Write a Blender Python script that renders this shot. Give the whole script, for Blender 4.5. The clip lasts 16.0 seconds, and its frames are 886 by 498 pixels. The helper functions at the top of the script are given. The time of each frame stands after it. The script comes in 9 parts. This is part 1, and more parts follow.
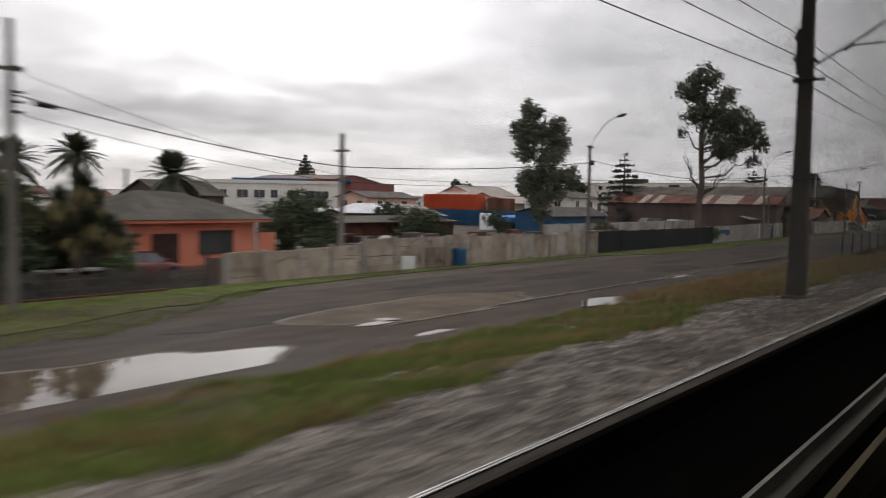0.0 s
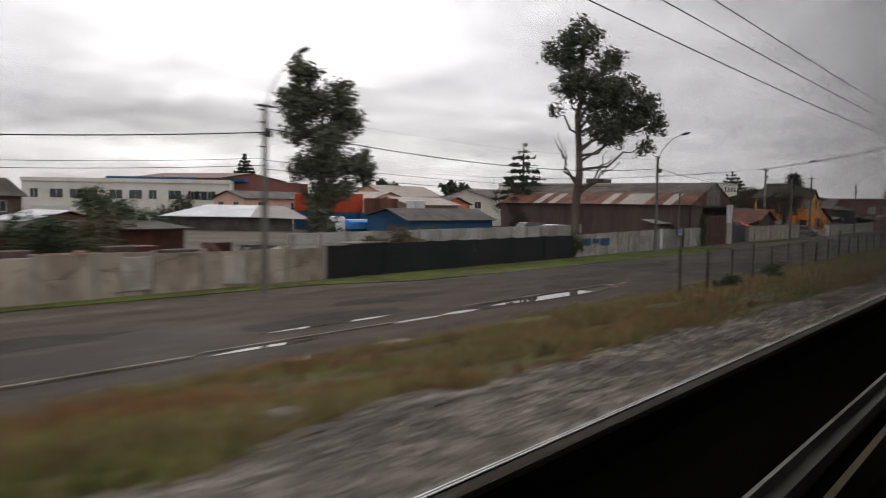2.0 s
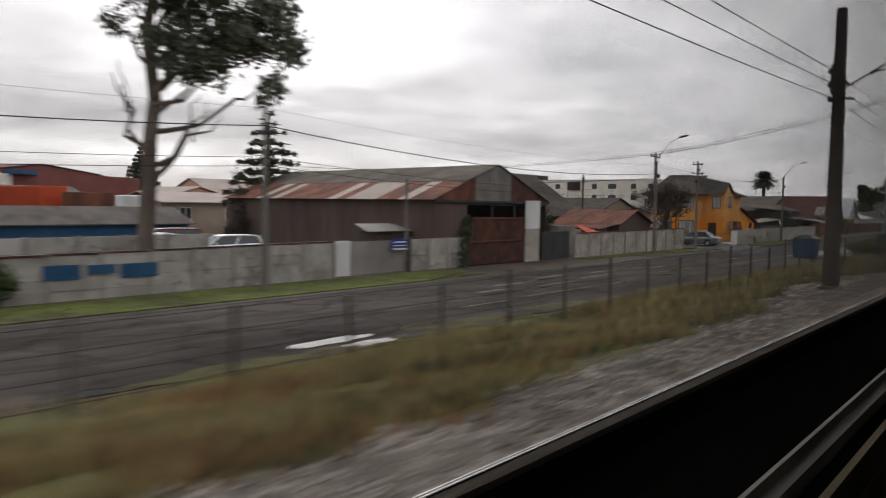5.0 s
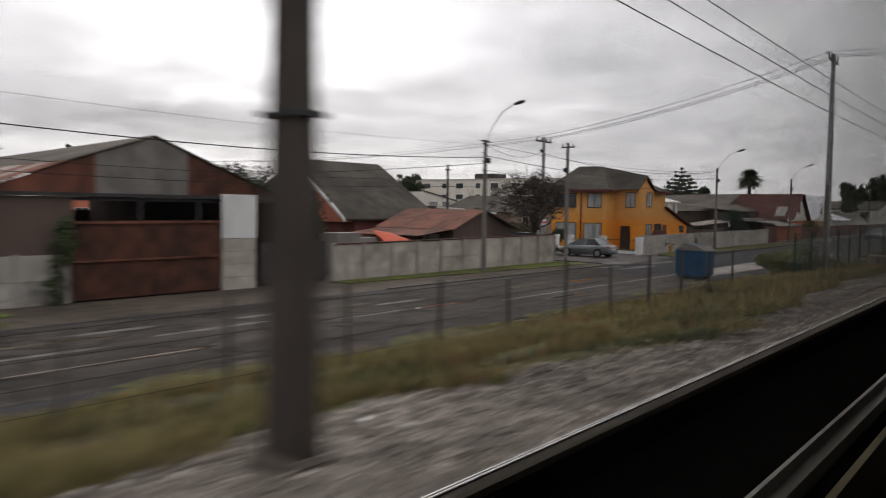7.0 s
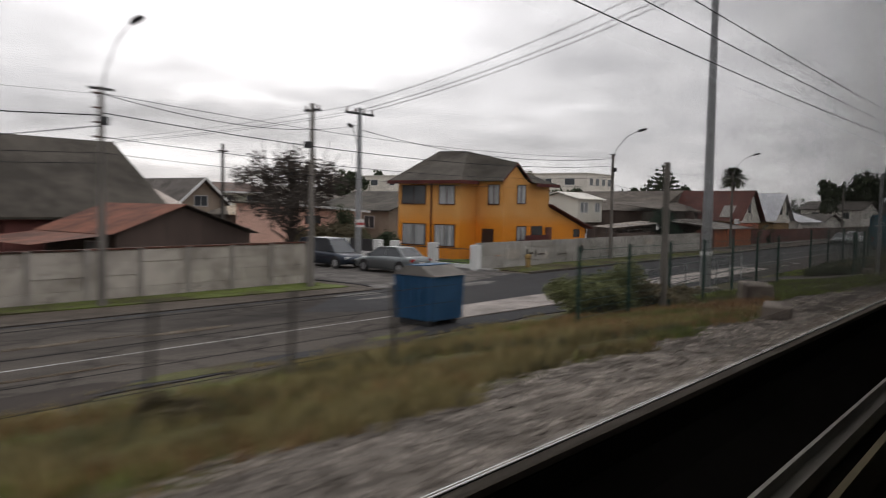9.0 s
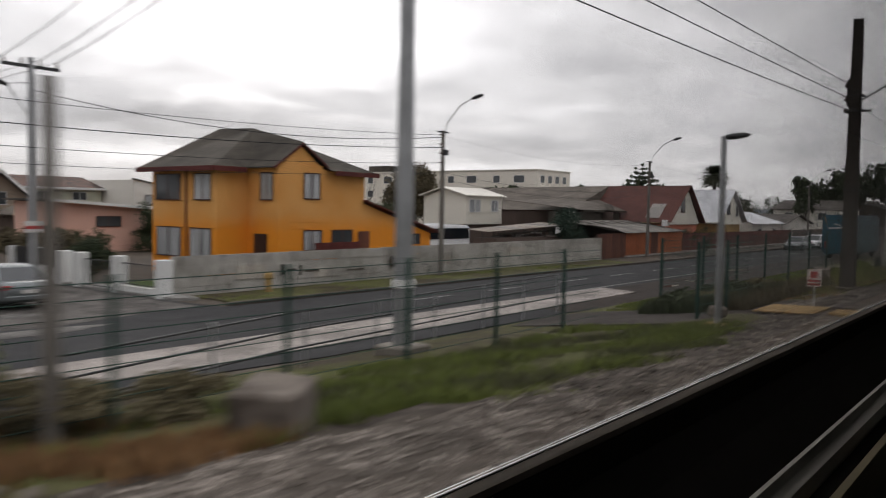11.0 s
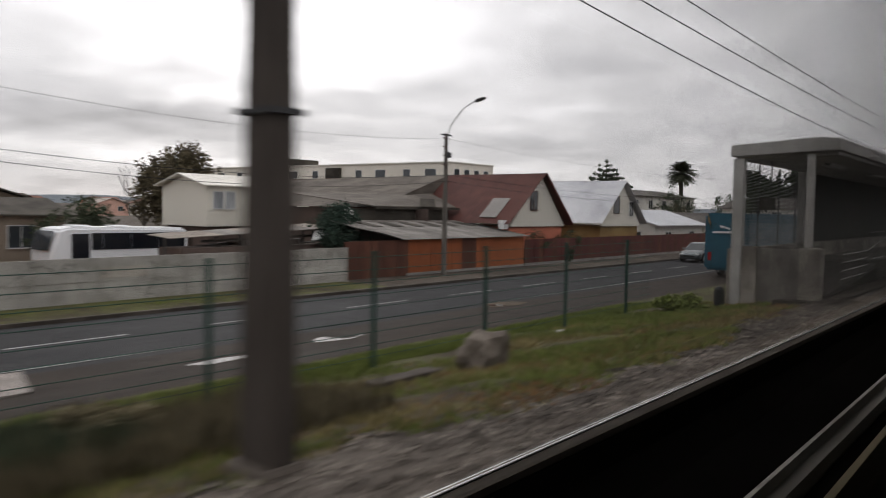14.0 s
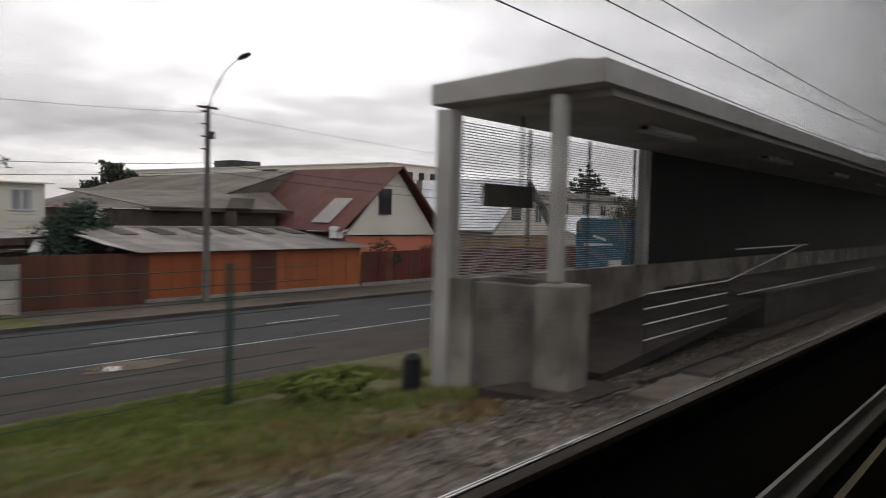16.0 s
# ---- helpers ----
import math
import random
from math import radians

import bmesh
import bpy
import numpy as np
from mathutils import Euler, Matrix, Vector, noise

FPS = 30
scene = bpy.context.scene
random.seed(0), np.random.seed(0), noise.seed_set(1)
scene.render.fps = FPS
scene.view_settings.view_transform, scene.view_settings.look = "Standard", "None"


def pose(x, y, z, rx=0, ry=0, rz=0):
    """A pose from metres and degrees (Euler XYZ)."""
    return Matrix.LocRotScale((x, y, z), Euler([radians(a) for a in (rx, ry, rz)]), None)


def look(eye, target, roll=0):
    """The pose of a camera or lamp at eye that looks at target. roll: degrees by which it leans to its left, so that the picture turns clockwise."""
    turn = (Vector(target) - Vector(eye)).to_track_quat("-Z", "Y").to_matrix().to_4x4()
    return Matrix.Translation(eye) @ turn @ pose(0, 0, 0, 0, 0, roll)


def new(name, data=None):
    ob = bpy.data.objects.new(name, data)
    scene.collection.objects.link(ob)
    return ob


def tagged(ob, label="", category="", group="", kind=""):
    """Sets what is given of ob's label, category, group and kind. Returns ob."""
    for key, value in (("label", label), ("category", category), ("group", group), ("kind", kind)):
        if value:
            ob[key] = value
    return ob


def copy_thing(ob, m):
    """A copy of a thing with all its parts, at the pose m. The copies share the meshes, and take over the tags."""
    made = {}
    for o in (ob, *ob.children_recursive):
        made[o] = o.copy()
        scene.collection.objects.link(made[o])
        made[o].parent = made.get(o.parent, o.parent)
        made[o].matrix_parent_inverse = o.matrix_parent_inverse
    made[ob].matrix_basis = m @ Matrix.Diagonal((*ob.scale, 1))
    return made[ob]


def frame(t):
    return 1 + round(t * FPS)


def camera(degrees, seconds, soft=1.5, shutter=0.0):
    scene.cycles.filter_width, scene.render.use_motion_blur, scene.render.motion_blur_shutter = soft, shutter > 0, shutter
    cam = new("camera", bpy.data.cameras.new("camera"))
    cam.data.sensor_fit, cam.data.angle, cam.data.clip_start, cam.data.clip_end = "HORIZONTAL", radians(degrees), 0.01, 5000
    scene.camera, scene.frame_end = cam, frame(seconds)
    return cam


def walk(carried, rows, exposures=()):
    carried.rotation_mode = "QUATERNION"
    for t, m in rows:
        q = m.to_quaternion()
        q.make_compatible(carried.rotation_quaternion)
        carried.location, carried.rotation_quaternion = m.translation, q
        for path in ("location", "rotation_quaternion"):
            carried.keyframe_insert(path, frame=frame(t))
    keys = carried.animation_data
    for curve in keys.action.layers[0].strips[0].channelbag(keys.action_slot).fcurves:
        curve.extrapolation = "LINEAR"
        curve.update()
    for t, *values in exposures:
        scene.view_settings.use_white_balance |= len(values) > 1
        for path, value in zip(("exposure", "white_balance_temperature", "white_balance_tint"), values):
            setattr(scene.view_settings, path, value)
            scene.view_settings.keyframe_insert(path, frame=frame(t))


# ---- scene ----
cam = camera(58.5, 16.0, soft=0.95, shutter=0.8)
EYE = 3.7
# seconds, metres along the track, tilt, lean and turn in degrees
ROWS = [
    (0.0, -0.01, 86.57, -1.03, -51.55),
    (0.5, 7.01, 86.55, -0.74, -51.77),
    (1.0, 13.97, 86.57, -0.96, -51.70),
    (1.5, 20.85, 86.62, -0.92, -51.72),
    (2.0, 27.66, 86.79, -0.92, -51.79),
    (2.5, 34.44, 86.92, -0.64, -52.01),
    (3.0, 41.17, 86.87, -0.92, -51.90),
    (3.2, 43.85, 86.86, -0.88, -51.86),
    (5.3, 71.36, 86.90, -0.96, -52.13),
    (5.5, 73.89, 87.07, -1.00, -52.02),
    (6.0, 80.17, 87.05, -0.92, -51.98),
    (6.5, 86.40, 87.07, -0.85, -51.89),
    (7.0, 92.56, 87.01, -0.82, -51.86),
    (7.5, 98.63, 87.24, -1.05, -52.10),
    (8.0, 104.53, 87.02, -1.26, -51.95),
    (8.2, 106.86, 87.03, -1.20, -51.93),
    (10.3, 129.61, 86.86, -1.12, -51.36),
    (10.5, 131.62, 86.89, -1.04, -51.52),
    (11.0, 136.56, 87.06, -1.05, -51.65),
    (11.5, 141.34, 87.35, -0.90, -51.87),
    (12.0, 145.92, 87.24, -0.96, -51.89),
    (12.5, 150.34, 87.25, -0.88, -51.93),
    (13.0, 154.71, 87.23, -1.11, -51.85),
    (13.5, 159.02, 87.10, -1.04, -51.89),
    (14.0, 163.30, 87.09, -1.09, -51.99),
    (14.5, 167.49, 87.08, -0.93, -52.06),
    (14.8, 169.93, 87.74, -1.03, -52.10),
    (15.0, 171.54, 87.80, -1.20, -52.15),
    (15.5, 175.41, 87.68, -1.34, -52.05),
    (16.0, 179.09, 87.59, -1.39, -51.89),
]
walk(cam, [(t, pose(x, 0.0, EYE, rx, ry, rz)) for t, x, rx, ry, rz in ROWS])

# ---- sky and sun ----
SUN_AZ, SUN_EL = radians(54.0), radians(27.0)
world = bpy.data.worlds.new("overcast_sky")
scene.world = world
world.use_nodes = True
wn, wl = world.node_tree.nodes, world.node_tree.links
wn.clear()


def wmath(op, a, b=None):
    n = wn.new("ShaderNodeMath")
    n.operation = op
    for i, v in enumerate((a, b)):
        if v is None:
            continue
        if isinstance(v, (int, float)):
            n.inputs[i].default_value = v
        else:
            wl.new(v, n.inputs[i])
    return n.outputs[0]


tc = wn.new("ShaderNodeTexCoord")
sep = wn.new("ShaderNodeSeparateXYZ")
wl.new(tc.outputs["Generated"], sep.inputs[0])
# the cloud deck is flat, so it is looked up where the ray meets a level sheet
up = wmath("ADD", wmath("MAXIMUM", sep.outputs[2], 0.0), 0.16)
comb = wn.new("ShaderNodeCombineXYZ")
wl.new(wmath("DIVIDE", sep.outputs[0], up), comb.inputs[0])
wl.new(wmath("DIVIDE", sep.outputs[1], up), comb.inputs[1])
big = wn.new("ShaderNodeTexNoise")
big.inputs["Scale"].default_value, big.inputs["Detail"].default_value, big.inputs["Roughness"].default_value = 1.15, 7.0, 0.55
big.inputs["Distortion"].default_value = 0.35
wl.new(comb.outputs[0], big.inputs["Vector"])
fine = wn.new("ShaderNodeTexNoise")
fine.inputs["Scale"].default_value, fine.inputs["Detail"].default_value = 3.4, 6.0
wl.new(comb.outputs[0], fine.inputs["Vector"])
cloud = wmath("ADD", wmath("MULTIPLY", big.outputs[0], 0.72), wmath("MULTIPLY", fine.outputs[0], 0.28))
# glow of the hidden sun behind the deck
dot = wn.new("ShaderNodeVectorMath")
dot.operation = "DOT_PRODUCT"
dot.inputs[1].default_value = (math.cos(SUN_EL) * math.cos(SUN_AZ), math.cos(SUN_EL) * math.sin(SUN_AZ), math.sin(SUN_EL))
wl.new(tc.outputs["Generated"], dot.inputs[0])
near = wmath("MAXIMUM", dot.outputs["Value"], 0.0)
glow = wmath("ADD", wmath("MULTIPLY", wmath("POWER", near, 11.0), 0.34), wmath("MULTIPLY", wmath("POWER", near, 3.0), 0.08))
ramp = wn.new("ShaderNodeMapRange")
ramp.inputs["From Min"].default_value, ramp.inputs["From Max"].default_value = 0.36, 0.66
ramp.inputs["To Min"].default_value, ramp.inputs["To Max"].default_value = 0.80, 1.18
wl.new(cloud, ramp.inputs["Value"])
zenith = wmath("MULTIPLY", wmath("POWER", wmath("MAXIMUM", sep.outputs[2], 0.0), 1.6), 0.95)
haze = wmath("MULTIPLY", wmath("POWER", wmath("SUBTRACT", 1.0, wmath("ABSOLUTE", sep.outputs[2])), 9.0), 0.03)
level = wmath("ADD", wmath("ADD", wmath("MULTIPLY", wmath("ADD", glow, 0.58), ramp.outputs[0]), zenith), wmath("ADD", haze, wmath("MULTIPLY", wmath("POWER", wmath("MAXIMUM", sep.outputs[0], 0.0), 4.0), 0.44)))
# darker and lighter banks of the deck over the town: centre and half size in degrees to the side of north-east and above the horizon, and strength
BANKS = [(-11.0, 11.8, 13.0, 3.6, 0.75), (-24.0, 13.2, 5.0, 1.3, 0.25), (-29.5, 11.0, 4.0, 1.1, -0.16), (-18.0, 9.8, 2.8, 0.9, -0.34), (-25.0, 6.4, 8.5, 1.2, -0.20), (-7.5, 7.9, 5.4, 1.1, -0.36),
         (-12.0, 5.2, 6.0, 0.9, -0.12), (-16.0, 7.5, 7.0, 0.5, 0.42), (-22.0, 3.6, 11.0, 0.7, 0.38), (0.5, 3.2, 4.0, 0.45, 0.30), (6.5, 4.0, 7.0, 0.9, -0.14), (10.5, 7.4, 3.0, 0.5, 0.20), (4.0, 5.6, 3.0, 0.6, 0.14), (10.0, 11.0, 7.0, 3.0, -0.14), (17.0, 13.5, 6.0, 1.2, 0.14)]
ahead, aside = (0.788, 0.616, 0.0), (0.616, -0.788, 0.0)


def wdot(v):
    n = wn.new("ShaderNodeVectorMath")
    n.operation = "DOT_PRODUCT"
    n.inputs[1].default_value = v
    wl.new(tc.outputs["Generated"], n.inputs[0])
    return n.outputs["Value"]


front = wdot(ahead)
depth = wmath("MAXIMUM", front, 0.15)
swirl = wn.new("ShaderNodeTexNoise")
swirl.inputs["Scale"].default_value, swirl.inputs["Detail"].default_value, swirl.inputs["Roughness"].default_value = 6.0, 6.0, 0.62
stretch_v = wn.new("ShaderNodeMapping")
stretch_v.inputs["Scale"].default_value = (1.0, 1.0, 2.6)
wl.new(tc.outputs["Generated"], stretch_v.inputs["Vector"])
wl.new(stretch_v.outputs[0], swirl.inputs["Vector"])
parts_s = wn.new("ShaderNodeSeparateColor")
wl.new(swirl.outputs["Color"], parts_s.inputs[0])
side_deg = wmath("ADD", wmath("MULTIPLY", wmath("DIVIDE", wdot(aside), depth), 57.3), wmath("MULTIPLY", wmath("SUBTRACT", parts_s.outputs[0], 0.5), 13.0))
high_deg = wmath("ADD", wmath("MULTIPLY", wmath("DIVIDE", sep.outputs[2], depth), 57.3), wmath("MULTIPLY", wmath("SUBTRACT", parts_s.outputs[1], 0.5), 4.5))
total = None
for ca_, ce_, wa_, we_, power_ in BANKS:
    da = wmath("DIVIDE", wmath("SUBTRACT", side_deg, ca_), wa_)
    de = wmath("DIVIDE", wmath("SUBTRACT", high_deg, ce_), we_)
    bump_ = wmath("MULTIPLY", wmath("EXPONENT", wmath("MULTIPLY", wmath("ADD", wmath("MULTIPLY", da, da), wmath("MULTIPLY", de, de)), -1.0)), power_)
    total = bump_ if total is None else wmath("ADD", total, bump_)
wisps = wmath("ADD", wmath("MULTIPLY", wmath("SUBTRACT", parts_s.outputs[2], 0.5), 0.55), wmath("MULTIPLY", wmath("SUBTRACT", fine.outputs[0], 0.5), 0.35))
level = wmath("MULTIPLY", level, wmath("ADD", 1.0, wmath("MULTIPLY", wmath("ADD", total, wisps), wmath("GREATER_THAN", front, 0.16))))
tint = wn.new("ShaderNodeMixRGB")
tint.inputs[1].default_value, tint.inputs[2].default_value = (0.992, 0.98, 1.06, 1), (1.022, 1.0, 1.02, 1)
wl.new(wmath("MINIMUM", level, 1.0), tint.inputs[0])
bg_cloud = wn.new("ShaderNodeBackground")
wl.new(tint.outputs[0], bg_cloud.inputs["Color"])
wl.new(level, bg_cloud.inputs["Strength"])
sky = wn.new("ShaderNodeTexSky")
sky.sky_type, sky.sun_disc, sky.sun_elevation, sky.sun_rotation = "NISHITA", False, SUN_EL, radians(90.0) - SUN_AZ
bg_sky = wn.new("ShaderNodeBackground")
wl.new(sky.outputs[0], bg_sky.inputs["Color"])
bg_sky.inputs["Strength"].default_value = 0.05
mixw = wn.new("ShaderNodeMixShader")
mixw.inputs[0].default_value = 0.92
wl.new(bg_sky.outputs[0], mixw.inputs[1])
wl.new(bg_cloud.outputs[0], mixw.inputs[2])
wout = wn.new("ShaderNodeOutputWorld")
wl.new(mixw.outputs[0], wout.inputs[0])

sun_data = bpy.data.lights.new("sun", "SUN")
sun_data.energy, sun_data.angle, sun_data.color = 0.6, radians(25.0), (1.0, 0.96, 0.90)
sun = new("sun", sun_data)
sun.matrix_world = look((0, 0, 60), (-math.cos(SUN_EL) * math.cos(SUN_AZ) * 50, -math.cos(SUN_EL) * math.sin(SUN_AZ) * 50, 60 - math.sin(SUN_EL) * 50))
scene.view_settings.exposure = 0.0

# ---- materials ----


def mat(name, a, b, scale=2.0, rough=0.8, bump=0.0, fine=40.0, metal=0.0, big=0.35, per=0.0, stretch=(1, 1, 1), spec=0.15, island=False, wet=0.0):
    """A surface whose colour wanders between a and b at a large and a fine scale, in metres of the world. per: how much each object differs."""
    m = bpy.data.materials.new(name)
    m.use_nodes = True
    n, k = m.node_tree.nodes, m.node_tree.links
    p = n["Principled BSDF"]
    p.inputs["Roughness"].default_value, p.inputs["Metallic"].default_value = rough, metal
    p.inputs["Specular IOR Level"].default_value = spec
    geo, mp = n.new("ShaderNodeNewGeometry"), n.new("ShaderNodeMapping")
    mp.inputs["Scale"].default_value = stretch
    k.new(geo.outputs["Position"], mp.inputs["Vector"])
    n1, n2 = n.new("ShaderNodeTexNoise"), n.new("ShaderNodeTexNoise")
    n1.inputs["Scale"].default_value, n1.inputs["Detail"].default_value = big, 5
    n2.inputs["Scale"].default_value, n2.inputs["Detail"].default_value = scale, 6
    k.new(mp.outputs[0], n1.inputs["Vector"]), k.new(mp.outputs[0], n2.inputs["Vector"])
    add = n.new("ShaderNodeMath")
    add.operation = "MULTIPLY_ADD"
    add.inputs[1].default_value = 0.6
    k.new(n1.outputs[0], add.inputs[0])
    half = n.new("ShaderNodeMath")
    half.operation = "MULTIPLY"
    half.inputs[1].default_value = 0.4
    k.new(n2.outputs[0], half.inputs[0]), k.new(half.outputs[0], add.inputs[2])
    rmp = n.new("ShaderNodeMapRange")
    rmp.inputs["From Min"].default_value, rmp.inputs["From Max"].default_value = 0.40, 0.60
    k.new(add.outputs[0], rmp.inputs["Value"])
    fac = rmp.outputs[0]
    if per or island:
        rnd = n.new("ShaderNodeNewGeometry").outputs["Random Per Island"] if island else n.new("ShaderNodeObjectInfo").outputs["Random"]
        mixf = n.new("ShaderNodeMix")
        mixf.inputs[0].default_value = per or 0.6
        k.new(fac, mixf.inputs[2]), k.new(rnd, mixf.inputs[3])
        fac = mixf.outputs[0]
    col = n.new("ShaderNodeMixRGB")
    col.inputs[1].default_value, col.inputs[2].default_value = (*a, 1), (*b, 1)
    k.new(fac, col.inputs[0]), k.new(col.outputs[0], p.inputs["Base Color"])
    if wet:
        # damp patches are smoother; wet is the roughness of the dampest
        wr_ = n.new("ShaderNodeMapRange")
        wr_.inputs["From Min"].default_value, wr_.inputs["From Max"].default_value = 0.42, 0.60
        wr_.inputs["To Min"].default_value, wr_.inputs["To Max"].default_value = wet, rough
        k.new(n1.outputs[0], wr_.inputs["Value"]), k.new(wr_.outputs[0], p.inputs["Roughness"])
    if bump:
        n3, bp = n.new("ShaderNodeTexNoise"), n.new("ShaderNodeBump")
        n3.inputs["Scale"].default_value, n3.inputs["Detail"].default_value = fine, 4
        bp.inputs["Strength"].default_value, bp.inputs["Distance"].default_value = bump, 0.05
        k.new(mp.outputs[0], n3.inputs["Vector"]), k.new(n3.outputs[0], bp.inputs["Height"]), k.new(bp.outputs[0], p.inputs["Normal"])
    return m


def glass_mat(name, col, rough=0.08):
    m = mat(name, col, tuple(c * 1.5 for c in col), 0.8, rough, 0, big=0.5)
    m.node_tree.nodes["Principled BSDF"].inputs["Specular IOR Level"].default_value = 0.8
    return m


M_DIRT = mat("yard_dirt", (0.05, 0.04, 0.031), (0.105, 0.085, 0.067), 1.3, 0.9, 0.5, 9.0, big=0.12, spec=0.2)
M_MUD = mat("wet_gravel_track", (0.034, 0.0262, 0.0212), (0.078, 0.0612, 0.0495), 1.0, 0.9, 0.4, 8.0, big=0.2, stretch=(0.35, 1, 1), spec=0.06, wet=0.7)
M_ASPHALT = mat("damp_asphalt", (0.026, 0.026, 0.0285), (0.046, 0.0455, 0.047), 1.5, 0.9, 0.25, 45.0, big=0.15, stretch=(0.35, 1, 1), spec=0.07, wet=0.75)
M_SHOULDER = mat("dirty_shoulder", (0.029, 0.0232, 0.0198), (0.055, 0.0455, 0.039), 1.4, 0.9, 0.4, 18.0, stretch=(0.4, 1, 1), spec=0.06, wet=0.75)
M_PALE = mat("pale_concrete_path", (0.18, 0.157, 0.141), (0.34, 0.302, 0.275), 1.2, 0.7, 0.25, 20.0, big=0.4)
M_KERB = mat("kerb_concrete", (0.22, 0.21, 0.20), (0.34, 0.33, 0.31), 2.0, 0.8, 0.3)
M_PAINT_LINE = mat("worn_road_paint", (0.14, 0.14, 0.135), (0.36, 0.36, 0.35), 3.0, 0.6, 0.0)
M_BALLAST = mat("ballast_bed", (0.085, 0.073, 0.062), (0.165, 0.144, 0.123), 4.0, 0.9, 0.35, 40.0)
M_STONE = mat("ballast_stone", (0.11, 0.096, 0.082), (0.5, 0.44, 0.385), 3.0, 0.9, 0.2, 30.0, island=True)
M_STONEDARK = mat("dark_ballast_stone", (0.05, 0.043, 0.036), (0.24, 0.208, 0.178), 3.0, 0.9, 0.2, 30.0, island=True)
M_STONEOILY = mat("oily_ballast_stone", (0.03, 0.025, 0.021), (0.17, 0.147, 0.124), 3.0, 0.9, 0.2, 30.0, island=True)
M_VERGE = mat("verge_soil", (0.046, 0.034, 0.021), (0.088, 0.092, 0.029), 1.5, 0.9, 0.5, 12.0, big=0.35)
M_GRASS = mat("green_grass", (0.095, 0.122, 0.028), (0.205, 0.24, 0.062), 1.2, 0.8, 0.0, big=0.3, island=True)
M_DRY = mat("dry_grass", (0.15, 0.122, 0.052), (0.36, 0.3, 0.14), 0.9, 0.85, 0.0, big=0.15, island=True)
M_TURF = mat("turf", (0.06, 0.055, 0.027), (0.115, 0.145, 0.036), 1.5, 0.9, 0.6, 15.0, big=0.35)
# matte brown that stands in for what the pools reflect
M_POOLBROWN = mat("brown_pool_reflection", (0.07, 0.052, 0.037), (0.115, 0.088, 0.062), 0.8, 0.75, 0.1, 4.0, big=0.4, spec=0.06)
M_DAMP = mat("dark_damp_gravel", (0.02, 0.017, 0.015), (0.042, 0.035, 0.030), 1.2, 0.8, 0.3, 12.0, big=0.5, spec=0.08)
M_TAN = mat("faded_tan_sheet", (0.3, 0.245, 0.18), (0.42, 0.35, 0.265), 1.5, 0.8, 0.15, 12.0, per=0.3)
M_CANOPY = mat("weathered_brown_sheet", (0.17, 0.143, 0.12), (0.33, 0.29, 0.25), 1.5, 0.85, 0.2, 12.0, big=0.8, per=0.4)
M_WALLTAN = mat("stained_tan_wall_panel", (0.17, 0.128, 0.098), (0.52, 0.445, 0.36), 1.6, 0.9, 0.4, 18.0, big=0.55, per=0.3, stretch=(1, 1, 0.7))
M_OLDROAD = mat("old_worn_road", (0.034, 0.03, 0.027), (0.085, 0.074, 0.064), 1.1, 0.9, 0.3, 30.0, big=0.22, stretch=(0.3, 1, 1), spec=0.06)
M_TANWALL = mat("tan_rendered_wall", (0.27, 0.215, 0.165), (0.37, 0.3, 0.235), 1.0, 0.85, 0.15, 20.0)
M_BOULDER = mat("brown_boulder", (0.12, 0.1, 0.082), (0.25, 0.212, 0.178), 2.5, 0.9, 0.5, 14.0)
M_RUSTGRASS = mat("rust_coloured_grass", (0.165, 0.09, 0.043), (0.35, 0.21, 0.1), 0.9, 0.85, 0.0, big=0.15, island=True)
M_TRACKDIRT = mat("brown_track_dirt", (0.04, 0.033, 0.027), (0.09, 0.075, 0.062), 2.0, 0.95, 0.4, 18.0, big=0.5, spec=0.1)
M_ENDWALL = mat("dark_stained_concrete", (0.085, 0.078, 0.068), (0.2, 0.185, 0.163), 1.6, 0.9, 0.35, 18.0, big=0.9)
M_PATHGREY = mat("dirty_grey_path", (0.032, 0.027, 0.024), (0.064, 0.055, 0.049), 1.6, 0.9, 0.2, 20.0, spec=0.1)
M_SIDESTREET = mat("pale_side_street", (0.07, 0.064, 0.06), (0.15, 0.138, 0.128), 1.2, 0.9, 0.2, 30.0, big=0.3, spec=0.06)
M_LEAFOLIVE = mat("olive_foliage", (0.06, 0.062, 0.032), (0.14, 0.14, 0.078), 0.8, 0.75, big=0.5, island=True)
M_BALLASTBROWN = mat("brown_ballast_bed", (0.06, 0.05, 0.041), (0.12, 0.1, 0.084), 4.0, 0.9, 0.35, 40.0)
M_STONEBROWN = mat("brown_ballast_stone", (0.055, 0.047, 0.04), (0.34, 0.298, 0.255), 3.0, 0.9, 0.2, 30.0, island=True)
M_OLDZINC = mat("dull_old_zinc_sheet", (0.12, 0.11, 0.1), (0.27, 0.252, 0.23), 1.6, 0.8, 0.15, 12.0, big=0.7, per=0.4)
M_LAWN = mat("green_lawn", (0.05, 0.085, 0.022), (0.1, 0.145, 0.04), 1.5, 0.9, 0.6, 15.0)
M_RIM = mat("dried_mud_rim", (0.12, 0.105, 0.09), (0.2, 0.178, 0.155), 2.0, 0.9, 0.3, 20.0, spec=0.1)
M_PALEPATCH = mat("worn_pale_patch", (0.09, 0.085, 0.08), (0.19, 0.18, 0.17), 2.5, 0.9, 0.2, 20.0, big=0.8, spec=0.1)
M_BROWNROOF = mat("brown_weathered_roof_sheet", (0.085, 0.073, 0.062), (0.155, 0.134, 0.113), 1.2, 0.85, 0.2, 14.0)
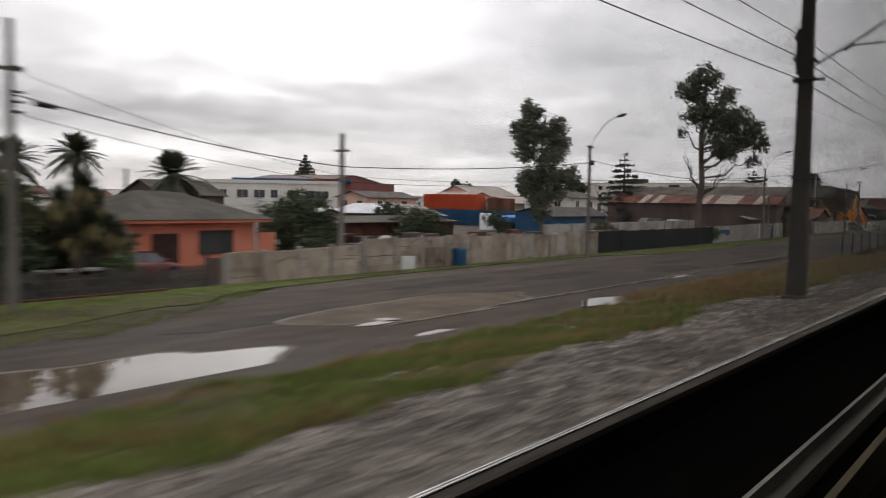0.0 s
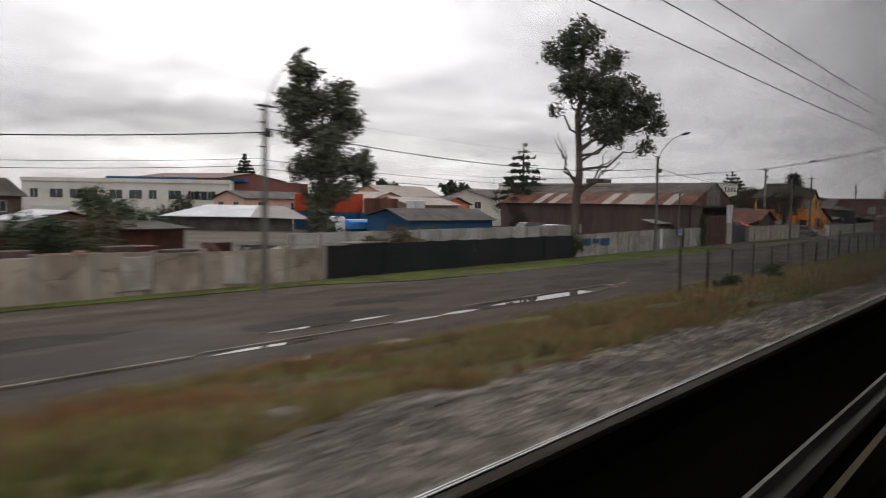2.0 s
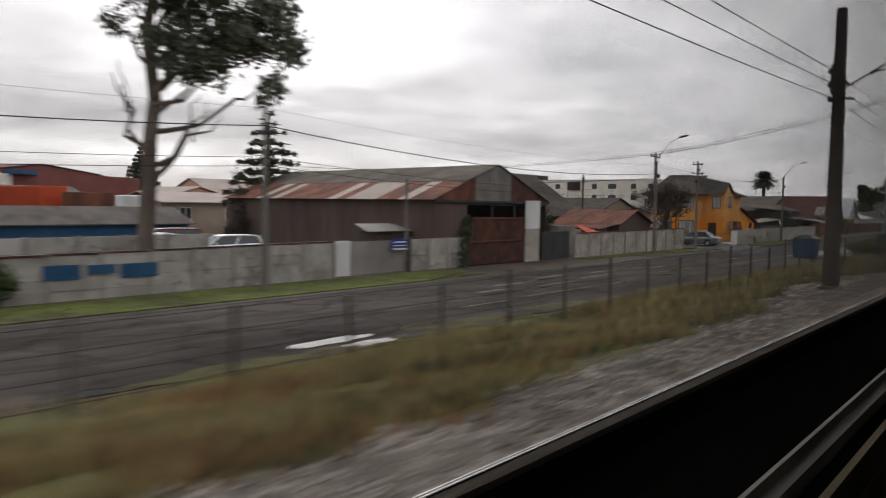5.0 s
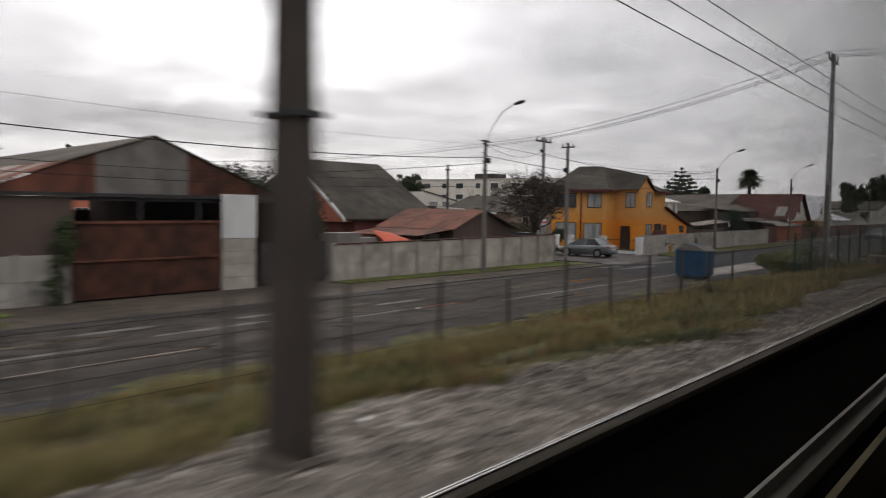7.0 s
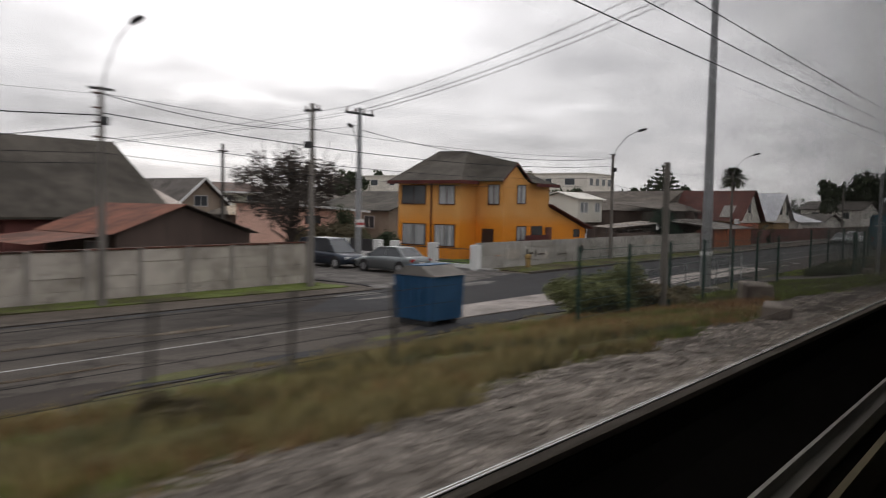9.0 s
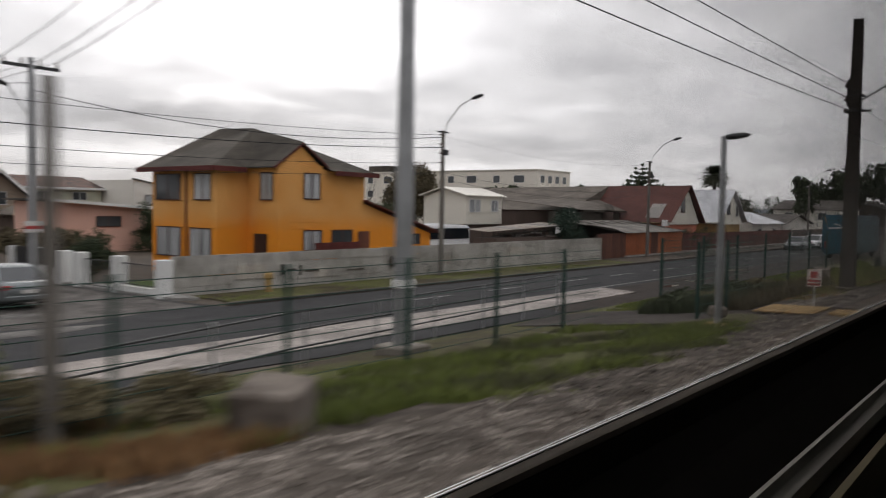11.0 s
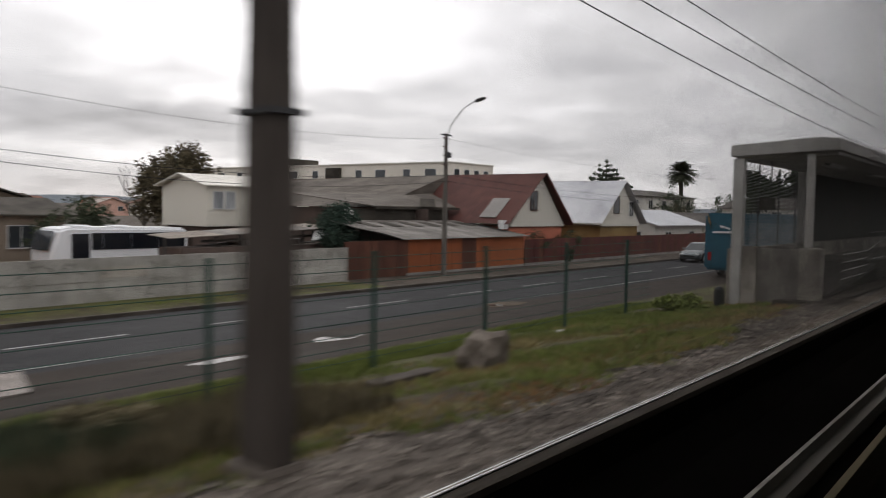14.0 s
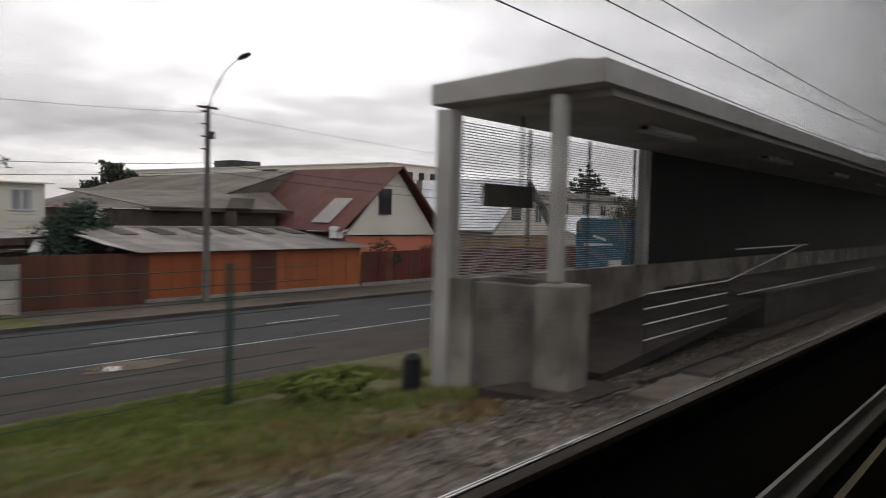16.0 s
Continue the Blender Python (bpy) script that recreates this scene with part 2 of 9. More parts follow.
M_WATER = mat("muddy_water", (0.075, 0.057, 0.041), (0.12, 0.093, 0.068), 0.6, 0.02, 0.0, big=0.3, spec=0.25)
M_WALL = mat("cast_concrete_panel", (0.27, 0.238, 0.207), (0.58, 0.53, 0.465), 2.2, 0.85, 0.35, 25.0, big=0.5, per=0.3)
M_WALL_GREY = mat("grey_concrete_panel", (0.24, 0.225, 0.2), (0.52, 0.495, 0.455), 2.2, 0.85, 0.35, 25.0, big=0.5, per=0.35)
M_POST = mat("concrete_post", (0.26, 0.235, 0.21), (0.38, 0.35, 0.32), 3.0, 0.85, 0.3, 25.0, per=0.3)
M_BLACKNET = mat("black_shade_net", (0.012, 0.013, 0.015), (0.022, 0.023, 0.026), 5.0, 0.8, 0.2, 60.0)
M_RUST = mat("rusty_sheet", (0.075, 0.036, 0.027), (0.24, 0.095, 0.06), 2.0, 0.7, 0.2, 12.0, metal=0.2, per=0.3, stretch=(1, 1, 0.4), big=0.6)
M_RUSTDARK = mat("dark_rusty_gate", (0.03, 0.021, 0.018), (0.135, 0.055, 0.036), 1.6, 0.7, 0.2, 12.0, metal=0.2, per=0.4, big=0.8)
M_ZINC = mat("weathered_zinc_sheet", (0.19, 0.178, 0.165), (0.36, 0.342, 0.32), 1.6, 0.75, 0.15, 12.0, metal=0.1, per=0.5)
M_ZINC_PINK = mat("rust_stained_zinc_sheet", (0.3, 0.25, 0.215), (0.47, 0.415, 0.37), 1.4, 0.75, 0.15, 12.0, metal=0.1, per=0.5)
M_REDROOF = mat("faded_red_roof_sheet", (0.062, 0.022, 0.018), (0.118, 0.046, 0.037), 1.2, 0.65, 0.15, 12.0, per=0.3)
M_GREYROOF = mat("old_grey_roof_sheet", (0.07, 0.061, 0.054), (0.128, 0.114, 0.102), 1.1, 0.8, 0.2, 14.0, big=0.6)
M_DARKROOF = mat("dark_mossy_roof_and_shade", (0.042, 0.037, 0.03), (0.085, 0.075, 0.062), 1.2, 0.85, 0.3, 14.0)
M_WHITEROOF = mat("bright_zinc_roof", (0.50, 0.51, 0.53), (0.66, 0.67, 0.69), 1.2, 0.65, 0.1, 12.0, metal=0.1)
M_ORANGE = mat("orange_painted_wall", (0.7, 0.33, 0.09), (0.8, 0.415, 0.135), 1.0, 0.75, 0.15, 20.0, big=0.6)
def two_coats(m, low, z0, z1, drift):
    """Below a soft wandering line between z0 and z1 the older, deeper coat of paint low shows."""
    n, k = m.node_tree.nodes, m.node_tree.links
    p = n["Principled BSDF"]
    col = p.inputs["Base Color"].links[0].from_socket
    geo, sp, ns = n.new("ShaderNodeNewGeometry"), n.new("ShaderNodeSeparateXYZ"), n.new("ShaderNodeTexNoise")
    ns.inputs["Scale"].default_value, ns.inputs["Detail"].default_value = 1.1, 5
    k.new(geo.outputs["Position"], sp.inputs[0]), k.new(geo.outputs["Position"], ns.inputs["Vector"])
    add = n.new("ShaderNodeMath")
    add.operation = "MULTIPLY_ADD"
    add.inputs[1].default_value = drift
    k.new(ns.outputs[0], add.inputs[0]), k.new(sp.outputs[2], add.inputs[2])
    rng_ = n.new("ShaderNodeMapRange")
    rng_.inputs["From Min"].default_value, rng_.inputs["From Max"].default_value = z0 + drift / 2, z1 + drift / 2
    k.new(add.outputs[0], rng_.inputs["Value"])
    mix = n.new("ShaderNodeMixRGB")
    mix.inputs[1].default_value = (*low, 1)
    k.new(rng_.outputs[0], mix.inputs[0]), k.new(col, mix.inputs[2]), k.new(mix.outputs[0], p.inputs["Base Color"])


two_coats(M_ORANGE, (0.82, 0.30, 0.03), 2.3, 3.3, 0.9)
M_MAROON = mat("maroon_trim_paint", (0.085, 0.022, 0.020), (0.13, 0.036, 0.030), 2.0, 0.6)
M_SALMON = mat("salmon_painted_wall", (0.62, 0.2, 0.125), (0.74, 0.27, 0.175), 1.0, 0.8, 0.15, 20.0)
M_PEACH = mat("peach_painted_wall", (0.68, 0.42, 0.335), (0.78, 0.5, 0.405), 1.0, 0.8, 0.15, 20.0)
M_BROWNWOOD = mat("brown_shed_boards", (0.085, 0.063, 0.054), (0.155, 0.115, 0.097), 2.5, 0.85, 0.3, 20.0, stretch=(1, 1, 0.2), per=0.3)
M_WHITEWALL = mat("off_white_wall", (0.66, 0.63, 0.57), (0.8, 0.77, 0.7), 1.0, 0.8, 0.1, 20.0)
M_WHITESIDING = mat("white_siding", (0.72, 0.68, 0.585), (0.84, 0.8, 0.7), 1.2, 0.7, 0.1, 20.0, per=0.2)
M_WHITEPAINT = mat("white_painted_masonry", (0.62, 0.62, 0.60), (0.78, 0.78, 0.76), 1.5, 0.7, 0.15, 20.0)
M_CREAM = mat("cream_apartment_wall", (0.86, 0.81, 0.72), (0.78, 0.73, 0.63), 0.5, 0.85, 0.0, big=0.1)
M_PALEGREEN = mat("pale_green_wall", (0.5, 0.5, 0.4), (0.6, 0.6, 0.48), 1.0, 0.85, 0.1, 20.0)
M_GLASS = glass_mat("window_glass", (0.035, 0.040, 0.045))
M_TINT = glass_mat("dark_tinted_glass", (0.008, 0.010, 0.014), 0.12)
M_PANE = bpy.data.materials.new("carriage_window_glass")
M_PANE.use_nodes = True
for key, value in (("Transmission Weight", 1.0), ("Roughness", 0.0), ("IOR", 1.5), ("Base Color", (1, 1, 1, 1))):
    M_PANE.node_tree.nodes["Principled BSDF"].inputs[key].default_value = value
M_CURTAIN = mat("curtained_window_glass", (0.24, 0.25, 0.26), (0.5, 0.51, 0.51), 9.0, 0.2, 0, big=3.0, stretch=(1, 1, 0.06), spec=0.8)
M_FRAME = mat("dark_window_frame", (0.05, 0.02, 0.018), (0.09, 0.04, 0.03), 3.0, 0.6)
M_WHITEFRAME = mat("white_window_frame", (0.6, 0.6, 0.58), (0.72, 0.72, 0.7), 3.0, 0.5)
M_DOOR = mat("dark_brown_door", (0.04, 0.022, 0.018), (0.07, 0.04, 0.03), 3.0, 0.6)
M_REDFENCE = mat("red_brown_fence_board", (0.08, 0.034, 0.024), (0.155, 0.066, 0.043), 2.5, 0.75, 0.2, 20.0, per=0.5, stretch=(1, 1, 0.3))
M_ORFENCE = mat("orange_fence_board", (0.26, 0.075, 0.028), (0.38, 0.125, 0.05), 2.5, 0.7, 0.2, 20.0, per=0.5, stretch=(1, 1, 0.3))
M_TIMBERPOLE = mat("weathered_pole", (0.13, 0.12, 0.105), (0.22, 0.20, 0.18), 3.0, 0.85, 0.3, 20.0, stretch=(1, 1, 0.2))
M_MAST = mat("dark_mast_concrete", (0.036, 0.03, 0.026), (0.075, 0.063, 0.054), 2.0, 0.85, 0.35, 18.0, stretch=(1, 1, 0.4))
M_STEEL = mat("galvanised_steel", (0.26, 0.265, 0.27), (0.38, 0.385, 0.39), 3.0, 0.45, 0.1, metal=0.5, spec=0.5)
M_DARKSTEEL = mat("dark_steel", (0.03, 0.03, 0.032), (0.06, 0.06, 0.062), 3.0, 0.55, 0.1, metal=0.4, spec=0.5)
M_CABLE = mat("black_cable", (0.018, 0.018, 0.02), (0.03, 0.03, 0.032), 2.0, 0.6)
M_CERAMIC = mat("brown_insulator", (0.06, 0.03, 0.025), (0.1, 0.05, 0.04), 5.0, 0.3, spec=0.5)
M_GREENPOST = mat("green_fence_steel", (0.014, 0.045, 0.035), (0.028, 0.070, 0.055), 3.0, 0.5, 0.1)
M_WOODPOST = mat("grey_fence_stake", (0.055, 0.05, 0.045), (0.11, 0.10, 0.09), 3.0, 0.9, 0.3, 20.0)
M_BLUE = mat("blue_painted_steel", (0.018, 0.066, 0.14), (0.034, 0.1, 0.195), 1.5, 0.55, 0.1)
M_BLUEBRIGHT = mat("bright_blue_tarpaulin", (0.05, 0.22, 0.55), (0.08, 0.30, 0.66), 1.5, 0.45, 0.1, spec=0.5)
M_REDORANGE = mat("orange_red_container", (0.42, 0.06, 0.022), (0.52, 0.095, 0.04), 1.5, 0.6, 0.1)
M_BRICKRED = mat("brick_red_cladding", (0.175, 0.068, 0.06), (0.235, 0.093, 0.082), 0.5, 0.75, 0.0, big=0.1)
M_TEAL = mat("teal_bus_paint", (0.005, 0.075, 0.115), (0.009, 0.1, 0.15), 1.0, 0.35, spec=0.5)
M_YELLOW = mat("worn_yellow_paint", (0.23, 0.14, 0.05), (0.38, 0.255, 0.105), 2.5, 0.7, 0.2, 20.0)
M_CARSILVER = mat("silver_car_paint", (0.17, 0.188, 0.192), (0.22, 0.238, 0.242), 0.8, 0.28, metal=0.6, spec=0.5)
M_CARBLUE = mat("dark_blue_car_paint", (0.02, 0.028, 0.042), (0.03, 0.04, 0.058), 0.8, 0.28, metal=0.4, spec=0.5)
M_CARRED = mat("dull_red_car_paint", (0.13, 0.016, 0.018), (0.19, 0.03, 0.03), 0.8, 0.35, spec=0.5)
M_CARWHITE = mat("white_vehicle_paint", (0.8, 0.81, 0.82), (0.88, 0.89, 0.9), 0.8, 0.3, spec=0.5)
M_TYRE = mat("tyre_rubber", (0.012, 0.012, 0.012), (0.025, 0.025, 0.025), 4.0, 0.85, spec=0.5)
M_LAMPRED = mat("red_tail_lamp", (0.30, 0.01, 0.01), (0.4, 0.02, 0.02), 4.0, 0.25, spec=0.5)
M_BARK = mat("pale_bark", (0.085, 0.066, 0.055), (0.175, 0.14, 0.115), 2.0, 0.9, 0.4, 12.0, stretch=(1, 1, 0.25))
M_BARKDARK = mat("dark_bark", (0.05, 0.042, 0.036), (0.10, 0.085, 0.07), 2.0, 0.9, 0.4, 12.0, stretch=(1, 1, 0.25))
M_LEAF = mat("eucalyptus_leaves", (0.075, 0.088, 0.06), (0.185, 0.198, 0.142), 0.8, 0.7, big=0.5, island=True)
M_LEAFDARK = mat("dark_foliage", (0.03, 0.044, 0.024), (0.082, 0.1, 0.055), 0.8, 0.75, big=0.5, island=True)
M_LEAFGREEN = mat("green_foliage", (0.045, 0.07, 0.03), (0.1, 0.13, 0.06), 0.8, 0.7, big=0.5, island=True)
M_BUSH = mat("grey_green_bush_leaves", (0.1, 0.112, 0.044), (0.23, 0.24, 0.105), 0.8, 0.8, big=0.5, island=True)
M_BUSHDRY = mat("dry_olive_bush_leaves", (0.12, 0.1, 0.056), (0.27, 0.235, 0.145), 0.8, 0.8, big=0.5, island=True)
M_TWIG = mat("dark_brown_twigs", (0.05, 0.041, 0.036), (0.105, 0.088, 0.076), 1.0, 0.85, big=0.5, island=True)
M_LEAFPINE = mat("blue_green_needles", (0.02, 0.04, 0.03), (0.055, 0.085, 0.06), 0.8, 0.7, big=0.5, island=True)
M_LEAFBROWN = mat("autumn_foliage", (0.075, 0.062, 0.036), (0.15, 0.125, 0.075), 0.8, 0.75, big=0.5, island=True)
M_PALM = mat("palm_fronds", (0.035, 0.042, 0.026), (0.095, 0.105, 0.062), 0.8, 0.6, big=0.5, island=True)
M_SHELTER = mat("light_grey_shelter_paint", (0.34, 0.325, 0.3), (0.49, 0.475, 0.45), 1.5, 0.7, 0.15, 20.0)
M_SHELTERWALL = mat("cast_platform_concrete", (0.145, 0.13, 0.111), (0.36, 0.328, 0.284), 1.2, 0.85, 0.35, 18.0, big=0.7)
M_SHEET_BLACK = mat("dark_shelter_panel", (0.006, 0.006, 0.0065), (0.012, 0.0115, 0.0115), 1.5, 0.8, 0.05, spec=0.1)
M_INOX = mat("brushed_rail_steel", (0.55, 0.54, 0.52), (0.68, 0.67, 0.65), 4.0, 0.3, 0.05, metal=0.9, spec=0.5)
M_RAIL = mat("rusty_rail_steel", (0.10, 0.065, 0.05), (0.17, 0.115, 0.09), 4.0, 0.6, 0.1, metal=0.4)
M_SIGNWHITE = mat("sign_white", (0.62, 0.60, 0.57), (0.72, 0.70, 0.67), 4.0, 0.5)
M_SIGNRED = mat("sign_red", (0.36, 0.05, 0.05), (0.46, 0.08, 0.075), 4.0, 0.5)
M_SIGNBLUE = mat("sign_blue", (0.02, 0.045, 0.28), (0.03, 0.06, 0.34), 4.0, 0.5)
M_RUBBER = mat("window_rubber", (0.005, 0.0045, 0.004), (0.009, 0.008, 0.007), 6.0, 1.0, 0.05, spec=0.0)
M_TRIM = mat("grey_window_seal", (0.3, 0.28, 0.25), (0.38, 0.36, 0.32), 6.0, 0.4, 0.05, spec=0.5)
M_TRIMDARK = mat("brown_black_bevel", (0.036, 0.029, 0.023), (0.05, 0.041, 0.033), 6.0, 0.9, 0.05, spec=0.04)
M_SILLEDGE = mat("window_edge_glint", (0.22, 0.22, 0.21), (0.3, 0.3, 0.29), 6.0, 0.4)
M_BLOCK = mat("dark_weathered_concrete", (0.05, 0.041, 0.034), (0.105, 0.088, 0.074), 2.0, 0.85, 0.35, 18.0)
M_RUBBLE = mat("broken_grey_concrete", (0.085, 0.07, 0.058), (0.25, 0.215, 0.185), 2.2, 0.9, 0.5, 16.0, big=0.7)
M_BEIGE = mat("beige_wall_lining", (0.23, 0.195, 0.125), (0.29, 0.245, 0.155), 5.0, 0.6, 0.08)
M_LINING = mat("unseen_dark_lining", (0.02, 0.019, 0.018), (0.03, 0.028, 0.026), 3.0, 0.8)
M_SKIN = mat("grey_carriage_skin", (0.22, 0.22, 0.23), (0.30, 0.30, 0.31), 2.0, 0.5, metal=0.2)
# pale blue-grey puts the haze of distance into the hills' colour
M_HILL = mat("far_hills_painted_haze", (0.42, 0.47, 0.52), (0.5, 0.55, 0.6), 0.02, 0.95, big=0.004)


def crack(m, scale, width, dark):
    """Thin dark cracks with wandering lines over the colour of m."""
    n, k = m.node_tree.nodes, m.node_tree.links
    p = n["Principled BSDF"]
    col = p.inputs["Base Color"].links[0].from_socket
    geo, warp, vor = n.new("ShaderNodeNewGeometry"), n.new("ShaderNodeTexNoise"), n.new("ShaderNodeTexVoronoi")
    warp.inputs["Scale"].default_value, warp.inputs["Detail"].default_value = 1.3, 5
    k.new(geo.outputs["Position"], warp.inputs["Vector"])
    add = n.new("ShaderNodeVectorMath")
    k.new(geo.outputs["Position"], add.inputs[0]), k.new(warp.outputs["Color"], add.inputs[1])
    vor.feature = "DISTANCE_TO_EDGE"
    vor.inputs["Scale"].default_value = scale
    k.new(add.outputs[0], vor.inputs["Vector"])
    rng_ = n.new("ShaderNodeMapRange")
    rng_.inputs["From Max"].default_value = width
    rng_.inputs["To Min"].default_value = dark
    k.new(vor.outputs["Distance"], rng_.inputs["Value"])
    mul = n.new("ShaderNodeMixRGB")
    mul.blend_type, mul.inputs[0].default_value = "MULTIPLY", 1.0
    k.new(col, mul.inputs[1]), k.new(rng_.outputs[0], mul.inputs[2]), k.new(mul.outputs[0], p.inputs["Base Color"])


crack(M_OLDROAD, 0.35, 0.035, 0.35)
crack(M_SIDESTREET, 0.4, 0.03, 0.5)
crack(M_ASPHALT, 0.22, 0.012, 0.6)
crack(M_WALLTAN, 0.55, 0.02, 0.3)
crack(M_WALL_GREY, 0.3, 0.012, 0.45)
crack(M_WALL, 0.35, 0.008, 0.5)
crack(M_SHELTERWALL, 0.45, 0.006, 0.5)
crack(M_PALE, 0.5, 0.02, 0.4)

# ---- mesh helpers ----


def box_bm(bm, x0, x1, y0, y1, z0, z1):
    vs = [bm.verts.new(c) for c in ((x0, y0, z0), (x1, y0, z0), (x1, y1, z0), (x0, y1, z0), (x0, y0, z1), (x1, y0, z1), (x1, y1, z1), (x0, y1, z1))]
    for f in ((3, 2, 1, 0), (4, 5, 6, 7), (0, 1, 5, 4), (1, 2, 6, 5), (2, 3, 7, 6), (3, 0, 4, 7)):
        bm.faces.new([vs[i] for i in f])
    return bm


def box(x0, x1, y0, y1, z0, z1, bevel=0.0):
    bm = box_bm(bmesh.new(), x0, x1, y0, y1, z0, z1)
    if bevel:
        bmesh.ops.bevel(bm, geom=bm.edges[:], offset=bevel, segments=1, affect="EDGES")
    return bm


def boxes(*spans):
    bm = bmesh.new()
    for s in spans:
        box_bm(bm, *s)
    return bm


def prism(pts, axis, lo, hi):
    """A polygon pts, given in the two other axes in their order, drawn out along axis from lo to hi."""
    bm = bmesh.new()

    def at(p, v):
        return {"x": (v, p[0], p[1]), "y": (p[0], v, p[1]), "z": (p[0], p[1], v)}[axis]
    a, b = [bm.verts.new(at(p, lo)) for p in pts], [bm.verts.new(at(p, hi)) for p in pts]
    bm.faces.new(a), bm.faces.new(b[::-1])
    for i in range(len(pts)):
        j = (i + 1) % len(pts)
        bm.faces.new((a[j], a[i], b[i], b[j]))
    bmesh.ops.recalc_face_normals(bm, faces=bm.faces[:])
    return bm


def slab(corners, thick):
    """A flat sheet through four or more corners, with a thickness upwards."""
    bm = bmesh.new()
    a = [bm.verts.new(c) for c in corners]
    b = [bm.verts.new((c[0], c[1], c[2] + thick)) for c in corners]
    bm.faces.new(a), bm.faces.new(b[::-1])
    for i in range(len(a)):
        j = (i + 1) % len(a)
        bm.faces.new((a[j], a[i], b[i], b[j]))
    bmesh.ops.recalc_face_normals(bm, faces=bm.faces[:])
    return bm


def tube_bm(bm, pts, radii, sides=8):
    """A tapered tube through pts, closed at both ends."""
    rings = []
    for i, p in enumerate(pts):
        p = Vector(p)
        d = (Vector(pts[min(i + 1, len(pts) - 1)]) - Vector(pts[max(i - 1, 0)])).normalized()
        u = d.cross(Vector((0, 0, 1)) if abs(d.z) < 0.9 else Vector((1, 0, 0))).normalized()
        v = d.cross(u)
        rings.append([bm.verts.new(p + radii[i] * (math.cos(6.2832 * k / sides) * u + math.sin(6.2832 * k / sides) * v)) for k in range(sides)])
    for a, b in zip(rings, rings[1:]):
        for k in range(sides):
            bm.faces.new((a[k], a[(k + 1) % sides], b[(k + 1) % sides], b[k]))
    bm.faces.new(rings[0][::-1]), bm.faces.new(rings[-1])
    return bm


def tube(pts, radii, sides=8):
    return tube_bm(bmesh.new(), pts, radii if isinstance(radii, (list, tuple)) else [radii] * len(pts), sides)


def corrugated(c00, c10, c01, c11, pitch=0.2, depth=0.025, thick=0.01):
    """A corrugated sheet between four corners: c00 to c10 runs across the waves, c00 to c01 along them."""
    c00, c10, c01, c11 = map(Vector, (c00, c10, c01, c11))
    n = max(4, int((c10 - c00).length / pitch * 2))
    up_v = (c10 - c00).cross(c01 - c00).normalized()
    if up_v.z < 0 or (abs(up_v.z) < 1e-4 and up_v.y > 0):
        up_v = -up_v
    bm = bmesh.new()
    rows = []
    for i in range(n + 1):
        s = i / n
        o = up_v * (depth if i % 2 else 0.0)
        lo, hi = c00.lerp(c10, s) + o, c01.lerp(c11, s) + o
        rows.append([bm.verts.new(q) for q in (lo, hi, hi - up_v * thick, lo - up_v * thick)])
    for a, b in zip(rows, rows[1:]):
        for k in range(4):
            bm.faces.new((a[k], b[k], b[(k + 1) % 4], a[(k + 1) % 4]))
    bm.faces.new(rows[0]), bm.faces.new(rows[-1][::-1])
    bmesh.ops.recalc_face_normals(bm, faces=bm.faces[:])
    return bm


def meshed(name, bm, material):
    me = bpy.data.meshes.new(name)
    bm.to_mesh(me)
    bm.free()
    me.materials.append(material)
    return me


def part(name, bm, material, parent, label=""):
    ob = new(name, meshed(name, bm, material))
    ob.parent = parent
    return tagged(ob, label)


def thing(name, bm, material, label, category, group="", kind=""):
    return tagged(new(name, meshed(name, bm, material)), label, category, group, kind)


def empty(name, label, category, group="", at=(0, 0, 0)):
    ob = new(name)
    ob.location = at
    return tagged(ob, label, category, group)


def piece(name, me, parent, m):
    ob = new(name, me)
    ob.parent = parent
    ob.matrix_local = m
    return ob


def from_arrays(name, verts, faces, material):
    me = bpy.data.meshes.new(name)
    me.from_pydata(verts, [], faces)
    me.materials.append(material)
    return new(name, me)


rng = np.random.RandomState(7)

# ---- ground, roads and track bed ----
PROFILE = [(-3000, -0.05), (-400, -0.05), (-40, -0.05), (-9, 0.1), (-6, 1.0), (-2, 1.05), (2, 1.05), (2.5, 1.05), (2.9, 1.05), (3.3, 1.05), (3.7, 1.05), (4.1, 1.05), (4.4, 1.05), (4.7, 1.045), (5.0, 1.035), (5.3, 1.03), (5.6, 1.015), (5.9, 1.0), (6.2, 0.98), (6.5, 0.945), (6.8, 0.91), (7.1, 0.87), (7.4, 0.83), (7.7, 0.78), (8.0, 0.735), (8.3, 0.685), (8.6, 0.64), (9.0, 0.58), (9.4, 0.52), (10.6, 0.38), (11.8, 0.24),
           (13.0, 0.10), (14.2, -0.02), (16, -0.03), (24, -0.03), (26, -0.02), (29, -0.04), (40, -0.05), (60, -0.05), (100, -0.05), (250, -0.05), (700, -0.05), (3000, -0.05)]
xs = [-3000, -600, -150, -40] + [float(v) for v in np.arange(-10, 236, 0.5)] + [260, 320, 450, 700, 1400, 3500]
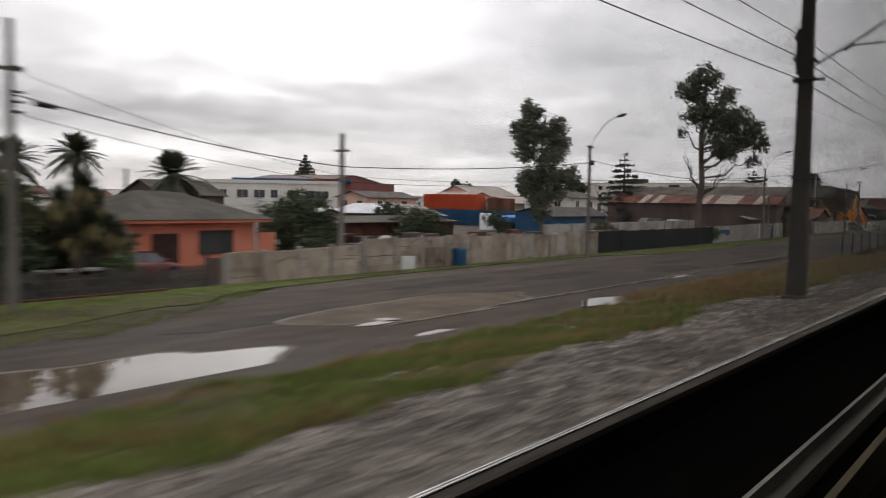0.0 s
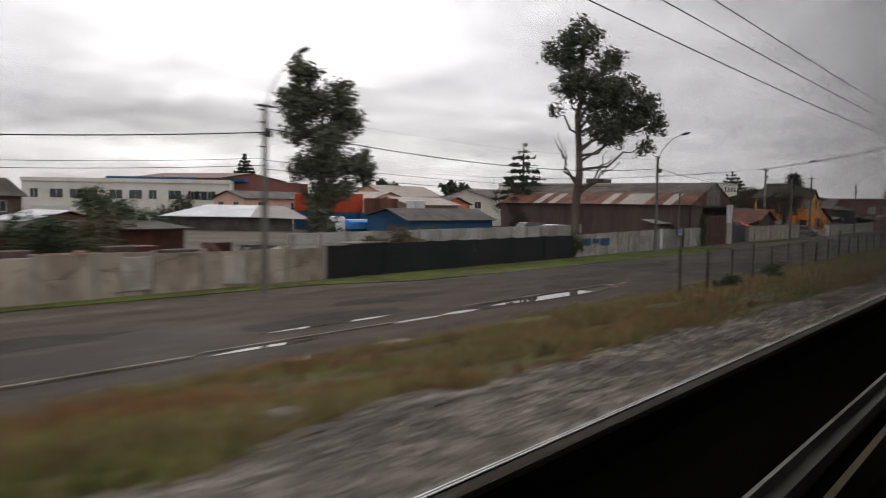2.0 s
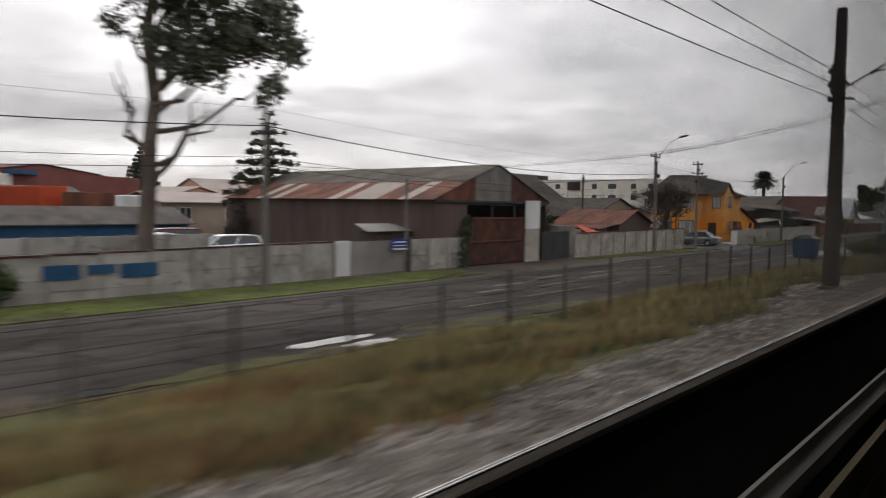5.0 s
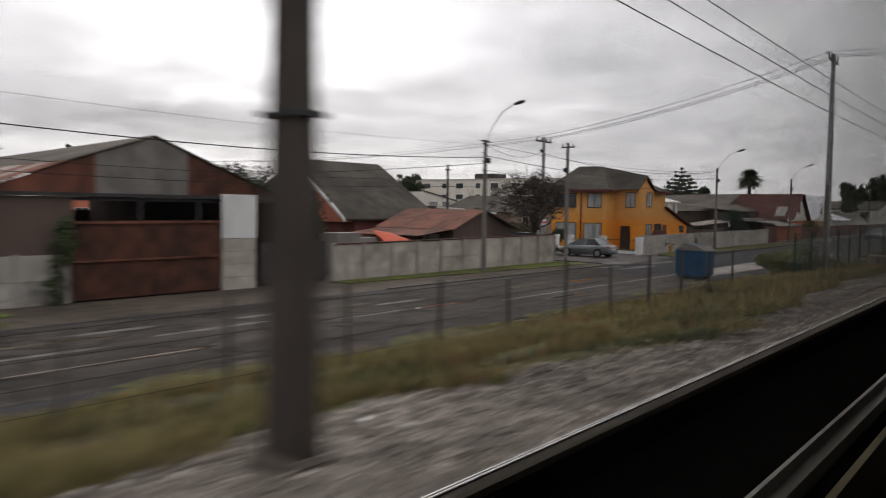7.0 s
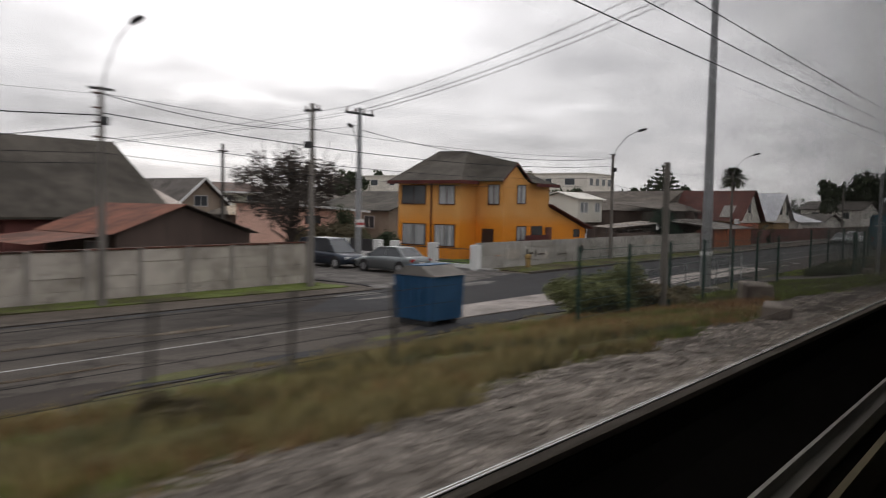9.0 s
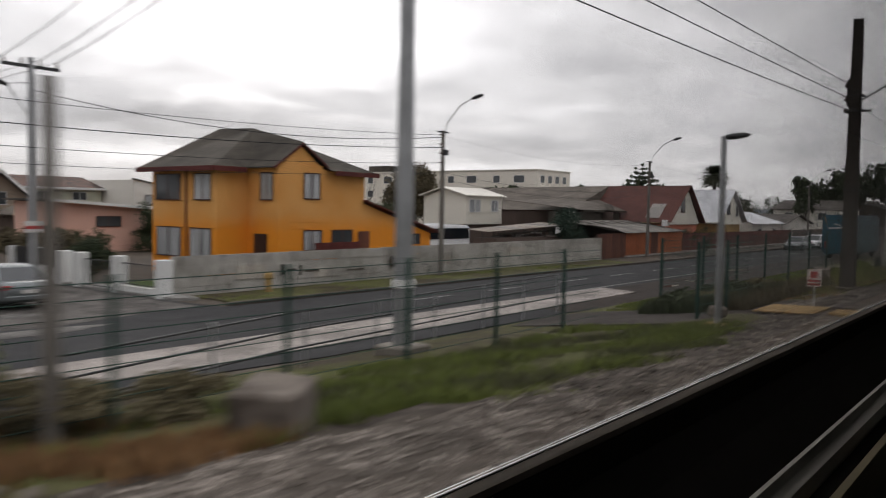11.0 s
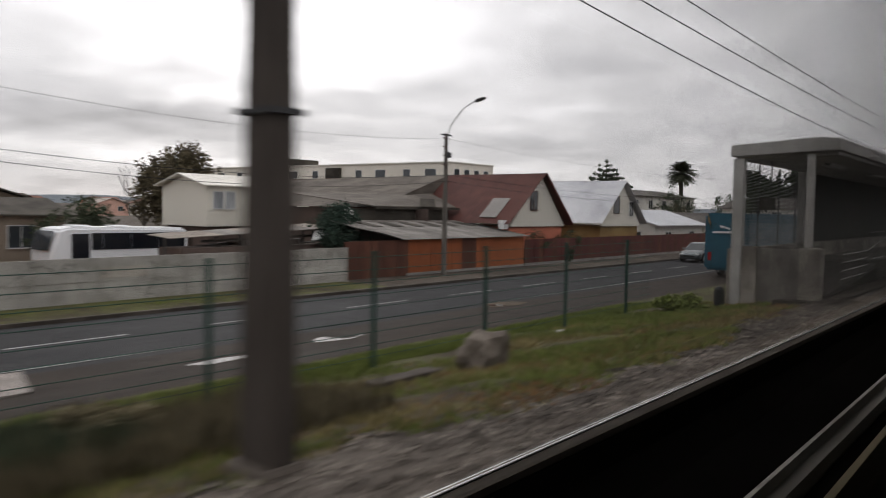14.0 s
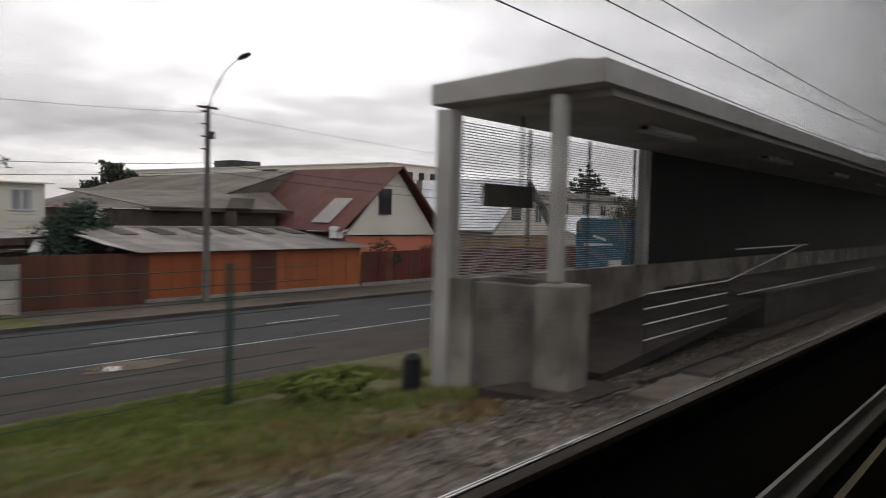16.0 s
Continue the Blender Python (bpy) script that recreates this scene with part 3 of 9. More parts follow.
# where the gravel ends and the bank begins, along the track
EDGE_X = (-10, 10, 12.6, 16.4, 20, 24.6, 27, 36, 40, 44, 50, 58, 75, 84, 89, 95.7, 101, 105, 109, 114, 119, 127, 134, 138, 142, 145, 149, 156.5, 162, 168, 176.7, 182.4, 188, 236)
EDGE_Y = (7.3, 7.45, 7.9, 7.6, 7.8, 8.3, 7.1, 7.4, 7.4, 6.65, 6.25, 6.0, 6.2, 6.3, 6.55, 7.9, 8.3, 7.2, 5.75, 5.85, 6.7, 6.9, 6.6, 6.4, 7.3, 6.5, 5.85, 5.9, 6.7, 6.3, 5.5, 5.9, 6.2, 6.0)


def edge_y(x):
    return np.interp(x, EDGE_X, EDGE_Y)


def lump(x, y):
    """Uneven heaps and hollows of the loose gravel and of the bank."""
    if not (2.2 < y < 12.5 and -20 < x < 240):
        return 0.0
    bank_z = 0.09 * noise.noise((x * 0.35, y * 0.6, 2.0)) if y > 6.5 else 0.0
    if y > 8.8:
        return bank_z
    return bank_z + min(1.0, (y - 2.2) / 0.8) * (0.055 * noise.noise((x * 0.8, y * 1.3, 5.0)) + 0.035 * noise.noise((x * 2.1, y * 2.6, 9.0)))


gv, gf = [], []
for xx in xs:
    for yy, zz in PROFILE:
        gv.append((xx, yy, zz + lump(xx, yy)))
npf = len(PROFILE)
for i in range(len(xs) - 1):
    for j in range(npf - 1):
        a = i * npf + j
        gf.append((a, a + npf, a + npf + 1, a + 1))
ground = from_arrays("ground", gv, gf, M_DIRT)
for m in (M_VERGE, M_BALLAST, M_MUD, M_BALLASTBROWN, M_TRACKDIRT):
    ground.data.materials.append(m)
for k, poly in enumerate(ground.data.polygons):
    xm, ym = poly.center.x, poly.center.y
    rim = float(edge_y(xm)) + 0.35 * noise.noise((xm * 0.5, 3.0, 0.0)) + 0.2 * noise.noise((xm * 1.7, 8.0, 0.0))
    if -2 < ym < rim:
        poly.material_index = 4 if xm > 138 else 2
    elif rim <= ym < 14.2:
        poly.material_index = 3 if xm < 46 and ym > 11.6 else (5 if 159 < xm < 172 and ym < 9.0 or 133 < xm < 146 and ym < 8.0 else 1)
tagged(ground, "bare damp earth with a raised gravel track bed", "ground", kind="structure")


def ground_z(y):
    return float(np.interp(y, [p[0] for p in PROFILE], [p[1] for p in PROFILE]))


def strip(name, pts, z0, z1, m, label, category):
    return thing(name, prism(pts, "z", z0, z1), m, label, category, kind="structure")



def wavy(x0, x1, y0, y1, amp, seed, step=1.5):
    """Points of an uneven road edge from (x0, y0) to (x1, y1)."""
    n = max(2, int(abs(x1 - x0) / step))
    return [(x0 + (x1 - x0) * k / n, y0 + (y1 - y0) * k / n + amp * (noise.noise((k * 0.37, seed, 0)) + 0.5 * noise.noise((k * 1.1, seed, 4)))) for k in range(n + 1)]


strip("road_dirt", wavy(-40, 72, 13.5, 14.2, 0.5, 1.0) + [(72.5, 23.6)] + wavy(70, -40, 24.4, 24.2, 0.8, 2.0), -0.05, 0.0, M_MUD, "wet potholed gravel track", "road")
strip("road", wavy(71, 150, 14.2, 14.3, 0.4, 5.0) + [(600, 14.3), (600, 23.8), (154, 23.8), (153.6, 26.5), (153.6, 140), (142.6, 140), (142.6, 26.5), (142, 23.8), (72.5, 23.7)], -0.06, 0.008, M_ASPHALT, "damp dark asphalt street with a side street", "road")
strip("road_old", wavy(72.6, 133, 14.7, 14.9, 0.45, 3.0) + [(138, 17.4), (134, 20.5), (139, 23.5)] + wavy(136, 72.6, 23.4, 23.4, 0.4, 4.0), -0.05, 0.012, M_OLDROAD, "old worn road surface with wet patches", "road")
strip("road_side", [(142.8, 24.2), (147.5, 23.3), (153.4, 24.6), (153.4, 80), (142.8, 80)], -0.05, 0.012, M_SIDESTREET, "pale broken surface of the side street", "road")
strip("road_shoulder", [(162, 13.2), (600, 13.2), (600, 17.2), (162, 17.2)], -0.06, 0.014, M_SHOULDER, "muddy shoulder beside the street", "road")
strip("pavement", [(136.5, 15.7), (147, 15.2), (164, 15.3), (170.3, 15.4), (171.0, 17.4), (166, 17.6), (150, 17.7), (136.5, 17.7)], -0.06, 0.05, M_PALE, "pale broken concrete footpath", "pavement")
strip("pavement_side", [(153.7, 26.6), (154.6, 26.2), (154.6, 60), (153.7, 60)], -0.06, 0.10, M_KERB, "narrow concrete pavement before the white gateposts", "pavement")
thing("trim", boxes((154.2, 520, 23.8, 24.0, -0.05, 0.13), (119, 141.8, 23.72, 23.9, -0.05, 0.05)), M_BLOCK, "low concrete kerb of the street", "kerb", kind="structure")
lines = bmesh.new()
x = 160.0 - 0.03
box_bm(lines, 119, 141, 17.62, 17.70, 0.010, 0.013)
box_bm(lines, 165, 420, 17.66, 17.75, 0.016, 0.019)
while x < 330:
    if not 140 < x < 156:
        box_bm(lines, x, x + 3.3, 20.46, 20.56, 0.010, 0.013)
    x += 6.0
thing("road_marking", lines, M_PAINT_LINE, "worn white lane lines on the street", "road marking", kind="structure")
for k, (pts) in enumerate(([(-40, 25.2), (19, 25.6), (30, 26.6), (40, 26.9), (52, 26.4), (57, 24.6), (66, 24.2), (98, 24.5), (104, 26.6), (104, 28.0), (54, 27.9), (18, 27.9), (-40, 27.9)],
                           [(119.5, 27.0), (130, 26.3), (141.5, 25.6), (141.5, 28.1), (119.5, 28.1)], [(155, 24.05), (191, 24.05), (191, 28.1), (155, 27.4)])):
    strip("verge", pts, -0.08, 0.02, M_VERGE if k == 2 else M_TURF, "short damp grass at the foot of the wall", "grass verge")
strip("verge_left", wavy(-30, 6, 20.4, 20.6, 0.6, 7.0) + wavy(6.5, 21, 20.8, 25.6, 0.7, 8.0, 1.0) + [(-30, 26.0)], -0.08, 0.03, M_VERGE, "patch of green grass", "grass verge")


def puddle(cx, cy, a, b, seed, z=0.0, m=None):
    pts = []
    for k in range(40):
        w = 6.2832 * k / 40
        r = 1 + 0.38 * noise.noise((math.cos(w) * 1.6 + seed, math.sin(w) * 1.6, seed * 2.0))
        pts.append((cx + a * r * math.cos(w), cy + b * r * math.sin(w)))
    thing("puddle", prism(pts, "z", z - (0.2 if z > 0.1 else 0.02), z + 0.012), m or M_WATER, ("pale rim of dried mud round a puddle" if m is M_RIM else "worn pale patch on the street" if m is M_PALEPATCH else "dark damp hollow in the track" if m is M_DAMP else "muddy pool on the track with its reflection painted flat brown") if m else "still muddy puddle on the track", "puddle", "puddles on the track")


puddle(7.3, 15.0, 4.8, 2.06, 3.0, -0.004, M_RIM)
puddle(21.6, 17.6, 5.8, 1.9, 4.0, -0.004, M_RIM)
puddle(7.3, 15.0, 4.6, 1.9, 3.0, 0.0)
# the tan wall mirrored in this pool is painted as flat brown
puddle(21.6, 17.6, 5.6, 1.75, 4.0, 0.0, M_POOLBROWN)
puddle(17.4, 16.15, 0.9, 0.22, 6.0, 0.012)
for k, v in enumerate(((146.5, 22.6, 2.4, 0.5), (143.5, 24.5, 1.6, 0.9), (141.0, 21.6, 2.6, 0.35), (147.5, 26.2, 1.2, 0.5), (139.5, 23.0, 1.3, 0.4))):
    puddle(*v, seed=k + 20.0, z=0.004, m=M_PALEPATCH)
for k, v in enumerate(((18.0, 16.4, 0.35, 0.4), (17.3, 13.7, 0.8, 0.4), (44.6, 17.5, 2.6, 0.13), (57.0, 16.4, 5.0, 0.34), (62.5, 16.9, 2.6, 0.12), (49.4, 16.3, 0.9, 0.2), (82.3, 15.3, 1.5, 0.34),
                       (86.4, 15.4, 1.1, 0.3), (83.0, 14.4, 1.1, 0.3), (41.0, 15.9, 1.8, 0.15), (178.9, 15.9, 0.85, 0.42), (174.7, 15.5, 0.9, 0.2), (41.6, 13.6, 1.9, 0.34), (46.9, 16.2, 1.5, 0.12))):
    puddle(*v, seed=k + 3.0, z=0.10 if v[1] < 13.65 else 0.012 if v[0] < 22 else 0.015 if v[0] > 160 else (0.008 if v[0] > 72 else 0.0))
for k, v in enumerate(((45.0, 18.3, 3.2, 0.9), (50.7, 20.6, 3.0, 0.7), (61.6, 18.3, 3.0, 0.8), (56.5, 16.6, 6.6, 0.8), (36.0, 20.5, 3.5, 0.8), (28.5, 22.0, 4.0, 0.7), (15.0, 19.0, 3.0, 0.8), (66.0, 20.5, 4.0, 0.7))):
    puddle(*v, seed=k + 80.0, z=-0.006, m=M_DAMP)
puddle(26.9, 13.05, 2.3, 0.72, 5.0, 0.165)
# flat brown paints the dark buildings mirrored in this puddle
puddle(189.1, 17.0, 1.15, 0.6, 33.0, 0.012, M_POOLBROWN)
puddle(188.5, 17.0, 0.3, 0.3, 34.0, 0.018)

for k in range(9):
    puddle(97.0 + k * 4.1 + 1.5 * math.sin(k * 2.3), 18.6 + 2.2 * math.sin(k * 1.9), 1.6 + 0.8 * math.cos(k), 0.10 + 0.05 * (k % 3), seed=60.0 + k, z=0.012)

for k in range(24):
    wx, wy = 73.5 + 2.6 * k + 0.8 * math.sin(k * 2.9), 14.5 + 0.35 * math.sin(k * 1.7)
    pts = []
    for q in range(26):
        a_ = 6.2832 * q / 26
        r__ = 1 + 0.55 * noise.noise((math.cos(a_) * 1.5 + k, math.sin(a_) * 1.5, k * 1.3))
        pts.append((wx + (1.5 + 0.7 * math.sin(k * 4.1)) * r__ * math.cos(a_), wy + (0.45 + 0.25 * math.cos(k * 2.3)) * r__ * math.sin(a_)))
    thing("washed_dirt", prism(pts, "z", -0.03, 0.0165 + 0.0008 * (k % 3)), (M_TRACKDIRT, M_SHOULDER, M_VERGE)[k % 3], "brown dirt washed over the road edge", "dirt patch", "dirt patches on the road edge")
for k, v in enumerate(((99.0, 20.6, 1.6, 0.16), (101.5, 19.2, 1.9, 0.14), (104.6, 21.4, 1.5, 0.2), (107.0, 19.8, 2.2, 0.16), (110.2, 21.0, 1.7, 0.18), (112.5, 18.6, 1.8, 0.15), (96.2, 19.5, 1.4, 0.14), (115.6, 20.2, 1.6, 0.15))):
    puddle(*v, seed=k + 140.0, z=0.004, m=M_PALEPATCH)
thing("old_kerb", boxes((17.2, 23.0, 15.60, 15.72, -0.05, 0.035), (23.6, 38.5, 15.95, 16.06, -0.05, 0.05), (39.0, 46.0, 16.2, 16.3, -0.05, 0.04), (50.5, 62.0, 17.0, 17.1, -0.05, 0.05), (90.5, 93.6, 16.9, 17.0, -0.05, 0.045), (95.2, 104.5, 17.1, 17.2, -0.05, 0.045), (88.0, 92.5, 18.3, 18.36, -0.05, 0.03)), M_RUBBLE, "sunken pale kerb across the muddy track", "kerb")

# far hills and town edge
hb = bmesh.new()
hv = []
for k in range(61):
    w = radians(-20 + k * 3)
    hgt = 17 + 9 * noise.noise((k * 0.21, 0.3, 0)) + 9 * noise.noise((k * 0.7, 5, 0))
    hv.append((hb.verts.new((2600 * math.cos(w), 2600 * math.sin(w), -2)), hb.verts.new((2600 * math.cos(w), 2600 * math.sin(w), hgt)), hb.verts.new((3000 * math.cos(w), 3000 * math.sin(w), -2))))
for a, b in zip(hv, hv[1:]):
    hb.faces.new((a[0], b[0], b[1], a[1])), hb.faces.new((a[1], b[1], b[2], a[2]))
thing("backdrop_hills", hb, M_HILL, "low hills on the horizon with haze painted in", "hills", kind="structure")

# running rail, sleepers under it
rail = boxes((-20, 260, -0.90, -0.76, 1.16, 1.32), (-20, 260, 0.62, 0.76, 1.16, 1.32))
thing("track_rail", rail, M_RAIL, "pair of rusty running rails on the gravel bed", "rail", kind="structure")

# ---- the carriage that the view is taken from: one long side with its window ledge ----
carriage = empty("train_carriage", "long carriage side with a black rubber window ledge", "train carriage")
XA, XB = -12.0, 262.0
# a pale strip paints the reflection along the bottom of the glass
part("window_edge", prism([(0.700, 3.278), (0.706, 3.278), (0.706, 3.2815), (0.700, 3.2815)], "x", XA, XB), M_SILLEDGE, carriage, "thin pale strip painted as the glass edge reflection")
pane_ob = part("window_pane", prism([(0.712, 3.282), (0.717, 3.282), (0.717, 5.07), (0.712, 5.07)], "x", XA, XB), M_PANE, carriage, "clear window glass")
pane_in = part("window_pane", prism([(0.702, 3.2825), (0.706, 3.2825), (0.706, 5.07), (0.702, 5.07)], "x", XA, XB), M_PANE, carriage, "clear window glass")
pane_ob.visible_shadow = False
pane_in.visible_shadow = False
part("window_bevel", prism([(0.699, 3.279), (0.66, 3.291), (0.645, 3.294), (0.640, 3.285), (0.640, 3.20), (0.699, 3.20)], "x", XA, XB), M_TRIMDARK, carriage, "brownish black bevelled window frame")
part("ledge", prism([(0.639, 3.283), (0.615, 3.245), (0.55, 3.21), (0.447, 3.168), (0.447, 3.10), (0.639, 3.10)], "x", XA, XB), M_RUBBER, carriage, "black rubber window ledge")
part("seal", prism([(0.446, 3.168), (0.442, 3.174), (0.434, 3.172), (0.430, 3.150), (0.417, 3.139), (0.413, 3.146), (0.407, 3.141), (0.400, 3.115), (0.400, 3.05), (0.446, 3.05)], "x", XA, XB), M_TRIM, carriage, "ridged grey seal strip")
part("groove", prism([(0.399, 3.110), (0.366, 3.105), (0.366, 3.05), (0.399, 3.05)], "x", XA, XB), M_RUBBER, carriage, "black groove")
part("lining", prism([(0.365, 3.112), (0.352, 3.104), (0.335, 3.04), (0.330, 2.20), (0.365, 2.20)], "x", XA, XB), M_BEIGE, carriage, "beige wall lining below the window")
part("outer_skin", prism([(0.70, 3.277), (0.76, 3.24), (0.80, 3.0), (0.80, 1.45), (0.72, 1.40), (0.70, 2.2)], "x", XA, XB), M_SKIN, carriage, "grey painted outer skin")
# unseen floor, far side and roof, added so only the window lights the ledge
part("floor_pan", prism([(-2.1, 2.10), (0.33, 2.10), (0.33, 2.19), (-2.1, 2.19)], "x", XA, XB), M_LINING, carriage)
part("far_side", prism([(-2.1, 2.2), (-2.0, 2.2), (-2.0, 5.30), (-2.1, 5.30)], "x", XA, XB), M_LINING, carriage)
part("roof_lining", prism([(-2.1, 5.31), (0.50, 5.31), (0.79, 5.06), (0.86, 5.1), (0.56, 5.43), (-2.1, 5.43)], "x", XA, XB), M_LINING, carriage)

# ---- overhead line masts and wires ----


def mast(x, y, levels):
    ob = empty("overhead_line_mast", "dark weathered concrete mast of the overhead line", "mast", "overhead line masts")
    bm = bmesh.new()
    lo = [bm.verts.new((x + a * 0.19, y + b * 0.26, 0.6)) for a, b in ((-1, -1), (1, -1), (1, 1), (-1, 1))]
    hi = [bm.verts.new((x + a * 0.125, y + b * 0.16, 10.8)) for a, b in ((-1, -1), (1, -1), (1, 1), (-1, 1))]
    for k in range(4):
        bm.faces.new((lo[k], lo[(k + 1) % 4], hi[(k + 1) % 4], hi[k]))
    bm.faces.new(hi), bm.faces.new(lo[::-1])
    bmesh.ops.bevel(bm, geom=[e_ for e_ in bm.edges if abs(e_.verts[0].co.z - e_.verts[1].co.z) > 1], offset=0.025, segments=1, affect="EDGES")
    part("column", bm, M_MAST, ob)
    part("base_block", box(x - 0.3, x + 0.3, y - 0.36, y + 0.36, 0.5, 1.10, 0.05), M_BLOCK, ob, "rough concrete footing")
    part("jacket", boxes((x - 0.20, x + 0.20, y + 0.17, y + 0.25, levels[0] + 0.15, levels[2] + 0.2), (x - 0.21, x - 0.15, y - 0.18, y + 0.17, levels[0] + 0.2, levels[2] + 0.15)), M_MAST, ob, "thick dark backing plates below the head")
    for z in (levels[0] - 0.04, levels[0] + 0.5, 4.6):
        part("clamp", box(x - 0.22, x + 0.22, y - 0.28, y + 0.28, z, z + 0.06), M_DARKSTEEL, ob)
    z = levels[0] + 0.36
    part("cantilever_tube", tube([(x, y - 0.2, z), (x, 5.05, z + 0.62), (x, 3.0, z + 1.95)], 0.035), M_STEEL, ob, "sloping galvanised tube")
    part("registration_tube", tube([(x, 5.25, z + 0.5), (x, 4.2, z + 0.5), (x, 2.0, z + 0.42)], 0.030), M_STEEL, ob)
    part("strain_insulator", tube([(x, 5.35, z + 0.40), (x, 5.1, z + 0.56)], 0.06), M_CERAMIC, ob, "brown insulator")
    part("drop_bracket", boxes((x - 0.05, x + 0.05, y - 0.52, y - 0.2, levels[0] - 0.06, levels[0])), M_DARKSTEEL, ob)
    for z in levels:
        br = part("bracket", boxes((x - 0.06, x + 0.02, y + 0.12, y + 0.36, z - 0.10, z - 0.05)), M_DARKSTEEL, ob)
        part("insulator", tube([(x - 0.02, y + 0.30, z - 0.06), (x - 0.02, y + 0.30, z - 0.02), (x - 0.02, y + 0.30, z + 0.02), (x - 0.02, y + 0.30, z + 0.08)], [0.05, 0.085, 0.07, 0.03], 10), M_CERAMIC, br)
    return ob


# along the track, aside, and the heights of the three feeder wires
MASTS = [(-46.0, 6.35, (7.5, 8.1, 8.7)), (25.1, 6.35, (7.5, 8.13, 8.78)), (98.05, 6.29, (7.68, 8.18, 8.66)), (168.5, 6.28, (7.52, 7.95, 8.46)), (238.0, 6.4, (7.6, 8.5, 8.75))]
for mx, my, ml in MASTS:
    mast(mx, my, ml)


def wire(a, b, sag, r=0.012, n=14, name="overhead_wire", label="thin dark wire strung between poles", group="wires"):
    pts = []
    for k in range(n + 1):
        s = k / n
        p = Vector(a).lerp(Vector(b), s)
        p.z -= 4 * sag * s * (1 - s)
        pts.append(p)
    return thing(name, tube(pts, r, 5), M_CABLE, label, "wire", group)


for (xa, ya, la), (xb, yb, lb_) in zip(MASTS, MASTS[1:]):
    for k in range(3):
        wire((xa, ya + 0.3, la[k] + 0.08), (xb, yb + 0.3, lb_[k] + 0.08), ((0.55, 0.42, 0.36) if xa < 160 else (0.95, 0.66, 0.50))[k], 0.013, 24)
    wire((xa, 2.0, 8.35), (xb, 2.0, 8.35), 0.05, 0.01, 6)

# the long insulator string hanging beside the first mast
ins = empty("insulator_string", "brown insulator string on a stay wire", "insulator")
for k in range(7):
    part("disc", tube([(34.0 + k * 0.05, 5.2, 8.3 - k * 0.16), (34.0 + k * 0.05, 5.2, 8.22 - k * 0.16)], [0.05, 0.035], 10), M_CERAMIC, ins)
part("stay_wire", tube([(33.98, 5.2, 8.35), (34.2, 5.2, 11.0)], 0.010, 5), M_CABLE, ins)
part("lower_wire", tube([(34.35, 5.2, 7.1), (34.6, 5.2, 5.6)], 0.008, 5), M_CABLE, ins)

# ---- street lamps and poles along the wall ----


def lamp_head_bm(c, d, size=1.0):
    """A flat street lantern at c that points along the unit vector d."""
    c, d = Vector(c), Vector(d)
    side = d.cross(Vector((0, 0, 1))).normalized()
    upv = side.cross(d).normalized()
    bm = bmesh.new()
    rings = []
    for s, w, h in ((0, 0.06, 0.05), (0.15, 0.13, 0.09), (0.45, 0.17, 0.10), (0.68, 0.13, 0.07), (0.78, 0.04, 0.03)):
        s, w, h = s * size, w * size, h * size
        rings.append([bm.verts.new(c + d * s + side * w * math.cos(6.2832 * k / 10) + upv * h * math.sin(6.2832 * k / 10)) for k in range(10)])
    for a, b in zip(rings, rings[1:]):
        for k in range(10):
            bm.faces.new((a[k], a[(k + 1) % 10], b[(k + 1) % 10], b[k]))
    bm.faces.new(rings[0][::-1]), bm.faces.new(rings[-1])
    return bm


def street_lamp(x, y, top, reach=1.9, lamp=9.55, dx=0.0):
    ob = empty("street_lamp", "weathered grey pole with a curved arm and a street lantern", "street lamp", "street lamps along the wall")
    part("pole", tube([(x, y, -0.1), (x, y, top * 0.5), (x, y, top)], [0.16, 0.13, 0.095], 8), M_TIMBERPOLE, ob)
    part("arm", tube([(x, y, top - 0.5), (x + dx * 0.2, y - 0.15 * reach, top + 0.25 * (lamp - top)), (x + dx * 0.6, y - 0.6 * reach, top + 0.8 * (lamp - top)), (x + dx, y - reach, lamp)], [0.035, 0.03, 0.03, 0.028], 6), M_STEEL, ob, "thin curved galvanised arm")
    part("lantern", lamp_head_bm((x + dx, y - reach, lamp), (dx * 0.3, -0.95, 0.2)), M_DARKSTEEL, ob, "dark flat street lantern")
    for z in (top - 0.25, top - 0.75, top - 1.25, top - 1.75):
        ca = part("spool", tube([(x - 0.12, y - 0.12, z), (x - 0.34, y - 0.02, z)], 0.035, 8), M_CERAMIC, ob)
    part("cross_bar", box(x - 0.45, x + 0.45, y - 0.05, y + 0.05, top - 0.12, top - 0.04), M_DARKSTEEL, ob)
    part("junction_box", box(x - 0.14, x + 0.14, y - 0.30, y - 0.12, top - 1.35, top - 1.05, 0.02), M_DARKSTEEL, ob)
    return ob


POLES = [(10.8, 25.5, 8.6), (48.8, 26.0, 7.7), (89.1, 26.25, 7.9), (130.2, 26.5, 7.65), (170.7, 27.1, 7.95), (198.4, 27.3, 7.9), (250.0, 27.4, 7.8), (292.0, 27.0, 7.8)]
for px_, py_, pz_ in POLES[1:]:
    street_lamp(px_, py_, pz_)
pole_near = empty("utility_pole", "tall weathered pole on the grass before the garden", "utility pole")
part("pole", tube([(10.8, 25.5, -0.1), (10.8, 25.5, 9.0)], [0.17, 0.12]), M_TIMBERPOLE, pole_near)
part("cross_bar", box(10.4, 11.2, 25.42, 25.58, 7.45, 7.55), M_TIMBERPOLE, pole_near)
for k in (6.2, 6.5, 6.8, 7.55):
    part("spool", tube([(10.85, 25.35, k), (11.12, 25.3, k)], 0.045, 8), M_CERAMIC, pole_near)
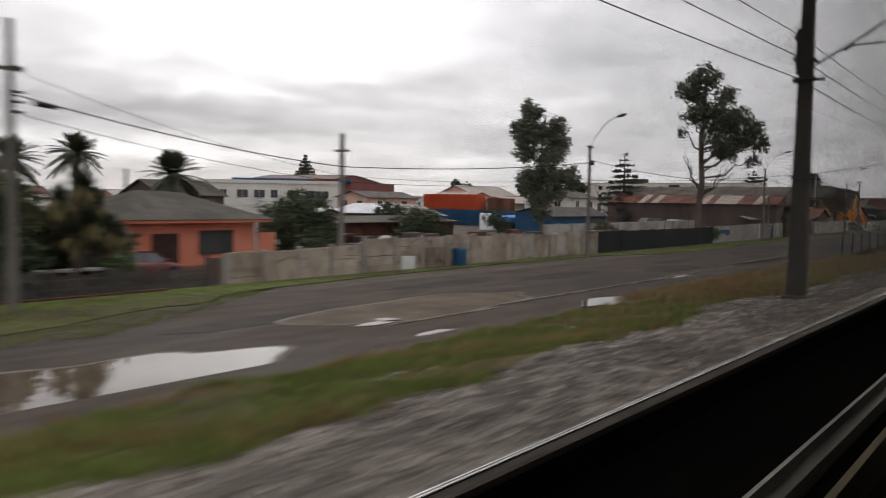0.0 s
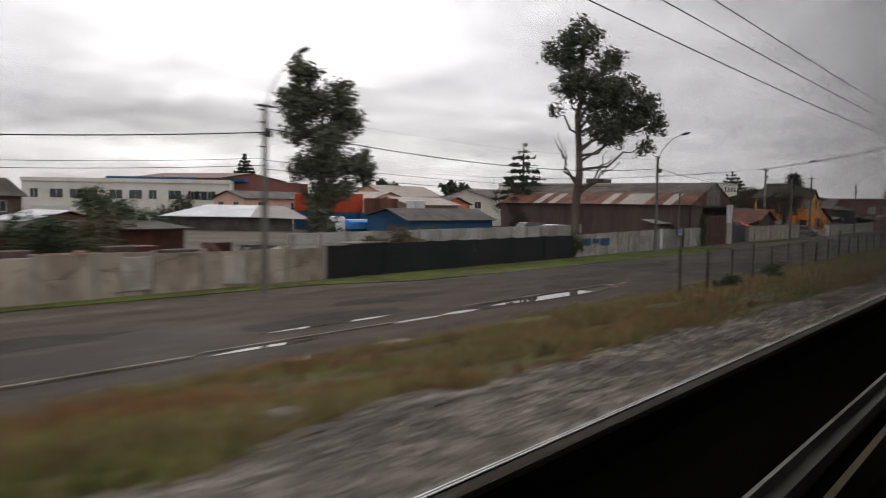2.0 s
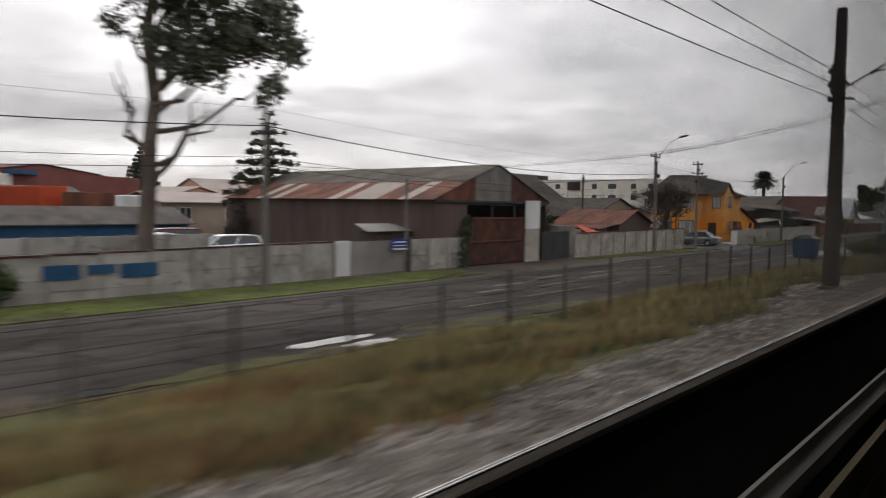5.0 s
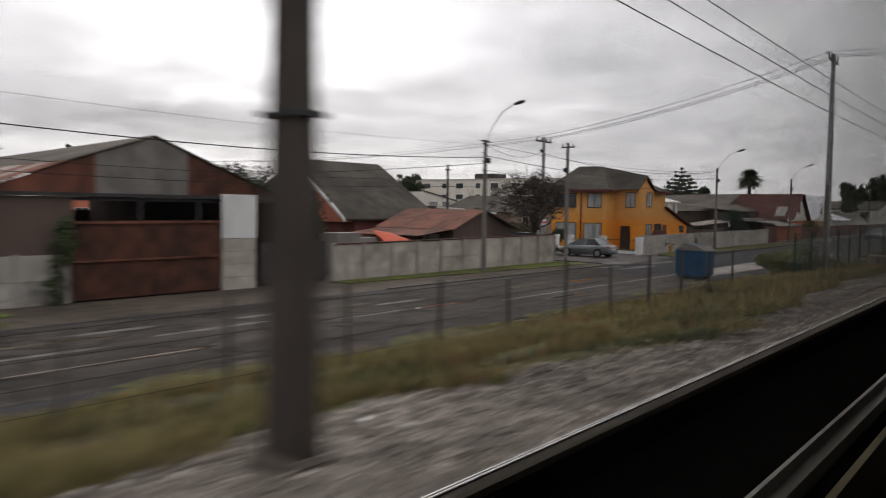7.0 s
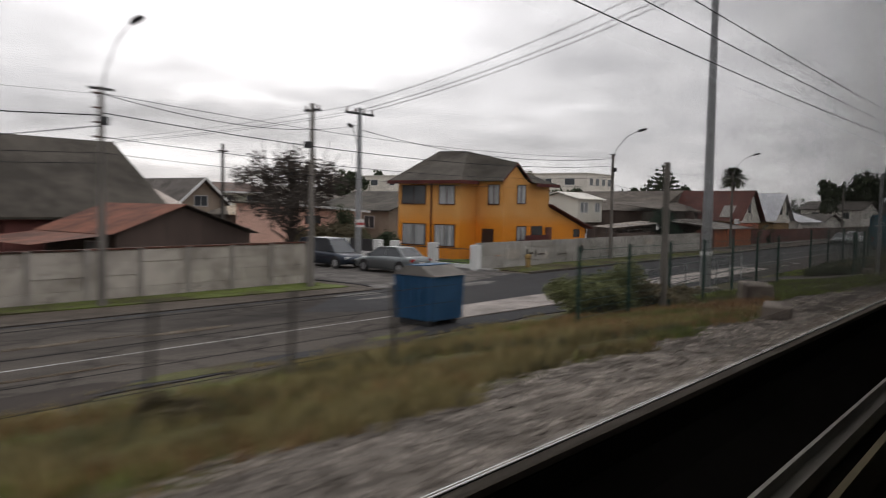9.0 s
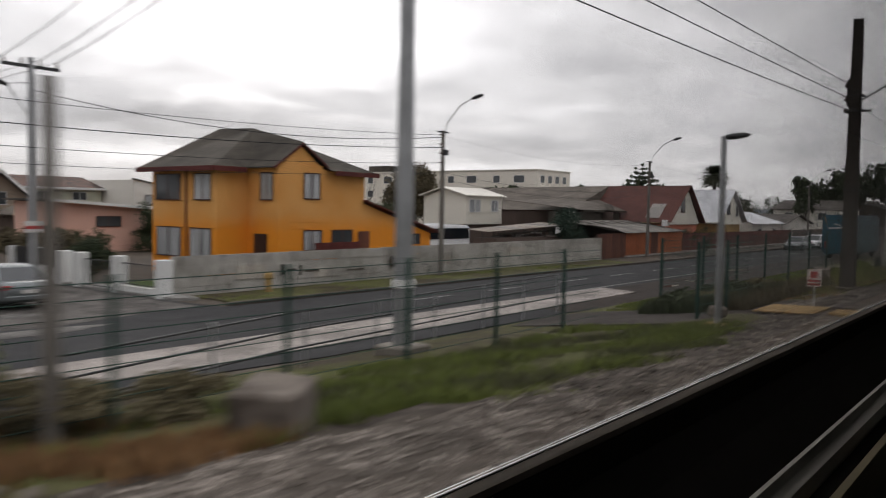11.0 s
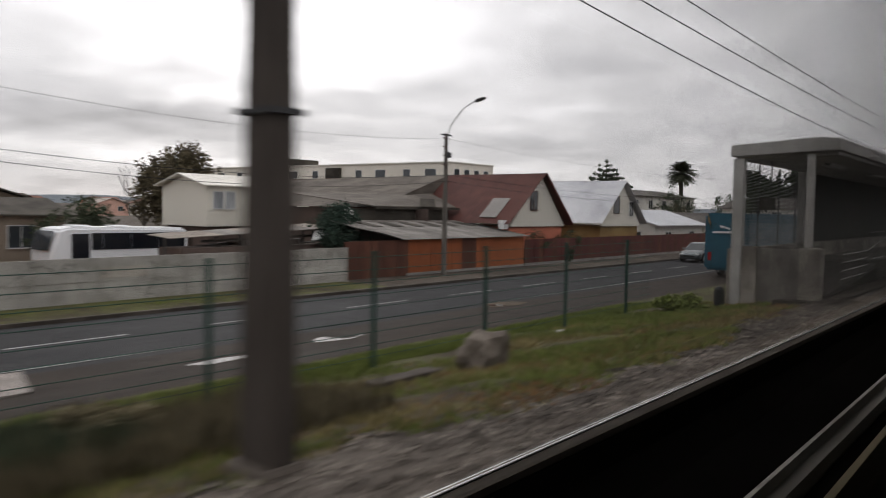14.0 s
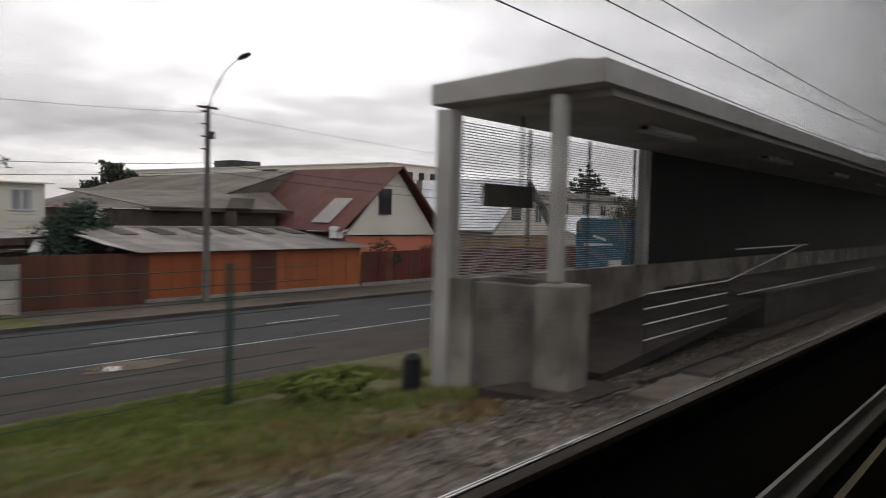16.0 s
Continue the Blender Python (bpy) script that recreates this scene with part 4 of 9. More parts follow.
part("cable_joint", tube([(11.6, 25.6, 6.55), (12.3, 25.65, 6.48)], [0.10, 0.08], 8), M_CABLE, pole_near, "thick black cable joint")
pole_left = empty("utility_pole", "tall grey timber pole with a small cross bar", "utility pole")
part("pole", tube([(28.0, 28.75, -0.1), (28.0, 28.75, 7.0)], [0.17, 0.12]), M_TIMBERPOLE, pole_left)
part("cross_bar", box(27.8, 28.2, 28.4, 29.1, 6.1, 6.2), M_TIMBERPOLE, pole_left)
pole_small = empty("utility_pole", "thin plain pole standing beside the wall", "utility pole")
part("pole", tube([(101.9, 29.4, 0), (101.9, 29.4, 5.2)], 0.09), M_TIMBERPOLE, pole_small)
for a, b in zip(POLES, POLES[1:]):
    if a[0] < 40:
        runs = ()
    elif a[0] < 120:
        runs = ((1.0, 0.75, 0.022), (2.3, 0.5, 0.011), (2.65, 0.55, 0.013), (0.28, 0.45, 0.006))
    elif a[0] < 160:
        runs = ((0.25, 0.6, 0.011), (0.92, 0.7, 0.018), (1.75, 0.6, 0.012), (2.3, 0.6, 0.009))
    else:
        runs = ((0.3, 0.6, 0.007), (2.3, 0.6, 0.011), (2.65, 0.7, 0.011))
    for drop, sag, r in runs:
        wire((a[0], a[1] - 0.1, a[2] - drop), (b[0], b[1] - 0.1, b[2] - drop), sag, r)
for z0, z1, z2, sag, r in ((6.75, 5.35, 6.55, 0.25, 0.024), (7.5, 4.9, 5.5, 0.3, 0.009), (6.2, 4.6, 5.2, 0.25, 0.012)):
    wire((10.8, 25.5, z0), (28.0, 28.65, z1), sag, r)
    wire((28.0, 28.65, z1), (48.8, 25.9, z2), sag, r)

# pole with a high cross bar at the corner of the side street
tp = empty("utility_pole", "concrete pole with a high cross bar and a small lantern", "utility pole")
part("pole", tube([(152.85, 36.2, -0.1), (152.85, 36.2, 10.0)], [0.22, 0.14]), M_STEEL, tp)
part("cross_bar", box(151.6, 154.1, 36.12, 36.28, 9.55, 9.68), M_DARKSTEEL, tp)
for k in (-1.15, -0.4, 0.4, 1.15):
    part("insulator", tube([(152.85 + k, 36.2, 9.68), (152.85 + k, 36.2, 9.95)], [0.07, 0.04]), M_CERAMIC, tp)
part("arm", tube([(152.85, 36.2, 7.3), (151.6, 35.6, 8.6)], 0.03), M_STEEL, tp)
part("lantern", lamp_head_bm((151.6, 35.6, 8.6), (-0.88, -0.42, 0.2)), M_DARKSTEEL, tp)
part("sign", box(152.45, 153.2, 36.0, 36.05, 2.3, 2.8), M_SIGNWHITE, tp, "small white street sign with a red band")
part("sign_band", box(152.45, 153.2, 35.985, 35.998, 2.45, 2.6), M_SIGNRED, tp)
CPX, CPY = 140.1, 26.65
cpole = empty("utility_pole", "plain grey pole at the corner of the side street", "utility pole")
part("pole", tube([(CPX, CPY, -0.1), (CPX, CPY, 8.2)], [0.15, 0.10]), M_TIMBERPOLE, cpole)
part("cross_bar", box(CPX - 0.05, CPX + 0.05, CPY - 0.5, CPY + 0.5, 7.85, 7.95), M_DARKSTEEL, cpole)
for k in (-0.4, 0.4):
    part("insulator", tube([(CPX, CPY + k, 7.95), (CPX, CPY + k, 8.12)], [0.06, 0.035]), M_CERAMIC, cpole)
part("cable_box", box(CPX - 0.42, CPX - 0.12, CPY - 0.15, CPY + 0.1, 6.2, 6.5, 0.02), M_DARKSTEEL, cpole)
bpole = empty("utility_pole", "thin dark pole behind the rusty shed", "utility pole")
part("pole", tube([(146.4, 41.8, -0.1), (146.4, 41.8, 7.4)], [0.13, 0.09]), M_WOODPOST, bpole)
part("cross_bar", box(146.0, 146.8, 41.75, 41.85, 6.9, 7.0), M_WOODPOST, bpole)
# very tall grey pole beside the track
bp = empty("utility_pole", "very tall light grey concrete pole with a cross bar", "utility pole")
part("pole", tube([(151.1, 12.7, 0.0), (151.1, 12.7, 14.4)], [0.25, 0.14], 12), M_STEEL, bp)
part("cross_bar", box(150.3, 153.1, 12.83, 12.77, 13.95, 14.08), M_DARKSTEEL, bp)
part("collar", tube([(151.1, 12.7, 1.75), (151.1, 12.7, 1.95)], 0.285, 12), M_WHITEPAINT, bp, "pale painted band")
part("base_block", box(150.6, 151.6, 12.2, 13.2, 0.0, 0.35, 0.04), M_SHELTERWALL, bp)
for k in (-1.3, -0.45, 0.45, 1.3):
    part("insulator", tube([(151.1 + k, 12.7, 14.08), (151.1 + k, 12.7, 14.4)], [0.07, 0.04]), M_CERAMIC, bp)
for k in (-1.15, 0.4, 1.15):
    wire((152.85 + k, 36.2, 9.95), (151.1 + k, 12.7, 14.4), 0.5, 0.02)
    wire((151.1 + k, 12.7, 14.4), (152.0 + k, -40, 14.0), 0.6, 0.02)
    wire((152.85 + k, 36.2, 9.95), (146.0 + k, 95, 9.5), 1.2, 0.013)
wire((130.2, 26.5, 7.4), (152.85, 36.2, 8.9), 0.7, 0.015)
wire((152.85, 36.2, 8.6), (170.7, 27.1, 7.6), 0.8, 0.018)
wire((130.2, 26.5, 6.3), (118, 60, 6.0), 0.5, 0.018)

# ---- walls, gates and fences along the street ----


def prefab_wall(name, x0, x1, y, h0, h1, m, label, rows=4, bay=2.05, cap=False, ragged=0.0, flush=False):
    """Posts with stacked concrete slabs between them; h0 and h1 are the heights of its two ends."""
    ob = empty(name, label, "wall", "concrete slab walls")
    n = max(1, round((x1 - x0) / bay))
    w = (x1 - x0) / n
    post = meshed("post", box(-0.06, 0.06, -0.05, 0.05, 0, 0.97, 0.012), m) if flush else meshed("post", box(-0.09, 0.09, -0.10, 0.10, 0, 1.0, 0.012), M_POST)
    pan = meshed("slab", box(0.065 if flush else 0.10, w - (0.065 if flush else 0.10), -0.045, 0.045, 0.006, 0.994, 0.008), m)
    cp = meshed("coping", box(0, w, -0.09, 0.09, 0, 0.07, 0.01), M_RUSTDARK)
    for i in range(n + 1):
        h = h0 + (h1 - h0) * i / n
        piece("post", post, ob, pose(x0 + i * w, y, -0.1) @ Matrix.Diagonal((1, 1, h + 0.12 + rng.uniform(0, 0.05), 1)))
        if i == n:
            break
        hm = h0 + (h1 - h0) * (i + 0.5) / n + rng.uniform(-ragged, ragged * 0.6)
        n_row = rows if not ragged else int(rng.choice((1, 2, 3, 4)))
        for r in range(n_row):
            piece("slab", pan, ob, pose(x0 + i * w, y + rng.uniform(-0.018, 0.018), -0.1 + (hm + 0.1) * r / n_row, 0, rng.uniform(-0.25, 0.25) * (1 + 4 * (ragged > 0)), 0) @ Matrix.Diagonal((1, 1, (hm + 0.1) / n_row, 1)))
        if cap:
            piece("coping", cp, ob, pose(x0 + i * w, y, hm + 0.005))
    return ob


prefab_wall("wall_garden", 20.6, 28.8, 28.15, 1.3, 1.55, M_WALLTAN, "low stained wall of broken concrete panels", ragged=0.12)
wl_ = prefab_wall("wall_cream", 29.0, 54.1, 28.1, 1.78, 1.62, M_WALLTAN, "stained tan wall of patched concrete panels", ragged=0.1, bay=2.3)
for k, (xa, xb, za, zb) in enumerate(((31.8, 32.9, 0.0, 0.72), (43.6, 45.0, 0.2, 1.5), (48.2, 49.4, 0.15, 1.35))):
    part("patch", box(xa, xb, 28.0, 28.04, za, zb, 0.01), (M_WHITEPAINT, M_WALL, M_WALL)[k], wl_, "pale repaired patch")
blue = part("drum", tube([(36.6, 27.75, 0.0), (36.6, 27.75, 0.45), (36.6, 27.75, 0.9), (36.6, 27.75, 1.02)], [0.40, 0.42, 0.42, 0.36], 16), M_BLUE, None)
tagged(blue, "faded blue plastic drum standing against the wall", "drum")

net = empty("fence_net", "fence covered with black shade netting", "fence")
sag_n = 12
for k in range(sag_n):
    xa, xb = 54.25 + k * 24.3 / sag_n, 54.25 + (k + 1) * 24.3 / sag_n
    part("net_panel", prism([(xa, -0.02), (xb, -0.02), (xb, 1.66 + 0.03 * math.sin(k * 2.1)), ((xa + xb) / 2, 1.60), (xa, 1.66 + 0.03 * math.sin(k * 2.1 - 2.1))], "y", 28.02 + 0.03 * math.sin(k * 1.7), 28.06 + 0.03 * math.sin(k * 1.7)), M_BLACKNET, net)
    part("stake", box(xa - 0.04, xa + 0.04, 28.1, 28.18, -0.05, 1.66), M_WOODPOST, net)

prefab_wall("wall_grey", 79.2, 95.5, 28.7, 1.62, 1.78, M_WALL_GREY, "grey wall of stacked concrete slabs", cap=True)
thing("scrawl", boxes((81.0, 82.4, 28.59, 28.61, 0.75, 1.3), (82.7, 83.8, 28.59, 28.61, 0.9, 1.25), (84.0, 85.6, 28.59, 28.61, 0.7, 1.25)), M_BLUE, "faded blue painted scrawl on the wall", "graffiti")
gate_grey = empty("gate_grey", "grey sheet gate with a white side door", "gate")
part("side_door", box(95.65, 96.85, 28.86, 28.94, 0.0, 1.82, 0.01), M_WHITEPAINT, gate_grey, "white painted metal door")
for k in range(4):
    part("sheet", corrugated((96.9 + k * 1.07, 28.9, 0.02), (97.95 + k * 1.07, 28.9, 0.02), (96.9 + k * 1.07, 28.9, 1.76), (97.95 + k * 1.07, 28.9, 1.76), 0.12, 0.012), M_ZINC, gate_grey, "flat grey metal sheet")
sign = empty("street_sign", "blue and white sign board on a post", "sign")
part("board", box(99.9, 101.15, 28.68, 28.72, 1.22, 1.82), M_SIGNBLUE, sign)
part("bar", boxes((100.0, 101.05, 28.665, 28.676, 1.62, 1.70), (100.0, 101.05, 28.665, 28.676, 1.44, 1.50), (99.92, 101.13, 28.665, 28.676, 1.23, 1.33)), M_SIGNWHITE, sign, "white lettering bars")
part("post", box(101.25, 101.45, 28.62, 28.82, -0.05, 1.9), M_WOODPOST, sign)
prefab_wall("wall_plain", 101.5, 106.9, 28.9, 1.78, 1.78, M_WALL_GREY, "plain grey wall of concrete slabs", rows=2)

# ---- rusty warehouse; its axis leans a little from the street's normal ----
ware = empty("warehouse", "long warehouse with brown walls and a patched rusty roof", "warehouse")


def along(x, d):
    """The warehouse's axis: d metres behind its front."""
    return (x + 0.165 * d, 28.9 + d)


DEP, EV, RG = 25.5, 4.05, 6.45
XE, XR, XF = 103.9, 110.6, 117.0
n_sheet = 24
for k in range(n_sheet):
    d0, d1 = DEP * k / n_sheet, DEP * (k + 1) / n_sheet
    roll_k = rng.rand()
    rust = M_RUST if roll_k < 0.66 else M_ZINC_PINK
    a0, a1, b0, b1 = along(XE - 0.25, d0), along(XE - 0.25, d1), along(XE + 3.1, d0), along(XE + 3.1, d1)
    c0, c1 = along(XR, d0), along(XR, d1)
    part("roof_sheet", corrugated((*a0, EV), (*a1, EV), (*b0, EV + 1.2), (*b1, EV + 1.2), 0.16, 0.02), rust, ware, "rusty corrugated roof sheet" if rust is M_RUST else "pale zinc roof sheet")
    part("upper_roof_sheet", corrugated((*b0, EV + 1.22), (*b1, EV + 1.22), (*c0, RG), (*c1, RG), 0.2, 0.02), M_BROWNROOF, ware)
    e0, e1 = along(XF + 0.2, d0), along(XF + 0.2, d1)
    part("far_roof_sheet", corrugated((*c0, RG), (*c1, RG), (*e0, EV), (*e1, EV), 0.2, 0.02), M_GREYROOF, ware)
for k in range(26):
    d0, d1 = 0.3 + (DEP - 0.3) * k / 26, 0.3 + (DEP - 0.3) * (k + 1) / 26
    p0, p1 = along(XE + 0.15, d0), along(XE + 0.15, d1)
    part("wall_board", slab([(p0[0], p0[1], -0.05), (p1[0], p1[1] - 0.02, -0.05), (p1[0] + 0.06, p1[1] - 0.02, -0.05), (p0[0] + 0.06, p0[1], -0.05)], EV + 0.05), M_BROWNWOOD, ware)
# front gable: boards above the gate
for k in range(16):
    xa, xb = XE + 0.2 + (XF - XE - 0.2) * k / 16, XE + 0.2 + (XF - XE - 0.2) * (k + 1) / 16
    za, zb = [EV + 0.1 + (RG - EV - 0.1) * (1 - abs(v - XR) / (XR - XE if v < XR else XF - XR)) for v in (xa, xb)]
    m = M_OLDZINC if 5 <= k <= 9 else (M_RUST if k < 5 else M_RUSTDARK)
    part("gable_board", prism([(xa, EV + 0.02), (xb - 0.015, EV + 0.02), (xb - 0.015, max(zb, EV + 0.06) - 0.06), (xa, max(za, EV + 0.06) - 0.06)], "y", 29.0, 29.05), m, ware)
part("lintel", box(XE, XF, 28.85, 29.05, EV - 0.12, EV + 0.02), M_DARKSTEEL, ware)
p0, p1 = along(XF, 0.3), along(XF, DEP)
part("far_wall", slab([(*p0, -0.05), (*p1, -0.05), (p1[0] + 0.06, p1[1], -0.05), (p0[0] + 0.06, p0[1], -0.05)], EV), M_BROWNWOOD, ware)
q0, q1 = along(XE + 0.2, DEP), along(XF, DEP)
part("back_wall", slab([(*q0, -0.05), (*q1, -0.05), (q1[0], q1[1] + 0.06, -0.05), (q0[0], q0[1] + 0.06, -0.05)], 3.25), M_BROWNWOOD, ware)
part("yard_floor", prism([along(XE + 0.3, 0.3), along(XF - 0.1, 0.3), along(XF - 0.1, DEP - 0.1), along(XE + 0.3, DEP - 0.1)], "z", -0.04, 0.01), M_DIRT, ware)
for k in range(9):
    part("front_board", box(XE + 0.1 + k * 0.36, XE + 0.44 + k * 0.36, 29.02 + 0.01 * (k % 2), 29.06 + 0.01 * (k % 2), -0.05, EV - 0.13), M_BROWNWOOD, ware)
part("door_post", boxes((109.9, 110.05, 29.02, 29.14, 0.0, EV - 0.13), (112.6, 112.75, 29.02, 29.14, 0.0, EV - 0.13)), M_DARKSTEEL, ware)
part("tie_beam", boxes((107.1, 117.0, 29.06, 29.16, 3.78, 3.92)), M_DARKSTEEL, ware)
gate_r = empty("gate_rusty", "tall dark rusty sheet gate", "gate")
for k in range(8):
    part("sheet", box(107.1 + k * 0.81, 107.1 + k * 0.81 + 0.80, 28.78 + 0.01 * (k % 2), 28.82 + 0.01 * (k % 2), 0.03, 3.02), M_RUSTDARK, gate_r)
part("rail", boxes((107.1, 113.55, 28.70, 28.77, 2.9, 3.0), (107.1, 113.55, 28.70, 28.77, 1.45, 1.53)), M_RUST, gate_r)
pillar = empty("gate_pillar", "white sheet above stacked concrete slabs beside the gate", "pillar")
part("upper_sheet", box(113.65, 115.5, 28.72, 28.80, 2.22, 4.15, 0.01), M_WHITEPAINT, pillar)
for k in range(4):
    part("slab", box(113.65, 115.45, 28.70, 28.82, -0.05 + k * 0.565, 0.505 + k * 0.565, 0.012), M_WALL, pillar)
gate_b = empty("gate_black", "dark grey sheet gate", "gate")
for k in range(5):
    part("sheet", box(115.65 + k * 0.80, 116.43 + k * 0.80, 28.62 + 0.012 * (k % 2), 28.66 + 0.012 * (k % 2), 0.03, 1.98), M_DARKSTEEL, gate_b)
thing("shed_roof_small", corrugated((100.4, 31.0, 2.15), (104.8, 31.0, 2.15), (101.4, 33.0, 2.55), (105.4, 33.0, 2.55), 0.18, 0.02), M_ZINC, "small pale lean-to roof against the warehouse", "lean-to roof")
thing("shed_small_wall", boxes((101.5, 104.9, 31.3, 32.9, 0.0, 2.16)), M_BROWNWOOD, "small shed below the lean-to roof", "shed")
prefab_wall("wall_pinkgrey", 119.85, 141.3, 28.3, 1.78, 1.88, M_WALL, "pinkish grey wall of stacked concrete slabs with posts", cap=True)
ws_ = prefab_wall("wall_street", 154.55, 191.3, 27.9, 1.58, 1.70, M_WALL_GREY, "long grey wall of concrete slabs", bay=3.0, rows=4, flush=True)
for k, (xa, xb, za, zb) in enumerate(((157.6, 159.2, 0.5, 1.1), (162.0, 162.9, 0.35, 0.8), (171.5, 172.6, 0.5, 1.0), (178.5, 180.4, 0.9, 1.3))):
    part("patch", box(xa, xb, 27.83, 27.85, za, zb), M_WALL, ws_, "pale painted-over patch")
thing("scrawl", boxes((160.0, 160.15, 27.82, 27.84, 0.55, 1.05), (160.3, 160.9, 27.82, 27.84, 0.7, 0.82), (161.1, 161.25, 27.82, 27.84, 0.5, 0.95), (161.4, 162.3, 27.82, 27.84, 0.62, 0.72), (164.2, 165.4, 27.82, 27.84, 0.55, 0.62)), M_BLOCK, "faint dark painted scrawl on the wall", "graffiti")
thing("painted_oval", tube([(167.5, 27.84, 0.85), (167.5, 27.82, 0.85)], 0.3, 18), M_BLOCK, "dark round painted mark on the wall", "graffiti")

# white gateposts and low wall of the corner house
corner = empty("corner_wall", "white masonry gateposts on a low white wall", "garden wall")
for yy in (27.5, 30.75, 33.9, 35.4, 38.2, 40.4):
    part("gatepost", box(153.65, 154.15, yy - 0.25, yy + 0.25, -0.05, 1.50, 0.02), M_WHITEPAINT, corner)
part("low_wall", boxes((153.75, 154.0, 27.75, 30.5, -0.05, 0.32), (153.75, 154.0, 35.65, 37.95, -0.05, 0.7)), M_WHITEPAINT, corner)
for y0, y1, zb in ((27.75, 30.5, 0.33), (31.05, 33.6, 0.05)):
    part("railing", boxes((153.86, 153.9, y0, y1, 1.2, 1.25), (153.86, 153.9, y0, y1, zb + 0.05, zb + 0.09), *[(153.87, 153.89, y0 + 0.1 + 0.24 * k, y0 + 0.12 + 0.24 * k, zb, 1.25) for k in range(11)]), M_DARKSTEEL, corner, "thin dark metal railing")
part("gate_leaf", boxes((153.85, 153.9, 35.65, 37.95, 0.71, 1.5), (153.85, 153.9, 38.45, 40.15, 0.05, 1.5)), M_DARKSTEEL, corner, "dark sheet gate")
thing("lawn", prism([(154.7, 28.1), (160.9, 28.1), (160.9, 34.0), (154.7, 34.0)], "z", -0.04, 0.03), M_LAWN, "green front lawn behind the gateposts", "lawn", kind="structure")
thing("hydrant", tube([(158.3, 26.6, 0), (158.3, 26.6, 0.55), (158.3, 26.6, 0.62), (158.3, 26.6, 0.78), (158.3, 26.6, 0.86)], [0.15, 0.15, 0.22, 0.2, 0.08], 10), M_YELLOW, "yellow hydrant on the grass verge", "hydrant")

# ---- window helper: frame and panes on a wall that faces -y or -x ----


def window(parent, face, at, a0, a1, z0, z1, pane=None, trim_m=None, bars=1, name="window"):
    pane, trim_m = pane or M_GLASS, trim_m or M_FRAME
    t, d = 0.06, 0.05

    def b(u0, u1, w0, w1, d0, d1):
        return (u0, u1, at - d1, at - d0, w0, w1) if face == "y" else (at - d1, at - d0, u0, u1, w0, w1)
    spans = [b(a0 - t, a1 + t, z1, z1 + t, 0.0, d), b(a0 - t, a1 + t, z0 - t, z0, 0.0, d + 0.03), b(a0 - t, a0, z0, z1, 0.0, d), b(a1, a1 + t, z0, z1, 0.0, d)]
    for k in range(bars):
        c = a0 + (a1 - a0) * (k + 1) / (bars + 1)
        spans.append(b(c - 0.025, c + 0.025, z0, z1, 0.0, d - 0.01))
    w = part(name, boxes(*spans), trim_m, parent)
    part("pane", boxes(b(a0, a1, z0, z1, 0.004, 0.02)), pane, w)
    return w


# ---- orange corner house ----
oh = empty("corner_house", "two-storey orange house with a dark hipped roof", "house")
ZE = 5.62
part("upper_wall", prism([(161.15, 34.25), (163.1, 34.25), (163.1, 31.85), (169.5, 31.85), (169.5, 40.1), (161.15, 40.1)], "z", 2.75, ZE), M_ORANGE, oh)
part("lower_wall", prism([(161.15, 34.25), (163.1, 34.25), (163.1, 31.85), (169.5, 31.85), (169.5, 40.1), (161.15, 40.1)], "z", -0.05, 2.745), M_ORANGE, oh)
part("gable_wall", prism([(163.1, ZE), (166.4, ZE), (164.7, 6.85)], "y", 31.87, 34.0), M_ORANGE, oh)
for k in range(26):
    z0 = 1.2 + k * 0.18
    if z0 < ZE:
        part("siding_board", box(163.12, 166.5, 31.80, 31.845, z0, z0 + 0.165), M_ORANGE, oh)
    else:
        s = max(0.02, (6.78 - z0) / (6.85 - ZE))
        part("siding_board", box(164.7 - 1.62 * s, 164.7 + 1.72 * s, 31.80, 31.845, z0, z0 + 0.165), M_ORANGE, oh)
hip = bmesh.new()
e = [hip.verts.new(c) for c in ((160.55, 33.7, ZE), (170.1, 31.3, ZE - 0.05), (170.1, 40.7, ZE), (160.55, 40.7, ZE), (162.95, 33.7, ZE), (166.45, 31.3, ZE))]
r = [hip.verts.new(c) for c in ((164.9, 39.2, 8.1), (165.6, 36.9, 8.1))]
for f in ((e[3], e[0], r[1], r[0]), (e[2], e[3], r[0]), (e[1], e[2], r[0], r[1]), (e[0], e[4], r[1]), (e[5], e[1], r[1])):
    hip.faces.new(f)
bmesh.ops.recalc_face_normals(hip, faces=hip.faces[:])
part("roof", hip, M_DARKROOF, oh)
part("gable_roof", slab([(162.75, 31.68, 5.62), (164.72, 31.68, 7.0), (165.4, 36.8, 8.0), (162.75, 33.9, 5.62)], 0.06), M_DARKROOF, oh)
part("gable_roof", slab([(164.72, 31.68, 7.0), (166.7, 31.68, 5.66), (166.7, 33.0, 5.9), (165.4, 36.8, 8.0)], 0.06), M_DARKROOF, oh)
part("bargeboard", slab([(162.70, 31.64, 5.54), (164.72, 31.64, 6.92), (164.72, 31.675, 6.92), (162.70, 31.675, 5.54)], 0.11), M_MAROON, oh, "maroon bargeboard")
part("bargeboard", slab([(164.72, 31.64, 6.92), (166.75, 31.64, 5.56), (166.75, 31.675, 5.56), (164.72, 31.675, 6.92)], 0.11), M_MAROON, oh, "maroon bargeboard")
